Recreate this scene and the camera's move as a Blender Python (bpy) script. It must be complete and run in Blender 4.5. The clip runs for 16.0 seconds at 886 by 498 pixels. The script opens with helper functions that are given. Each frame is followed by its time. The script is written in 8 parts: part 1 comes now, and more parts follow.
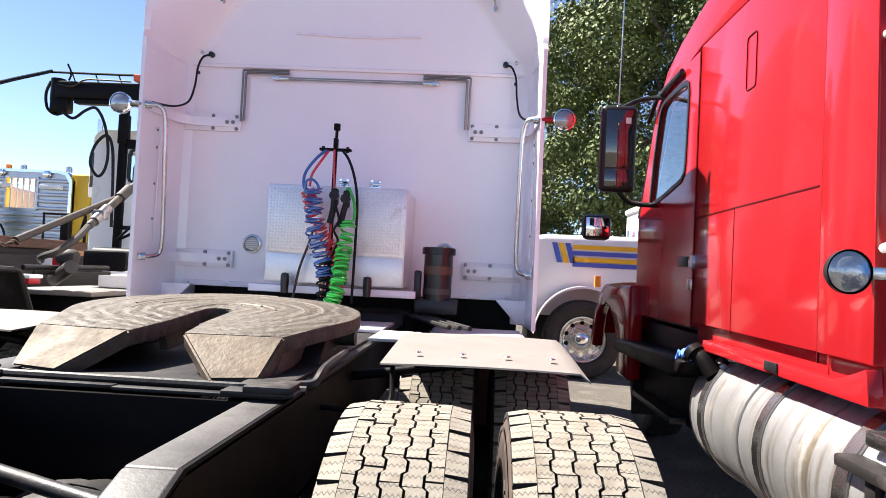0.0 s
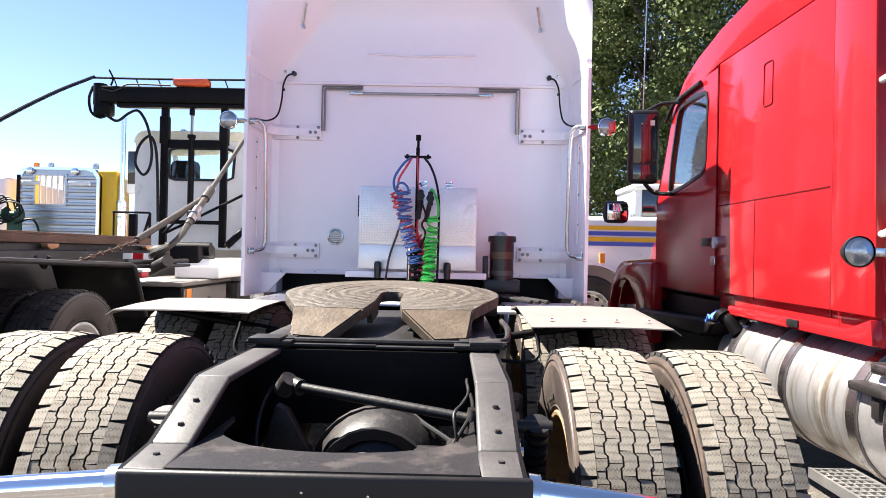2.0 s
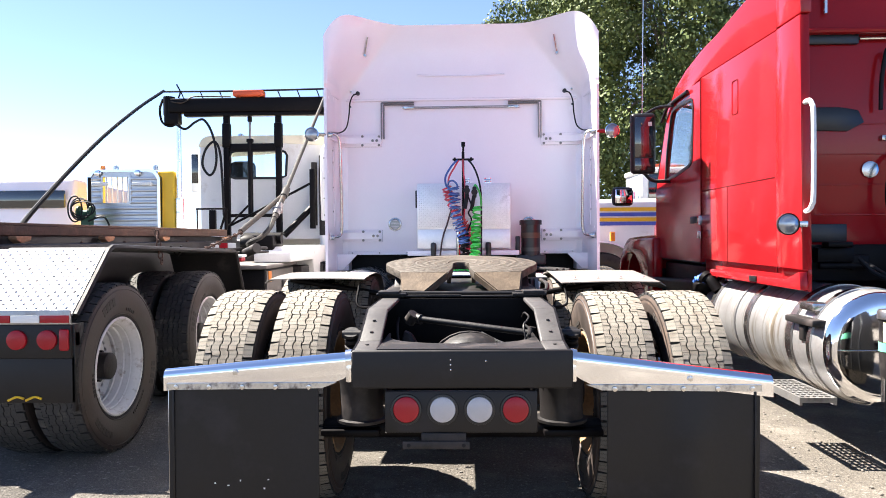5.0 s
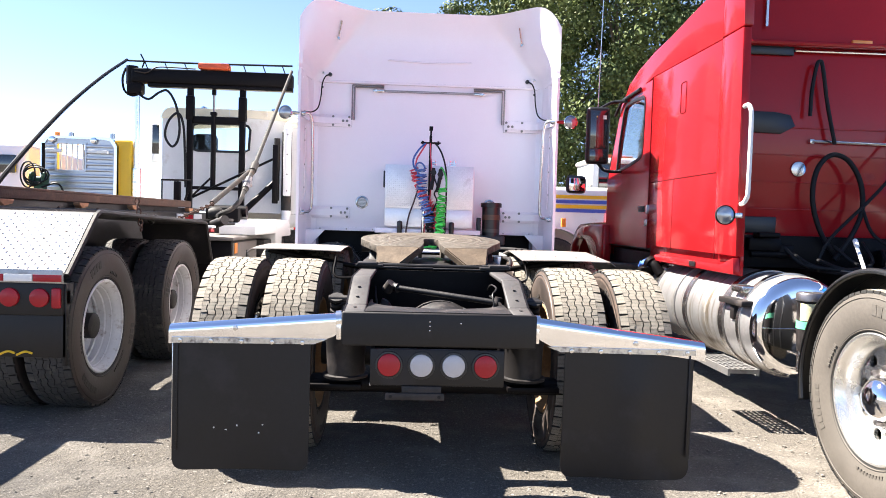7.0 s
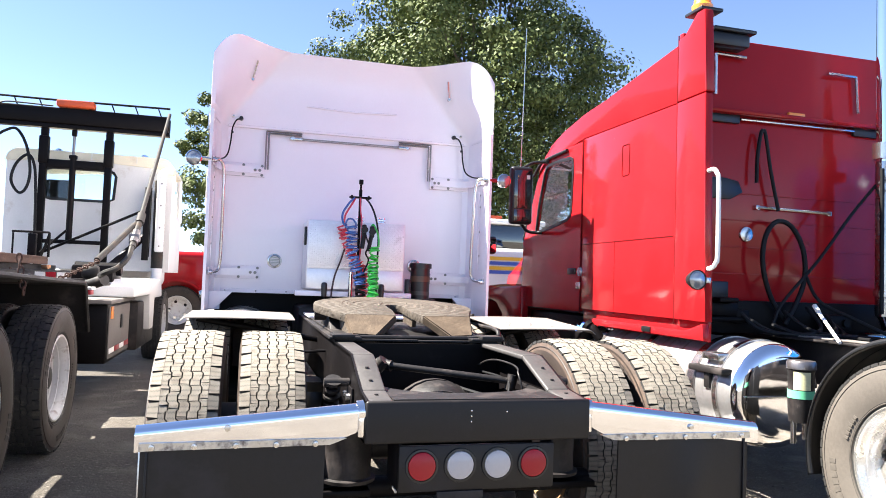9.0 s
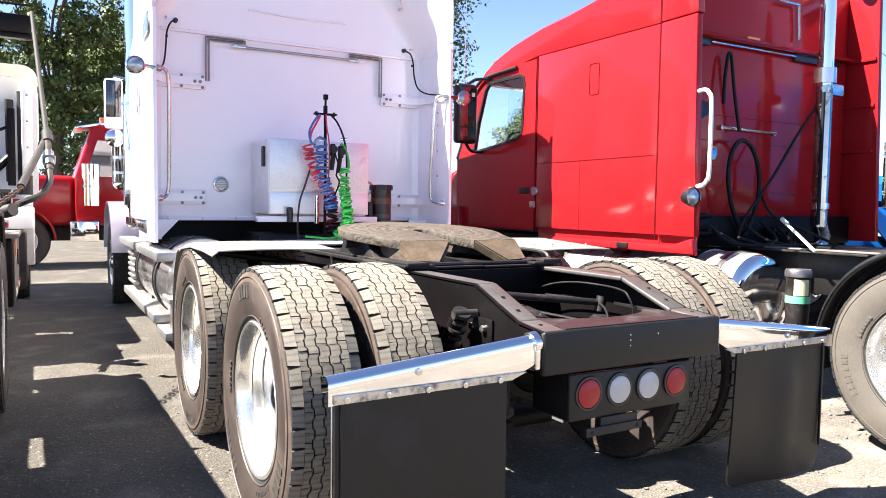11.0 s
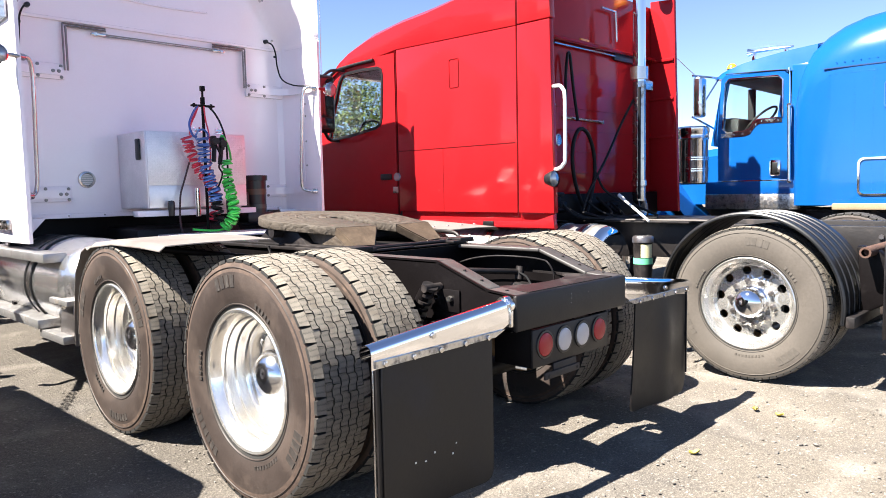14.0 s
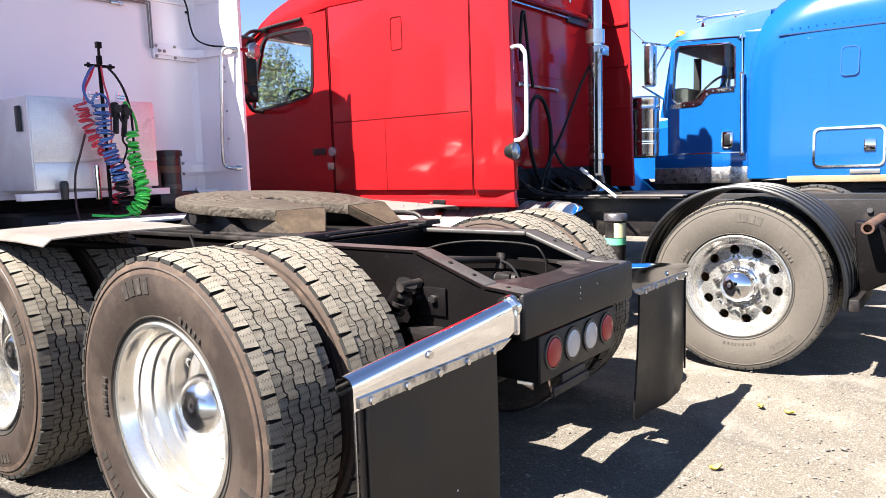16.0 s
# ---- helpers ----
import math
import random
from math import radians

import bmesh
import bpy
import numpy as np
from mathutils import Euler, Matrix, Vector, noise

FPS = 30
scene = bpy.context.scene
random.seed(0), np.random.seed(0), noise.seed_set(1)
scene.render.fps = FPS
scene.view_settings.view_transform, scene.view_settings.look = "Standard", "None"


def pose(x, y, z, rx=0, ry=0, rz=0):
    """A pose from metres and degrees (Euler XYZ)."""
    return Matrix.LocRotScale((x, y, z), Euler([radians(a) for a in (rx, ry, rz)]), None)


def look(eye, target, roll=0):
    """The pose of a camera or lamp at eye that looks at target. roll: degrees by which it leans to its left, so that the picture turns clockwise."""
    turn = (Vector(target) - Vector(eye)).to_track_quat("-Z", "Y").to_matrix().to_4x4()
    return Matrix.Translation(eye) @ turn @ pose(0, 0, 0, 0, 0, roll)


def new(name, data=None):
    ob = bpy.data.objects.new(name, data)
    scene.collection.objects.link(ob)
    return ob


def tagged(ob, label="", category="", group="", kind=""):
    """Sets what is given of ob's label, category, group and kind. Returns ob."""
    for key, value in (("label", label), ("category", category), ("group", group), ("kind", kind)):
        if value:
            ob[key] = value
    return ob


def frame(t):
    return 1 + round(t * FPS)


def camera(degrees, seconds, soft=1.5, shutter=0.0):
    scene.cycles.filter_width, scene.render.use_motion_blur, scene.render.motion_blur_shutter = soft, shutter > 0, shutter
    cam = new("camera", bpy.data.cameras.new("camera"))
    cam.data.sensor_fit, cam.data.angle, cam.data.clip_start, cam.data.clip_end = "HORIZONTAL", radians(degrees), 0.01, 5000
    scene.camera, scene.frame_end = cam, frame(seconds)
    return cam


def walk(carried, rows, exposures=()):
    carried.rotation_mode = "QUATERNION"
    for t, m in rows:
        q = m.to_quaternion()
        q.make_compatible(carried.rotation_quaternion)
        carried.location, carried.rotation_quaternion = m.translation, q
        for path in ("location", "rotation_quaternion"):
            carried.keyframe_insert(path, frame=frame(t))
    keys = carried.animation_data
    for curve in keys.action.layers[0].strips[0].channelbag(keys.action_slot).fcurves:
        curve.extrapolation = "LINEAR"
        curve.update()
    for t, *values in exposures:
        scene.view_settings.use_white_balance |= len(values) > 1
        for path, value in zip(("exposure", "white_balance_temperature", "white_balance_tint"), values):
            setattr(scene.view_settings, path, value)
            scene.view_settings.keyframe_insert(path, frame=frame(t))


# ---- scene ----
cam = camera(64.0, 16.0, 0.9)
PATH = [
    (0, (0.879, -0.677, 1.251), (0.775, 1.319, 1.319), 2.9),
    (0.5, (0.704, -0.842, 1.25), (0.574, 1.153, 1.304), 2.9),
    (1, (0.469, -1.01, 1.27), (0.428, 0.989, 1.311), 1.5),
    (1.5, (0.371, -1.274, 1.28), (0.354, 0.726, 1.326), 1.4),
    (2, (0.265, -1.518, 1.274), (0.24, 0.481, 1.285), 1.2),
    (2.5, (0.101, -1.78, 1.264), (0.058, 0.219, 1.252), 0.3),
    (3, (0.042, -2.028, 1.273), (0.009, -0.029, 1.227), -0.3),
    (3.5, (0.05, -2.273, 1.267), (-0.021, -0.275, 1.229), -0.5),
    (3.7, (0.028, -2.344, 1.271), (-0.047, -0.346, 1.245), -0.8),
    (5.8, (0.002, -3.105, 1.222), (-0.006, -1.105, 1.17), 0.8),
    (6, (-0.027, -3.151, 1.216), (-0.002, -1.153, 1.149), 1.0),
    (6.5, (-0.088, -3.212, 1.223), (-0.03, -1.216, 1.127), 1.3),
    (7, (-0.133, -3.21, 1.224), (-0.044, -1.214, 1.143), 1.7),
    (7.5, (-0.213, -3.118, 1.216), (-0.107, -1.121, 1.166), 2.0),
    (8, (-0.357, -2.834, 1.208), (-0.148, -0.845, 1.194), 2.0),
    (8.5, (-0.549, -2.648, 1.225), (-0.239, -0.673, 1.295), 1.9),
    (9, (-0.866, -2.572, 1.236), (-0.34, -0.645, 1.332), 2.0),
    (9.2, (-0.985, -2.53, 1.233), (-0.372, -0.627, 1.29), 1.9),
    (11.3, (-2.101, -1.822, 1.227), (-1.015, -0.147, 1.101), 0.9),
    (11.5, (-2.225, -1.746, 1.228), (-1.052, -0.13, 1.123), 0.7),
    (12, (-2.459, -1.677, 1.246), (-1.152, -0.164, 1.189), -2.2),
    (12.5, (-2.682, -1.756, 1.243), (-1.32, -0.294, 1.156), -2.9),
    (13, (-2.794, -1.816, 1.238), (-1.438, -0.356, 1.063), -2.5),
    (13.5, (-2.803, -1.858, 1.248), (-1.421, -0.424, 1.062), -1.8),
    (14, (-2.72, -1.816, 1.24), (-1.284, -0.434, 1.076), -1.2),
    (14.5, (-2.589, -1.697, 1.226), (-1.12, -0.353, 1.046), -1.7),
    (15, (-2.507, -1.593, 1.22), (-1.081, -0.208, 1.004), -2.3),
    (15.5, (-2.453, -1.36, 1.229), (-0.965, -0.046, 0.99), -2.1),
    (16, (-2.375, -1.192, 1.218), (-0.797, 0.015, 0.989), -1.8),
]
walk(cam, [(t, look(eye, target, roll)) for t, eye, target, roll in PATH], exposures=[(0.0, 2.22, 6500, 15), (1.5, 2.35, 6500, 15), (3.0, 2.50, 6500, 15), (7.0, 2.64, 6500, 15), (9.0, 2.70, 6500, 14), (12.0, 2.58, 6500, 15), (13.0, 2.42, 6500, 16), (14.0, 2.34, 6500, 15), (16.0, 2.34, 6500, 15)])

# ---- light ----
SUN = Vector((-1.0, 0.36, 1.40)).normalized()
world = bpy.data.worlds.new("sky")
scene.world = world
world.use_nodes = True
wn = world.node_tree.nodes
wl = world.node_tree.links
sky = wn.new("ShaderNodeTexSky")
sky.sky_type, sky.sun_disc = "NISHITA", False
sky.sun_elevation = math.asin(SUN.z)
sky.sun_rotation = math.atan2(SUN.x, SUN.y)
sky.altitude, sky.air_density, sky.dust_density, sky.ozone_density = 1900, 0.65, 0.0, 0.8
wn["Background"].inputs["Strength"].default_value = 0.060
wl.new(sky.outputs["Color"], wn["Background"].inputs["Color"])
sun_data = bpy.data.lights.new("sun", "SUN")
sun_data.energy, sun_data.angle, sun_data.color = 5.0, radians(0.53), (1.0, 0.97, 0.85)
sun = new("sun", sun_data)
sun.matrix_world = look(SUN * 60, (0, 0, 0))


# ---- materials ----
def mat(name, color, rough=0.5, metal=0.0, var=0.12, scale=3.0, grain=60.0, bump=0.05, dirt=None, amount=0.3,
        dirt_scale=2.5, coat=0.0, spec=0.5):
    """A node material: base colour varied at two scales, with dirt patches and a fine relief."""
    m = bpy.data.materials.new(name)
    m.use_nodes = True
    n, l = m.node_tree.nodes, m.node_tree.links
    b = n["Principled BSDF"]
    b.inputs["Metallic"].default_value = metal
    b.inputs["Coat Weight"].default_value = coat
    b.inputs["Coat Roughness"].default_value = 0.04
    b.inputs["Specular IOR Level"].default_value = spec
    tc = n.new("ShaderNodeTexCoord")

    def noise_node(s, detail=5.0):
        t = n.new("ShaderNodeTexNoise")
        t.inputs["Scale"].default_value, t.inputs["Detail"].default_value = s, detail
        t.inputs["Roughness"].default_value = 0.62
        l.new(tc.outputs["Object"], t.inputs["Vector"])
        return t.outputs["Fac"]

    def mixed(fac, a, c):
        x = n.new("ShaderNodeMix")
        x.data_type = "RGBA"
        l.new(fac, x.inputs["Factor"])
        for s, v in ((x.inputs["A"], a), (x.inputs["B"], c)):
            if isinstance(v, tuple):
                s.default_value = (*v, 1)
            else:
                l.new(v, s)
        return x.outputs["Result"]

    def ramp(fac, a, c):
        r = n.new("ShaderNodeMapRange")
        r.inputs["From Min"].default_value, r.inputs["From Max"].default_value = a, c
        l.new(fac, r.inputs["Value"])
        return r.outputs["Result"]

    big, fine = noise_node(scale), noise_node(grain, 3.0)
    dark = tuple(c * (1 - var) for c in color)
    light = tuple(min(1, c * (1 + var)) for c in color)
    out = mixed(ramp(big, 0.3, 0.7), dark, light)
    out = mixed(ramp(fine, 0.35, 0.85), out, tuple(c * (1 - var) for c in color))
    rv = n.new("ShaderNodeMapRange")
    rv.inputs["To Min"].default_value, rv.inputs["To Max"].default_value = max(0.02, rough * 0.8), min(1, rough * 1.25)
    l.new(big, rv.inputs["Value"])
    rout = rv.outputs["Result"]
    if dirt:
        d = ramp(noise_node(dirt_scale, 8.0), 0.72 - amount * 0.5, 0.86 - amount * 0.36)
        out = mixed(d, out, dirt)
        mx = n.new("ShaderNodeMix")
        l.new(d, mx.inputs["Factor"])
        l.new(rout, mx.inputs["A"])
        mx.inputs["B"].default_value = max(rough, 0.75)
        rout = mx.outputs["Result"]
    l.new(out, b.inputs["Base Color"])
    l.new(rout, b.inputs["Roughness"])
    if bump:
        bp = n.new("ShaderNodeBump")
        bp.inputs["Strength"].default_value, bp.inputs["Distance"].default_value = bump, 0.01
        l.new(fine, bp.inputs["Height"])
        l.new(bp.outputs["Normal"], b.inputs["Normal"])
    return m


def glass_mat(name, color=(0.8, 0.9, 0.9), rough=0.02):
    m = mat(name, color, rough, var=0.02, bump=0)
    b = m.node_tree.nodes["Principled BSDF"]
    b.inputs["Transmission Weight"].default_value, b.inputs["IOR"].default_value = 1.0, 1.45
    return m


def sipes(m):
    """Fine zigzag cuts across the tread blocks, laid out by angle round the wheel's axis."""
    n, l = m.node_tree.nodes, m.node_tree.links
    b = n["Principled BSDF"]
    tc, sep = n.new("ShaderNodeTexCoord"), n.new("ShaderNodeSeparateXYZ")
    l.new(tc.outputs["Object"], sep.inputs["Vector"])

    def math_node(op, a, c=None):
        x = n.new("ShaderNodeMath")
        x.operation = op
        for i, v in enumerate((a, c)):
            if v is None:
                continue
            if isinstance(v, (int, float)):
                x.inputs[i].default_value = v
            else:
                l.new(v, x.inputs[i])
        return x.outputs["Value"]
    ang = math_node("ARCTAN2", sep.outputs["Y"], sep.outputs["Z"])
    zig = math_node("PINGPONG", math_node("MULTIPLY", sep.outputs["X"], 70.0), 0.35)
    ph = math_node("FRACT", math_node("ADD", math_node("MULTIPLY", ang, 48 * 3 / 6.28318), zig))
    cut_ = math_node("LESS_THAN", ph, 0.13)
    mx = n.new("ShaderNodeMix")
    mx.data_type = "RGBA"
    l.new(math_node("MULTIPLY", cut_, 0.85), mx.inputs["Factor"])
    l.new(b.inputs["Base Color"].links[0].from_socket, mx.inputs["A"])
    mx.inputs["B"].default_value = (0.03, 0.027, 0.024, 1)
    l.new(mx.outputs["Result"], b.inputs["Base Color"])
    return m


def streaked(m):
    """Runs of grime drawn round a tank, across its length."""
    n, l = m.node_tree.nodes, m.node_tree.links
    b = n["Principled BSDF"]
    tc, mp, t, r, mx = (n.new("ShaderNode" + k) for k in ("TexCoord", "Mapping", "TexNoise", "MapRange", "Mix"))
    mp.inputs["Scale"].default_value = (2.0, 22.0, 2.0)
    t.inputs["Scale"].default_value, t.inputs["Detail"].default_value = 1.0, 4.0
    r.inputs["From Min"].default_value, r.inputs["From Max"].default_value = 0.52, 0.72
    mx.data_type = "RGBA"
    l.new(tc.outputs["Object"], mp.inputs["Vector"])
    l.new(mp.outputs["Vector"], t.inputs["Vector"])
    l.new(t.outputs["Fac"], r.inputs["Value"])
    l.new(r.outputs["Result"], mx.inputs["Factor"])
    l.new(b.inputs["Base Color"].links[0].from_socket, mx.inputs["A"])
    mx.inputs["B"].default_value = (0.24, 0.20, 0.15, 1)
    l.new(mx.outputs["Result"], b.inputs["Base Color"])
    return m


def ringed(m, centre):
    """Grease pressed into uneven rings about a point of the truck."""
    n, l = m.node_tree.nodes, m.node_tree.links
    b = n["Principled BSDF"]
    tc, mp, w, r, mx, bp = (n.new("ShaderNode" + k) for k in ("TexCoord", "Mapping", "TexWave", "MapRange", "Mix", "Bump"))
    mp.inputs["Location"].default_value = tuple(-c for c in centre)
    mp.vector_type = "POINT"
    w.wave_type, w.rings_direction = "RINGS", "Z"
    for k, v in (("Scale", 5.0), ("Distortion", 7.0), ("Detail", 3.0), ("Detail Scale", 1.6), ("Detail Roughness", 0.6)):
        w.inputs[k].default_value = v
    r.inputs["From Min"].default_value, r.inputs["From Max"].default_value = 0.10, 0.34
    r.inputs["To Min"].default_value, r.inputs["To Max"].default_value = 0.42, 0.0
    mx.data_type = "RGBA"
    l.new(tc.outputs["Object"], mp.inputs["Vector"])
    l.new(mp.outputs["Vector"], w.inputs["Vector"])
    l.new(w.outputs["Fac"], r.inputs["Value"])
    l.new(r.outputs["Result"], mx.inputs["Factor"])
    l.new(b.inputs["Base Color"].links[0].from_socket, mx.inputs["A"])
    mx.inputs["B"].default_value = (0.022, 0.016, 0.012, 1)
    l.new(mx.outputs["Result"], b.inputs["Base Color"])
    bp.inputs["Strength"].default_value, bp.inputs["Distance"].default_value = 0.4, 0.012
    l.new(w.outputs["Fac"], bp.inputs["Height"])
    fine = b.inputs["Normal"].links[0].from_node
    l.new(bp.outputs["Normal"], fine.inputs["Normal"])
    return m


WHITE = mat("white_paint", (0.90, 0.815, 0.850), 0.22, var=0.02, coat=0.4, bump=0.01, dirt=(0.66, 0.62, 0.57), amount=0.16)
WHITE_DULL = mat("dull_white_paint", (0.72, 0.71, 0.69), 0.45, var=0.06, bump=0.03, dirt=(0.45, 0.38, 0.3), amount=0.2)
CREAM = mat("cream_paint", (0.78, 0.75, 0.67), 0.4, var=0.06, dirt=(0.5, 0.45, 0.36), amount=0.25)
OLD_CREAM = mat("old_cream", (0.792, 0.726, 0.55), 0.4, var=0.06, dirt=(0.55, 0.462, 0.33), amount=0.25)
RED = mat("red_paint", (0.300, 0.0105, 0.0135), 0.12, var=0.05, coat=0.12, bump=0.006, dirt=(0.24, 0.022, 0.024), amount=0.12, spec=0.3)
RED.node_tree.nodes["Principled BSDF"].inputs["IOR"].default_value = 1.38
RED_SEAM = mat("red_seam", (0.075, 0.004, 0.005), 0.8, spec=0.05)
BLUE = mat("blue_paint", (0.0030, 0.076, 0.285), 0.18, var=0.05, coat=0.3, bump=0.01, dirt=(0.0255, 0.102, 0.255), amount=0.08)
YELLOW = mat("yellow_paint", (0.72, 0.43, 0.014), 0.35, var=0.08, dirt=(0.28, 0.16, 0.04), amount=0.2)
ORANGE = mat("orange_paint", (0.51, 0.072, 0.018), 0.45, var=0.1)
STRIPE_BLUE = mat("blue_stripe", (0.04, 0.10, 0.4), 0.35)
BLACK = mat("black_frame_paint", (0.0050, 0.0040, 0.0043), 0.45, var=0.25, bump=0.08, dirt=(0.014, 0.012, 0.012), amount=0.16, dirt_scale=5, spec=0.10)
BLACK_DUSTY = mat("dusty_black_steel", (0.011, 0.009, 0.009), 0.5, var=0.3, bump=0.12, dirt=(0.050, 0.039, 0.036), amount=0.36, dirt_scale=6, spec=0.35)
PLASTIC = mat("black_plastic", (0.00825, 0.00825, 0.009), 0.38, var=0.15, bump=0.03)
RUBBER = mat("flap_rubber", (0.0075, 0.0059, 0.0062), 0.46, var=0.25, scale=7, bump=0.05, dirt=(0.0285, 0.0235, 0.0228), amount=0.34, spec=0.35)
SIDEWALL = mat("tyre_sidewall", (0.031, 0.0215, 0.0178), 0.55, var=0.25, scale=6, bump=0.1, dirt=(0.058, 0.040, 0.031), amount=0.45, dirt_scale=4)
SIDEWALL_PALE = mat("dusty_tyre_sidewall", (0.084, 0.0715, 0.0595), 0.75, var=0.22, scale=3, bump=0.08, dirt=(0.058, 0.0485, 0.040), amount=0.35, dirt_scale=3)
SHOULDER = mat("brown_dusted_shoulder", (0.060, 0.038, 0.028), 0.75, var=0.3, scale=9, bump=0.15, dirt=(0.10, 0.065, 0.046), amount=0.42, dirt_scale=14)
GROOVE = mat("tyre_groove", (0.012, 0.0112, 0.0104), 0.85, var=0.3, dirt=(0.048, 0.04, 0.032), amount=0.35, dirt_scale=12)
LETTER = mat("moulded_letters", (0.027, 0.021, 0.018), 0.7, var=0.4, scale=25, dirt=(0.08, 0.07, 0.06), amount=0.35, dirt_scale=30)
LETTER_PALE = mat("dusty_moulded_letters", (0.078, 0.067, 0.056), 0.75, var=0.3, scale=25, dirt=(0.09, 0.078, 0.066), amount=0.4, dirt_scale=30)
TREAD = sipes(mat("dusty_tread", (0.19, 0.167, 0.136), 0.9, var=0.22, scale=14, grain=160, bump=0.22, dirt=(0.1301, 0.1057, 0.08131), amount=0.45, dirt_scale=18))
TREAD_DARK = sipes(mat("dark_tread", (0.0385, 0.035, 0.0322), 0.85, var=0.3, scale=14, grain=160, bump=0.22, dirt=(0.112, 0.098, 0.077), amount=0.35, dirt_scale=10))
CHROME = mat("chrome", (0.86, 0.86, 0.88), 0.06, 1.0, var=0.03, bump=0.01, dirt=(0.6, 0.57, 0.52), amount=0.06)
ALU = mat("polished_aluminium", (0.90, 0.87, 0.82), 0.15, 0.88, var=0.03, scale=3, grain=120, bump=0.004, dirt=(0.72, 0.66, 0.6), amount=0.05, dirt_scale=9)
TANK_BRIGHT = mat("bright_tank_aluminium", (0.80, 0.79, 0.78), 0.20, 0.95, var=0.06, scale=4, grain=80, bump=0.02, dirt=(0.5, 0.46, 0.41), amount=0.2, dirt_scale=5)
RIBBED = mat("clean_aluminium_sheet", (0.50, 0.50, 0.52), 0.30, 0.85, var=0.10, scale=5, bump=0.03, dirt=(0.42, 0.40, 0.38), amount=0.15)
PLAIN_PLATE = mat("plain_aluminium_plate", (0.80, 0.78, 0.79), 0.38, 0.6, var=0.07, scale=7, grain=50, bump=0.03)
POCKET = mat("orange_rust", (0.42, 0.20, 0.10), 0.85, var=0.3, scale=12, bump=0.3)
BRUSHED = mat("weathered_aluminium", (0.40, 0.39, 0.385), 0.36, 0.8, var=0.16, scale=5, grain=90, bump=0.08, dirt=(0.22, 0.19, 0.16), amount=0.36, dirt_scale=7)
TANK_SKIN = streaked(mat("stained_tank_aluminium", (0.50, 0.49, 0.49), 0.36, 0.8, var=0.14, scale=4, grain=70, bump=0.06, dirt=(0.26, 0.22, 0.17), amount=0.34, dirt_scale=4))
# Chrome with dark reflections put into its base colour.
DARK_CHROME = mat("dark_chrome", (0.40, 0.38, 0.37), 0.13, 1.0, var=0.12, scale=8, bump=0.02, dirt=(0.10, 0.085, 0.075), amount=0.35, dirt_scale=9)
SATIN_CHROME = mat("weathered_chrome", (0.80, 0.79, 0.79), 0.17, 1.0, var=0.05, bump=0.02, dirt=(0.42, 0.39, 0.36), amount=0.2, dirt_scale=9)
CLAMP_STEEL = mat("stained_clamp_steel", (0.55, 0.53, 0.50), 0.3, 1.0, var=0.15, scale=14, bump=0.05, dirt=(0.16, 0.13, 0.11), amount=0.42, dirt_scale=22)
DARK_STEEL = mat("dull_steel", (0.22, 0.2, 0.195), 0.35, 0.9, var=0.1, bump=0.02)
STEEL = mat("stainless_steel", (0.6, 0.58, 0.56), 0.25, 1.0, var=0.08, bump=0.02)
TREADPLATE = mat("checker_plate", (0.82, 0.80, 0.81), 0.36, 0.6, var=0.12, scale=5, grain=70, bump=0.12, dirt=(0.50, 0.47, 0.45), amount=0.16, dirt_scale=6)
FENDER_PLATE = mat("worn_checker_plate", (0.60, 0.565, 0.56), 0.42, 0.55, var=0.35, scale=26, grain=50, bump=0.5, dirt=(0.24, 0.21, 0.20), amount=0.5, dirt_scale=30)
# Greyed chrome mottled with darker, rougher blotches.
SPECKLED = mat("speckled_chrome_plate", (0.55, 0.52, 0.50), 0.28, 1.0, var=0.4, scale=14, grain=40, bump=0.5, dirt=(0.08, 0.065, 0.06), amount=0.5, dirt_scale=26)
FLANGE = mat("worn_rail_top", (0.050, 0.045, 0.043), 0.5, var=0.25, scale=8, bump=0.1, dirt=(0.025, 0.023, 0.022), amount=0.3, dirt_scale=9)
SATIN = mat("satin_aluminium", (0.76, 0.74, 0.70), 0.24, 0.86, var=0.10, scale=6, grain=90, bump=0.03, dirt=(0.34, 0.31, 0.27), amount=0.28, dirt_scale=7)
GREASE = mat("greasy_steel", (0.072, 0.053, 0.038), 0.62, 0.0, var=0.35, scale=9, grain=26, bump=0.9, dirt=(0.034, 0.02465, 0.01785), amount=0.45, dirt_scale=7, spec=0.45)
GREASE_TOP = ringed(mat("ringed_grease", (0.070, 0.056, 0.043), 0.66, 0.0, var=0.3, scale=9, grain=30, bump=0.8, dirt=(0.036, 0.027, 0.020), amount=0.45, dirt_scale=9, spec=0.35), (0.0, -2.28, 1.07))
WORN = mat("worn_steel_ramp", (0.098, 0.071, 0.049), 0.6, 0.1, var=0.3, scale=14, bump=0.25, dirt=(0.055, 0.038, 0.027), amount=0.45, dirt_scale=9, spec=0.22)
DUSTY_PLATE = mat("dusty_painted_plate", (0.145, 0.129, 0.119), 0.8, 0.0, var=0.14, scale=5, bump=0.1, dirt=(0.1109, 0.09009, 0.0797), amount=0.35)
RUST = mat("rusty_steel", (0.085, 0.042, 0.028), 0.85, var=0.35, scale=6, bump=0.4, dirt=(0.15, 0.075, 0.045), amount=0.3, dirt_scale=5)
POLE = mat("grey_steel_paint", (0.030, 0.027, 0.025), 0.6, var=0.3, scale=6, bump=0.15, dirt=(0.06, 0.038, 0.025), amount=0.4, dirt_scale=7, spec=0.2)
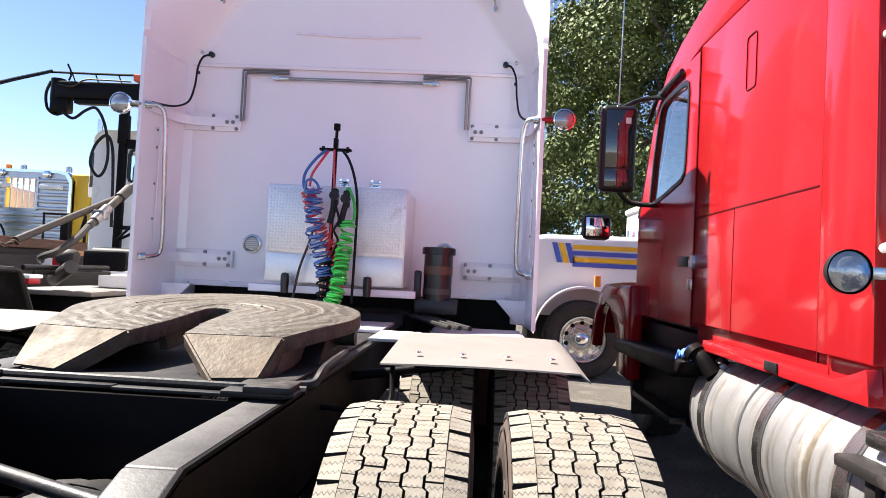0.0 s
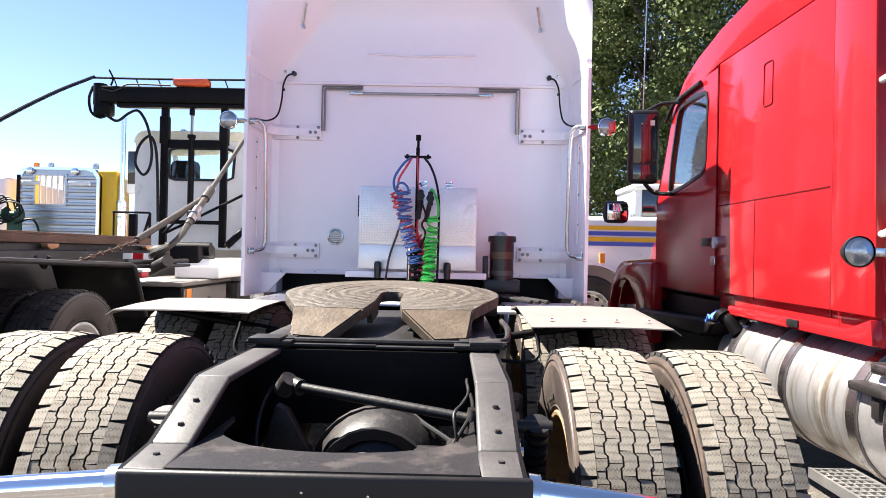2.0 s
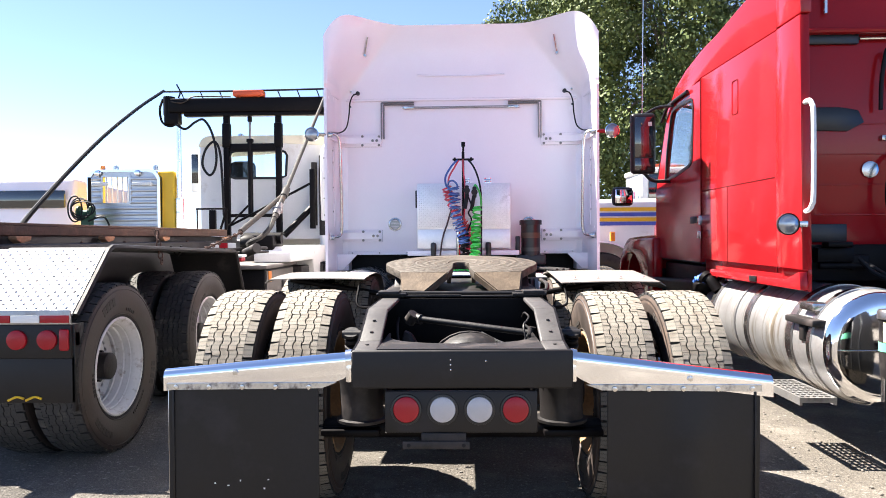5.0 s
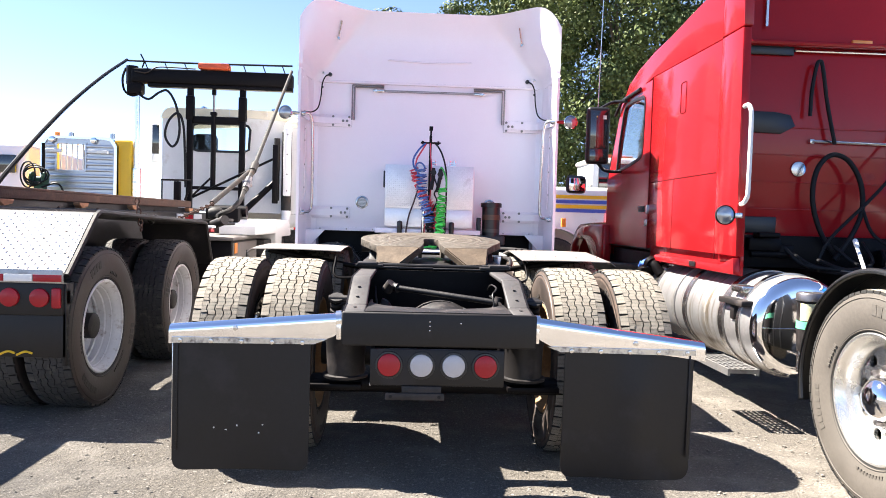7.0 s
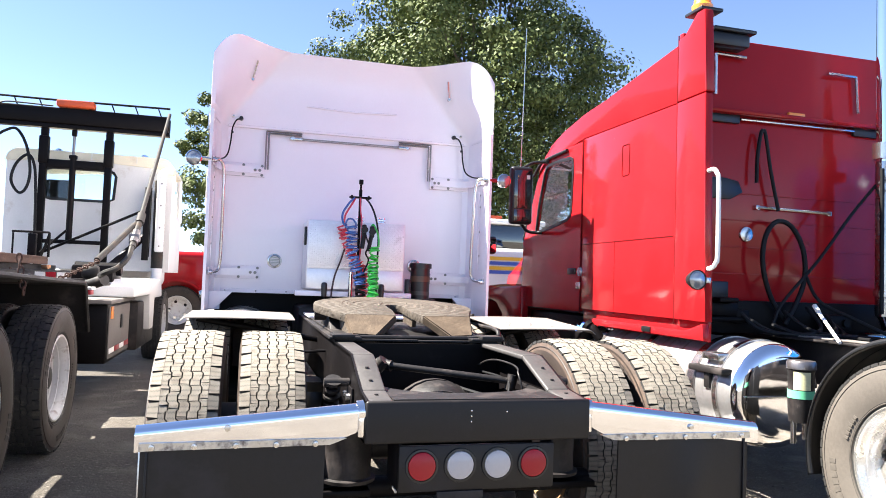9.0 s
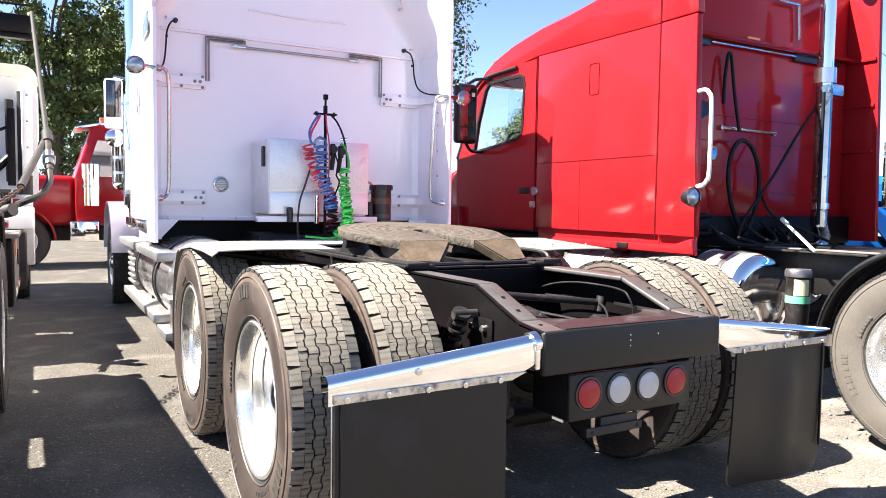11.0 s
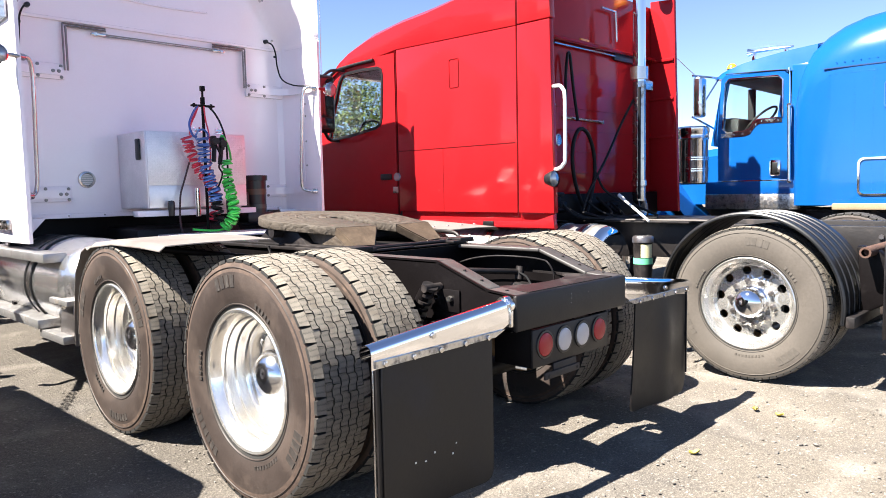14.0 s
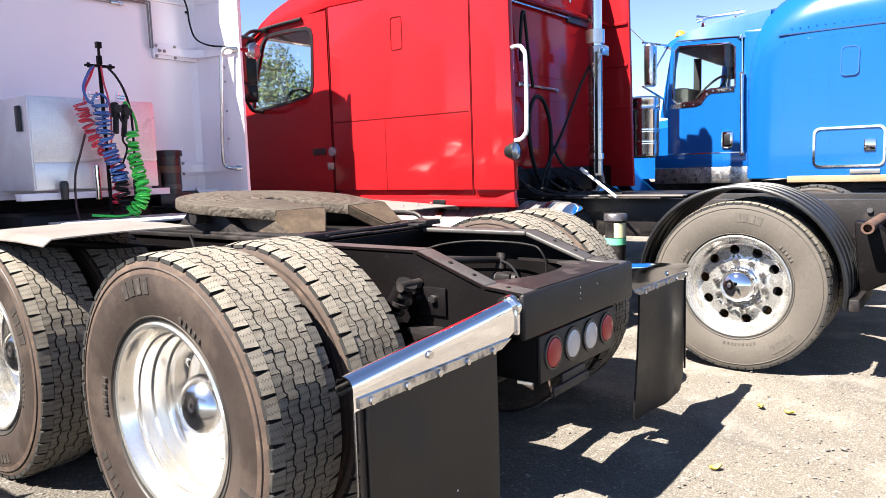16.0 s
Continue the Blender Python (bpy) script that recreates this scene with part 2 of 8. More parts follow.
RUST_BROWN = mat("rusty_drum", (0.224, 0.119, 0.049), 0.85, var=0.3, scale=9, bump=0.3, dirt=(0.28, 0.175, 0.084), amount=0.5)
WHEEL_WHITE = mat("white_wheel_paint", (0.66, 0.64, 0.62), 0.45, var=0.1, dirt=(0.238, 0.17, 0.119), amount=0.34, dirt_scale=13)
RED_LENS = mat("red_lens", (0.33, 0.009, 0.016), 0.3, var=0.08, bump=0.1, coat=0.1, spec=0.3)
WHITE_LENS = mat("white_lens", (0.419, 0.3974, 0.4046), 0.3, var=0.06, bump=0.1, coat=0.5)
AMBER = mat("amber_lens", (0.85, 0.25, 0.02), 0.3, coat=0.5)
LAMP_GLASS = mat("lamp_glass", (0.34, 0.35, 0.37), 0.12, 0.6, var=0.1, grain=30, bump=0.25, coat=1.0)
DARK_GLASS = mat("tinted_glass", (0.012, 0.016, 0.018), 0.04, var=0.05, bump=0, coat=1.0, spec=0.8)
GLASS = glass_mat("clear_glass")
MIRROR = mat("mirror_glass", (0.8, 0.82, 0.85), 0.02, 1.0, var=0.01, bump=0)
INTERIOR = mat("cab_interior", (0.0132, 0.0126, 0.0132), 0.8, var=0.2)
HOSE_RED = mat("red_air_hose", (0.62, 0.03, 0.06), 0.35, coat=0.3)
HOSE_BLUE = mat("blue_air_hose", (0.045, 0.12, 0.36), 0.25, coat=0.6)
HOSE_BLACK = mat("black_cable", (0.008, 0.008, 0.009), 0.55, spec=0.2)
HOSE_GREEN = mat("green_air_hose", (0.03, 0.5, 0.06), 0.35, coat=0.3)
GREEN_LABEL = mat("green_label", (0.12, 0.5, 0.28), 0.5)
STICKER = mat("white_sticker", (0.75, 0.74, 0.72), 0.5, var=0.04)
BLUE_PLASTIC = mat("blue_plastic", (0.1, 0.25, 0.75), 0.4)
BARK = mat("tree_bark", (0.13, 0.10, 0.075), 0.9, var=0.3, scale=4, grain=25, bump=0.8)
CANISTER = mat("reservoir_plastic", (0.012, 0.010, 0.009), 0.35, var=0.15, coat=0.2)


# ---- mesh helpers ----
def box(cx, cy, cz, sx, sy, sz, bevel=0.0, seg=2):
    bm = bmesh.new()
    bmesh.ops.create_cube(bm, size=1.0, matrix=Matrix.LocRotScale((cx, cy, cz), None, (sx, sy, sz)))
    if bevel:
        bmesh.ops.bevel(bm, geom=bm.edges[:], offset=bevel, segments=seg, profile=0.5, affect="EDGES")
    return bm


def span(x0, x1, y0, y1, z0, z1, bevel=0.0, seg=2):
    return box((x0 + x1) / 2, (y0 + y1) / 2, (z0 + z1) / 2, abs(x1 - x0), abs(y1 - y0), abs(z1 - z0), bevel, seg)


def lift(axis, u, v, w):
    """(u, v) in the plane across the axis, w along it: x -> (y, z), y -> (x, z), z -> (x, y)."""
    return {"x": (w, u, v), "y": (u, w, v), "z": (u, v, w)}[axis]


def prism(pts, axis, a, b, bevel=0.0, seg=2):
    bm = bmesh.new()
    lo = [bm.verts.new(lift(axis, u, v, a)) for u, v in pts]
    hi = [bm.verts.new(lift(axis, u, v, b)) for u, v in pts]
    n = len(pts)
    bm.faces.new(lo)
    bm.faces.new(hi)
    for i in range(n):
        j = (i + 1) % n
        bm.faces.new((lo[i], lo[j], hi[j], hi[i]))
    bmesh.ops.recalc_face_normals(bm, faces=bm.faces[:])
    if bevel:
        bmesh.ops.bevel(bm, geom=bm.edges[:], offset=bevel, segments=seg, profile=0.5, affect="EDGES")
    return bm


def ring(pts, holes, axis, a, b):
    """A plate with one hole: outer and inner outline with the same number of points."""
    bm = bmesh.new()
    rows = [[bm.verts.new(lift(axis, u, v, w)) for u, v in p] for w in (a, b) for p in (pts, holes)]
    n = len(pts)
    for i in range(n):
        j = (i + 1) % n
        bm.faces.new((rows[0][i], rows[0][j], rows[1][j], rows[1][i]))
        bm.faces.new((rows[2][i], rows[3][i], rows[3][j], rows[2][j]))
        bm.faces.new((rows[0][j], rows[0][i], rows[2][i], rows[2][j]))
        bm.faces.new((rows[1][i], rows[1][j], rows[3][j], rows[3][i]))
    bmesh.ops.recalc_face_normals(bm, faces=bm.faces[:])
    return bm


def lathe(profile, n=32, axis="x", at=(0, 0, 0), closed=False, sweep=360.0, start=0.0):
    """Turns (along, radius) pairs about the axis."""
    bm = bmesh.new()
    full = sweep >= 360
    count = n if full else n + 1
    rows = []
    for i in range(count):
        a = radians(start + sweep * i / n)
        row = []
        for w, r in profile:
            p = lift(axis, r * math.cos(a), r * math.sin(a), w)
            row.append(bm.verts.new(Vector(p) + Vector(at)))
        rows.append(row)
    m = len(profile)
    for i in range(n):
        p, q = rows[i], rows[(i + 1) % count]
        for k in range(m if closed else m - 1):
            kk = (k + 1) % m
            bm.faces.new((p[k], p[kk], q[kk], q[k]))
    bmesh.ops.remove_doubles(bm, verts=bm.verts[:], dist=1e-5)
    bmesh.ops.recalc_face_normals(bm, faces=bm.faces[:])
    return bm


def rod(p, q, r, n=12, r2=None):
    p, q = Vector(p), Vector(q)
    d = q - p
    m = Matrix.Translation((p + q) / 2) @ d.to_track_quat("Z", "Y").to_matrix().to_4x4()
    bm = bmesh.new()
    bmesh.ops.create_cone(bm, cap_ends=True, segments=n, radius1=r, radius2=r if r2 is None else r2, depth=d.length, matrix=m)
    return bm


def smooth_path(pts, steps=6):
    """A Catmull-Rom line through the points."""
    p = [Vector(v) for v in pts]
    p = [p[0] * 2 - p[1]] + p + [p[-1] * 2 - p[-2]]
    out = []
    for i in range(1, len(p) - 2):
        for k in range(steps):
            t = k / steps
            a, b, c, d = p[i - 1], p[i], p[i + 1], p[i + 2]
            out.append(0.5 * ((2 * b) + (c - a) * t + (2 * a - 5 * b + 4 * c - d) * t * t + (3 * b - a - 3 * c + d) * t ** 3))
    return out + [p[-2]]


def tube(pts, r, n=8, steps=6, caps=True):
    path = smooth_path(pts, steps) if steps else [Vector(v) for v in pts]
    bm = bmesh.new()
    rows = []
    t0 = (path[1] - path[0]).normalized()
    side = t0.orthogonal().normalized()
    for i, p in enumerate(path):
        t = (path[min(i + 1, len(path) - 1)] - path[max(i - 1, 0)]).normalized()
        side = (side - t * side.dot(t)).normalized()
        up = t.cross(side)
        rows.append([bm.verts.new(p + (side * math.cos(a) + up * math.sin(a)) * r) for a in (2 * math.pi * k / n for k in range(n))])
    for p, q in zip(rows, rows[1:]):
        for k in range(n):
            bm.faces.new((p[k], p[(k + 1) % n], q[(k + 1) % n], q[k]))
    if caps:
        bm.faces.new(rows[0][::-1])
        bm.faces.new(rows[-1])
    return bm


def coil(pts, r, wire, turns, n=6, per=14):
    """A spiral hose wound about a line."""
    path = smooth_path(pts, 12)
    total = turns * per
    out = []
    for i in range(total + 1):
        f = i / total * (len(path) - 1)
        k = min(int(f), len(path) - 2)
        c = path[k].lerp(path[k + 1], f - k)
        t = (path[k + 1] - path[k]).normalized()
        side = Vector((1, 0.2, 0))
        side = (side - t * side.dot(t)).normalized()
        up = t.cross(side)
        a = 2 * math.pi * i / per
        g = i / per
        wob = 1 + 0.16 * math.sin(g * 1.9 + r * 300) + 0.1 * math.sin(g * 4.7)
        out.append(c + t * (0.010 * math.sin(g * 2.3) + 0.006 * math.sin(g * 5.1)) + (side * math.cos(a) + up * math.sin(a)) * r * wob)
    return tube(out, wire, n, 0)


def sheet(fn, nu, nv, thick):
    """A curved sheet: fn(u, v) for u and v in 0..1, given thickness along the vector thick."""
    bm = bmesh.new()
    t = Vector(thick)
    g = [[[bm.verts.new(Vector(fn(i / nu, j / nv)) + t * k) for j in range(nv + 1)] for i in range(nu + 1)] for k in (0, 1)]
    for i in range(nu):
        for j in range(nv):
            for k in (0, 1):
                bm.faces.new((g[k][i][j], g[k][i + 1][j], g[k][i + 1][j + 1], g[k][i][j + 1]))
    for i in range(nu):
        for j in (0, nv):
            bm.faces.new((g[0][i][j], g[0][i + 1][j], g[1][i + 1][j], g[1][i][j]))
    for j in range(nv):
        for i in (0, nu):
            bm.faces.new((g[0][i][j], g[0][i][j + 1], g[1][i][j + 1], g[1][i][j]))
    bmesh.ops.recalc_face_normals(bm, faces=bm.faces[:])
    return bm


def loft(rows):
    """Closed outlines of equal length joined one after the other, with end caps."""
    bm = bmesh.new()
    vs = [[bm.verts.new(p) for p in r] for r in rows]
    n = len(rows[0])
    for p, q in zip(vs, vs[1:]):
        for k in range(n):
            bm.faces.new((p[k], p[(k + 1) % n], q[(k + 1) % n], q[k]))
    bm.faces.new(vs[0])
    bm.faces.new(vs[-1])
    bmesh.ops.recalc_face_normals(bm, faces=bm.faces[:])
    return bm


def joined(*bms):
    out = bmesh.new()
    for b in bms:
        me = bpy.data.meshes.new("tmp")
        b.to_mesh(me)
        b.free()
        out.from_mesh(me)
        bpy.data.meshes.remove(me)
    return out


ORIGIN = {}


def thing(name, at, label, category, group="", kind=""):
    ob = new(name)
    ob.location = at
    ob.empty_display_size = 0.2
    ORIGIN[ob.name] = Vector(at)
    return tagged(ob, label, category, group, kind)


def finish(bm, material, angle=38.0):
    me = bpy.data.meshes.new("mesh")
    for f in bm.faces:
        f.smooth = True
    for e in bm.edges:
        if len(e.link_faces) == 2 and e.calc_face_angle(0.0) > radians(angle):
            e.smooth = False
    bm.to_mesh(me)
    bm.free()
    me.materials.append(material)
    return me


def part(name, bm, material, parent, label=""):
    root = parent
    while root.parent:
        root = root.parent
    bmesh.ops.translate(bm, verts=bm.verts[:], vec=-ORIGIN[root.name])
    ob = new(name, finish(bm, material))
    ob.parent = parent
    return tagged(ob, label)


def shared(name, me, parent, m):
    """An object on mesh data that others use too; m is in the root thing's own space."""
    ob = new(name, me)
    ob.parent = parent
    ob.matrix_basis = m
    return ob


def lone(name, bm, material, label, category, group="", kind=""):
    return tagged(new(name, finish(bm, material)), label, category, group, kind)


def rounded(x0, x1, z0, z1, r, n=5):
    """Outline of a rectangle with round corners."""
    out = []
    for cx, cz, a0 in ((x1 - r, z1 - r, 0), (x0 + r, z1 - r, 90), (x0 + r, z0 + r, 180), (x1 - r, z0 + r, 270)):
        for k in range(n + 1):
            a = radians(a0 + 90 * k / n)
            out.append((cx + r * math.cos(a), cz + r * math.sin(a)))
    return out


def grown(pts, d):
    """The outline moved outwards by d all round."""
    out = []
    for k, (y, z) in enumerate(pts):
        a, c = Vector(pts[k - 1]), Vector(pts[(k + 1) % len(pts)])
        t = (c - a).normalized()
        nrm = Vector((t.y, -t.x))
        out.append((y + nrm.x * d, z + nrm.y * d))
    return out


# ---- wheels ----
TYRE_R, TYRE_W = 0.50, 0.265   # as laid out; the finished tyre is 0.525 and 0.28
YARD = -0.06   # level of the yard


def tyre_mesh(side_mat, tread_mat, name, count=48, notch=0.10):
    h = TYRE_W / 2
    half = [(-0.088, 0.288), (-0.105, 0.30), (-0.118, 0.33), (-0.131, 0.38), (-h, 0.415), (-0.1305, 0.445), (-0.126, 0.47), (-0.121, 0.482), (-0.112, 0.484)]
    prof = half + [(-a, r) for a, r in reversed(half)]
    bm = lathe(prof, 72)
    for f in bm.faces:
        c = f.calc_center_median()
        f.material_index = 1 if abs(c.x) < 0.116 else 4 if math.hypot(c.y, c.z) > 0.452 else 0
    # raised rings on the sidewall
    for rr in (0.325, 0.462):
        for s in (-1, 1):
            x = s * (0.1165 if rr < 0.4 else 0.1278)
            b2 = lathe([(x - 0.003, rr - 0.004), (x + 0.003 * s, rr - 0.001), (x + 0.003 * s, rr + 0.001), (x - 0.003, rr + 0.004)], 72)
            me = bpy.data.meshes.new("t")
            b2.to_mesh(me)
            b2.free()
            bm.from_mesh(me)
    # raised marks of the moulded lettering, as plain bars
    for start, n_, w_, h_ in ((62, 4, 0.030, 0.046), (175, 7, 0.024, 0.034), (292, 4, 0.030, 0.046), (20, 5, 0.014, 0.018), (135, 6, 0.014, 0.018), (250, 9, 0.012, 0.014)):
        r_ = 0.412 if h_ > 0.03 else 0.352
        for q in range(n_):
            a = radians(start) + q * (w_ + 0.010) / r_
            for x_ in (-1, 1):
                base = 0.1315 if h_ > 0.03 else 0.1255
                vs_ = []
                for dx in (-0.012, 0.0022):
                    for du, dv in ((-1, -1), (1, -1), (1, 1), (-1, 1)):
                        rr, aa = r_ + dv * h_ / 2, a + du * w_ / 2 / r_
                        vs_.append(bm.verts.new((x_ * (base + dx), rr * math.cos(aa), rr * math.sin(aa))))
                for ids in ((4, 5, 6, 7), (0, 1, 5, 4), (1, 2, 6, 5), (2, 3, 7, 6), (3, 0, 4, 7)):
                    bm.faces.new([vs_[i] for i in ids]).material_index = 3
    step = 2 * math.pi / count
    # columns of blocks: inner and outer edge, blocks to a pitch, cross gap, phase, jog of each edge
    cols = [(0.0857, 0.1240, 1, notch, 0.05, 0.0, 0.0), (0.0590, 0.0845, 2, 0.07, 0.30, 1.0, 0.0), (0.0212, 0.0540, 1, 0.035, 0.62, 1.0, 1.0)]
    cols += [(-b, -a, n_, g_, p_ + 0.4, jb, ja) for a, b, n_, g_, p_, ja, jb in cols] + [(-0.0162, 0.0162, 1, 0.035, 0.12, 1.0, 1.0)]
    rng = random.Random(4)

    def jog(p):
        p %= 1.0
        return 0.0036 * (1 - 2 * min(1.0, max(0.0, (p - 0.42) / 0.10)) if p < 0.9 else -1 + 2 * (p - 0.9) / 0.10)
    for x0, x1, n_, g_, ph, j0, j1 in cols:
        outer = max(abs(x0), abs(x1)) > 0.12
        for i in range(count * n_):
            p0, p1 = ph + (i + g_ / 2) / n_, ph + (i + 1 - g_ / 2) / n_
            marks = [p0, p1] + [k + e for k in range(int(p0) - 1, int(p1) + 2) for e in (0.0, 0.42, 0.52, 0.9) if p0 + 0.03 < k + e < p1 - 0.03]
            top = TYRE_R + rng.uniform(-0.0018, 0.0008)
            sk = rng.uniform(-0.02, 0.02)
            edge = []
            for x, j, seq in ((x0, j0, sorted(marks)), (x1, j1, sorted(marks, reverse=True))):
                for p in seq:
                    wide = 0.0
                    if outer and abs(x) > 0.12:
                        wide = notch * (0.55 if p == p0 else -0.55 if p == p1 else 0.0)
                    edge.append((p + wide + sk * (1 if x == x0 else -1), x + j * jog(p)))
            lo, hi = [], []
            for p, x in edge:
                t = p * step
                r1 = top - (0.007 if abs(x) > 0.12 else 0.0)
                lo.append(bm.verts.new((x, 0.481 * math.cos(t), 0.481 * math.sin(t))))
                hi.append(bm.verts.new((x * 0.99, r1 * math.cos(t), r1 * math.sin(t))))
            m_ = len(edge)
            bm.faces.new(hi).material_index = 2
            for q in range(m_):
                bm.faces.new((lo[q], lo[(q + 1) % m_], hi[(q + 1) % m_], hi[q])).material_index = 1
    for v in bm.verts:
        r = math.hypot(v.co.y, v.co.z)
        k = (0.3 + (r - 0.3) * 1.125) / r if r > 0.3 else 1.0
        v.co = (v.co.x * 1.057, v.co.y * k, v.co.z * k)
    bmesh.ops.recalc_face_normals(bm, faces=bm.faces[:])
    me = finish(bm, side_mat, 30)
    me.name = name
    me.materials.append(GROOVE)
    me.materials.append(tread_mat)
    me.materials.append(LETTER_PALE if side_mat is SIDEWALL_PALE else LETTER)
    me.materials.append(SHOULDER if tread_mat is TREAD and side_mat is SIDEWALL else side_mat)
    return me


def rim_mesh(depth, material, holes=10, hole_r=0.030, hole_at=0.205, r0=0.15, r1=0.245):
    """The wheel's disc and barrel. depth: how far the disc lies inside the outer lip."""
    xd = 0.122 - depth
    prof = [(-0.12, 0.30), (-0.12, 0.285), (-0.09, 0.272), (xd - 0.012, 0.262)]
    outer = [(0.108, 0.308), (0.119, 0.309), (0.124, 0.303), (0.121, 0.293), (0.105, 0.287), (0.092, 0.276), (xd + 0.045, 0.268), (xd + 0.012, 0.258), (xd, 0.245)]
    if r1 < 0.24:
        prof[-1] = (xd - 0.012, r1 + 0.02)
        outer = outer[:5] + [(0.088, 0.270), (0.062, 0.267), (0.058, 0.261), (0.020, 0.259), (0.014, 0.250), (-0.026, 0.246), (-0.032, 0.238), (xd + 0.032, r1 + 0.030), (xd + 0.010, r1 + 0.014), (xd, r1)]
    bm = joined(lathe(prof, 60), lathe(outer, 60))
    per = 24
    for k in range(holes):
        a0, a1 = 2 * math.pi * k / holes, 2 * math.pi * (k + 1) / holes
        am = (a0 + a1) / 2
        cen = Vector((0, hole_at * math.cos(am), hole_at * math.sin(am)))
        rad = Vector((0, math.cos(am), math.sin(am)))
        tan = Vector((0, -math.sin(am), math.cos(am)))
        edge = []
        for q in range(6):
            t = q / 6
            edge.append((r1, a0 + (a1 - a0) * t))
        edge += [(r1 + (r0 - r1) * q / 6, a1) for q in range(6)]
        edge += [(r0, a1 + (a0 - a1) * q / 6) for q in range(6)]
        edge += [(r0 + (r1 - r0) * q / 6, a0) for q in range(6)]
        vo, vi, vb = [], [], []
        for r, a in edge:
            p = Vector((0, r * math.cos(a), r * math.sin(a)))
            d = p - cen
            ang = math.atan2(d.dot(tan), d.dot(rad))
            hp = cen + (rad * math.cos(ang) + tan * math.sin(ang)) * hole_r
            vo.append(bm.verts.new((xd, p.y, p.z)))
            vi.append(bm.verts.new((xd - 0.002, hp.y, hp.z)))
            vb.append(bm.verts.new((xd - 0.022, hp.y, hp.z)))
        for q in range(per):
            w = (q + 1) % per
            bm.faces.new((vo[q], vo[w], vi[w], vi[q]))
            bm.faces.new((vi[q], vi[w], vb[w], vb[q]))
    hubface = lathe([(xd, r0), (xd + 0.004, r0 - 0.004), (xd + 0.004, 0.06), (xd + 0.004, 0.0)], 40)
    bm = joined(bm, hubface)
    bmesh.ops.remove_doubles(bm, verts=bm.verts[:], dist=2e-4)
    bmesh.ops.recalc_face_normals(bm, faces=bm.faces[:])
    return finish(bm, material, 40)


def cap_mesh(material, r, length, dome=0.02):
    """A hub cap: a short collar and a domed end."""
    prof = [(0, r * 1.06), (0.010, r * 1.05), (0.014, r), (length, r * 0.99)]
    prof += [(length + dome * math.sin(radians(10 * k)), r * math.cos(radians(10 * k))) for k in range(1, 9)] + [(length + dome, 0.0)]
    return finish(lathe(prof, 36), material, 40)


NUT_MESH = finish(lathe([(0, 0.019), (0.02, 0.018), (0.034, 0.011), (0.036, 0.0)], 6), DARK_STEEL, 20)
NUT_DARK = finish(lathe([(0, 0.019), (0.03, 0.018), (0.034, 0.0)], 6), BLACK_DUSTY, 20)
DRUM_MESH = finish(lathe([(-0.12, 0.0), (-0.12, 0.2), (0.0, 0.2), (0.0, 0.12), (0.0, 0.0)], 28), BLACK_DUSTY)
TYRES = {"own": tyre_mesh(SIDEWALL, TREAD, "tyre_dusty"), "pale": tyre_mesh(SIDEWALL_PALE, TREAD, "tyre_pale", 66, 0.06), "dark": tyre_mesh(SIDEWALL, TREAD_DARK, "tyre_dark")}
RIMS = {"deep": rim_mesh(0.215, ALU, 3, hole_r=0.027, hole_at=0.172, r0=0.125, r1=0.215), "shallow": rim_mesh(0.10, SATIN, hole_r=0.029, hole_at=0.215), "white": rim_mesh(0.215, WHEEL_WHITE, 5, 0.034, 0.178, r1=0.225), "rust": rim_mesh(0.2, RUST_BROWN, 5, 0.036, 0.195)}
CAPS = {"deep": cap_mesh(SATIN_CHROME, 0.112, 0.06, 0.085), "shallow": cap_mesh(CHROME, 0.103, 0.05, 0.075), "white": cap_mesh(BLACK_DUSTY, 0.085, 0.14), "rust": cap_mesh(BLACK_DUSTY, 0.085, 0.05)}
DEPTH = {"deep": 0.215, "shallow": 0.10, "white": 0.215, "rust": 0.2}


def wheel(truck, x, y, side, rim="deep", tyre="own", turn=0.0, nuts=True, radius=0.525):
    """A wheel on the yard whose tyre is centred at x; side: +1 when its outer face looks to +x."""
    o = ORIGIN[truck.name]
    m = Matrix.Translation(Vector((x, y, YARD + radius - 0.004)) - o) @ pose(0, 0, 0, 0, 0, 0 if side > 0 else 180) @ pose(0, 0, 0, turn, 0, 0)
    w = shared("wheel", RIMS[rim], truck, m)
    k = radius / 0.525
    shared("tyre", TYRES[tyre], w, Matrix.Diagonal((1, k, k, 1)))
    xd = 0.122 - DEPTH[rim]
    shared("hub_cap", CAPS[rim], w, Matrix.Translation((xd + 0.004, 0, 0)))
    shared("brake_drum", DRUM_MESH, w, Matrix.Translation((xd - 0.03, 0, 0)))
    if nuts and rim != "deep":
        for k in range(10):
            a = 2 * math.pi * (k + 0.5) / 10
            shared("lug_nut", NUT_DARK if rim in ("white", "rust") else NUT_MESH, w, Matrix.Translation((xd + 0.004, 0.1425 * math.cos(a), 0.1425 * math.sin(a))))
    return w


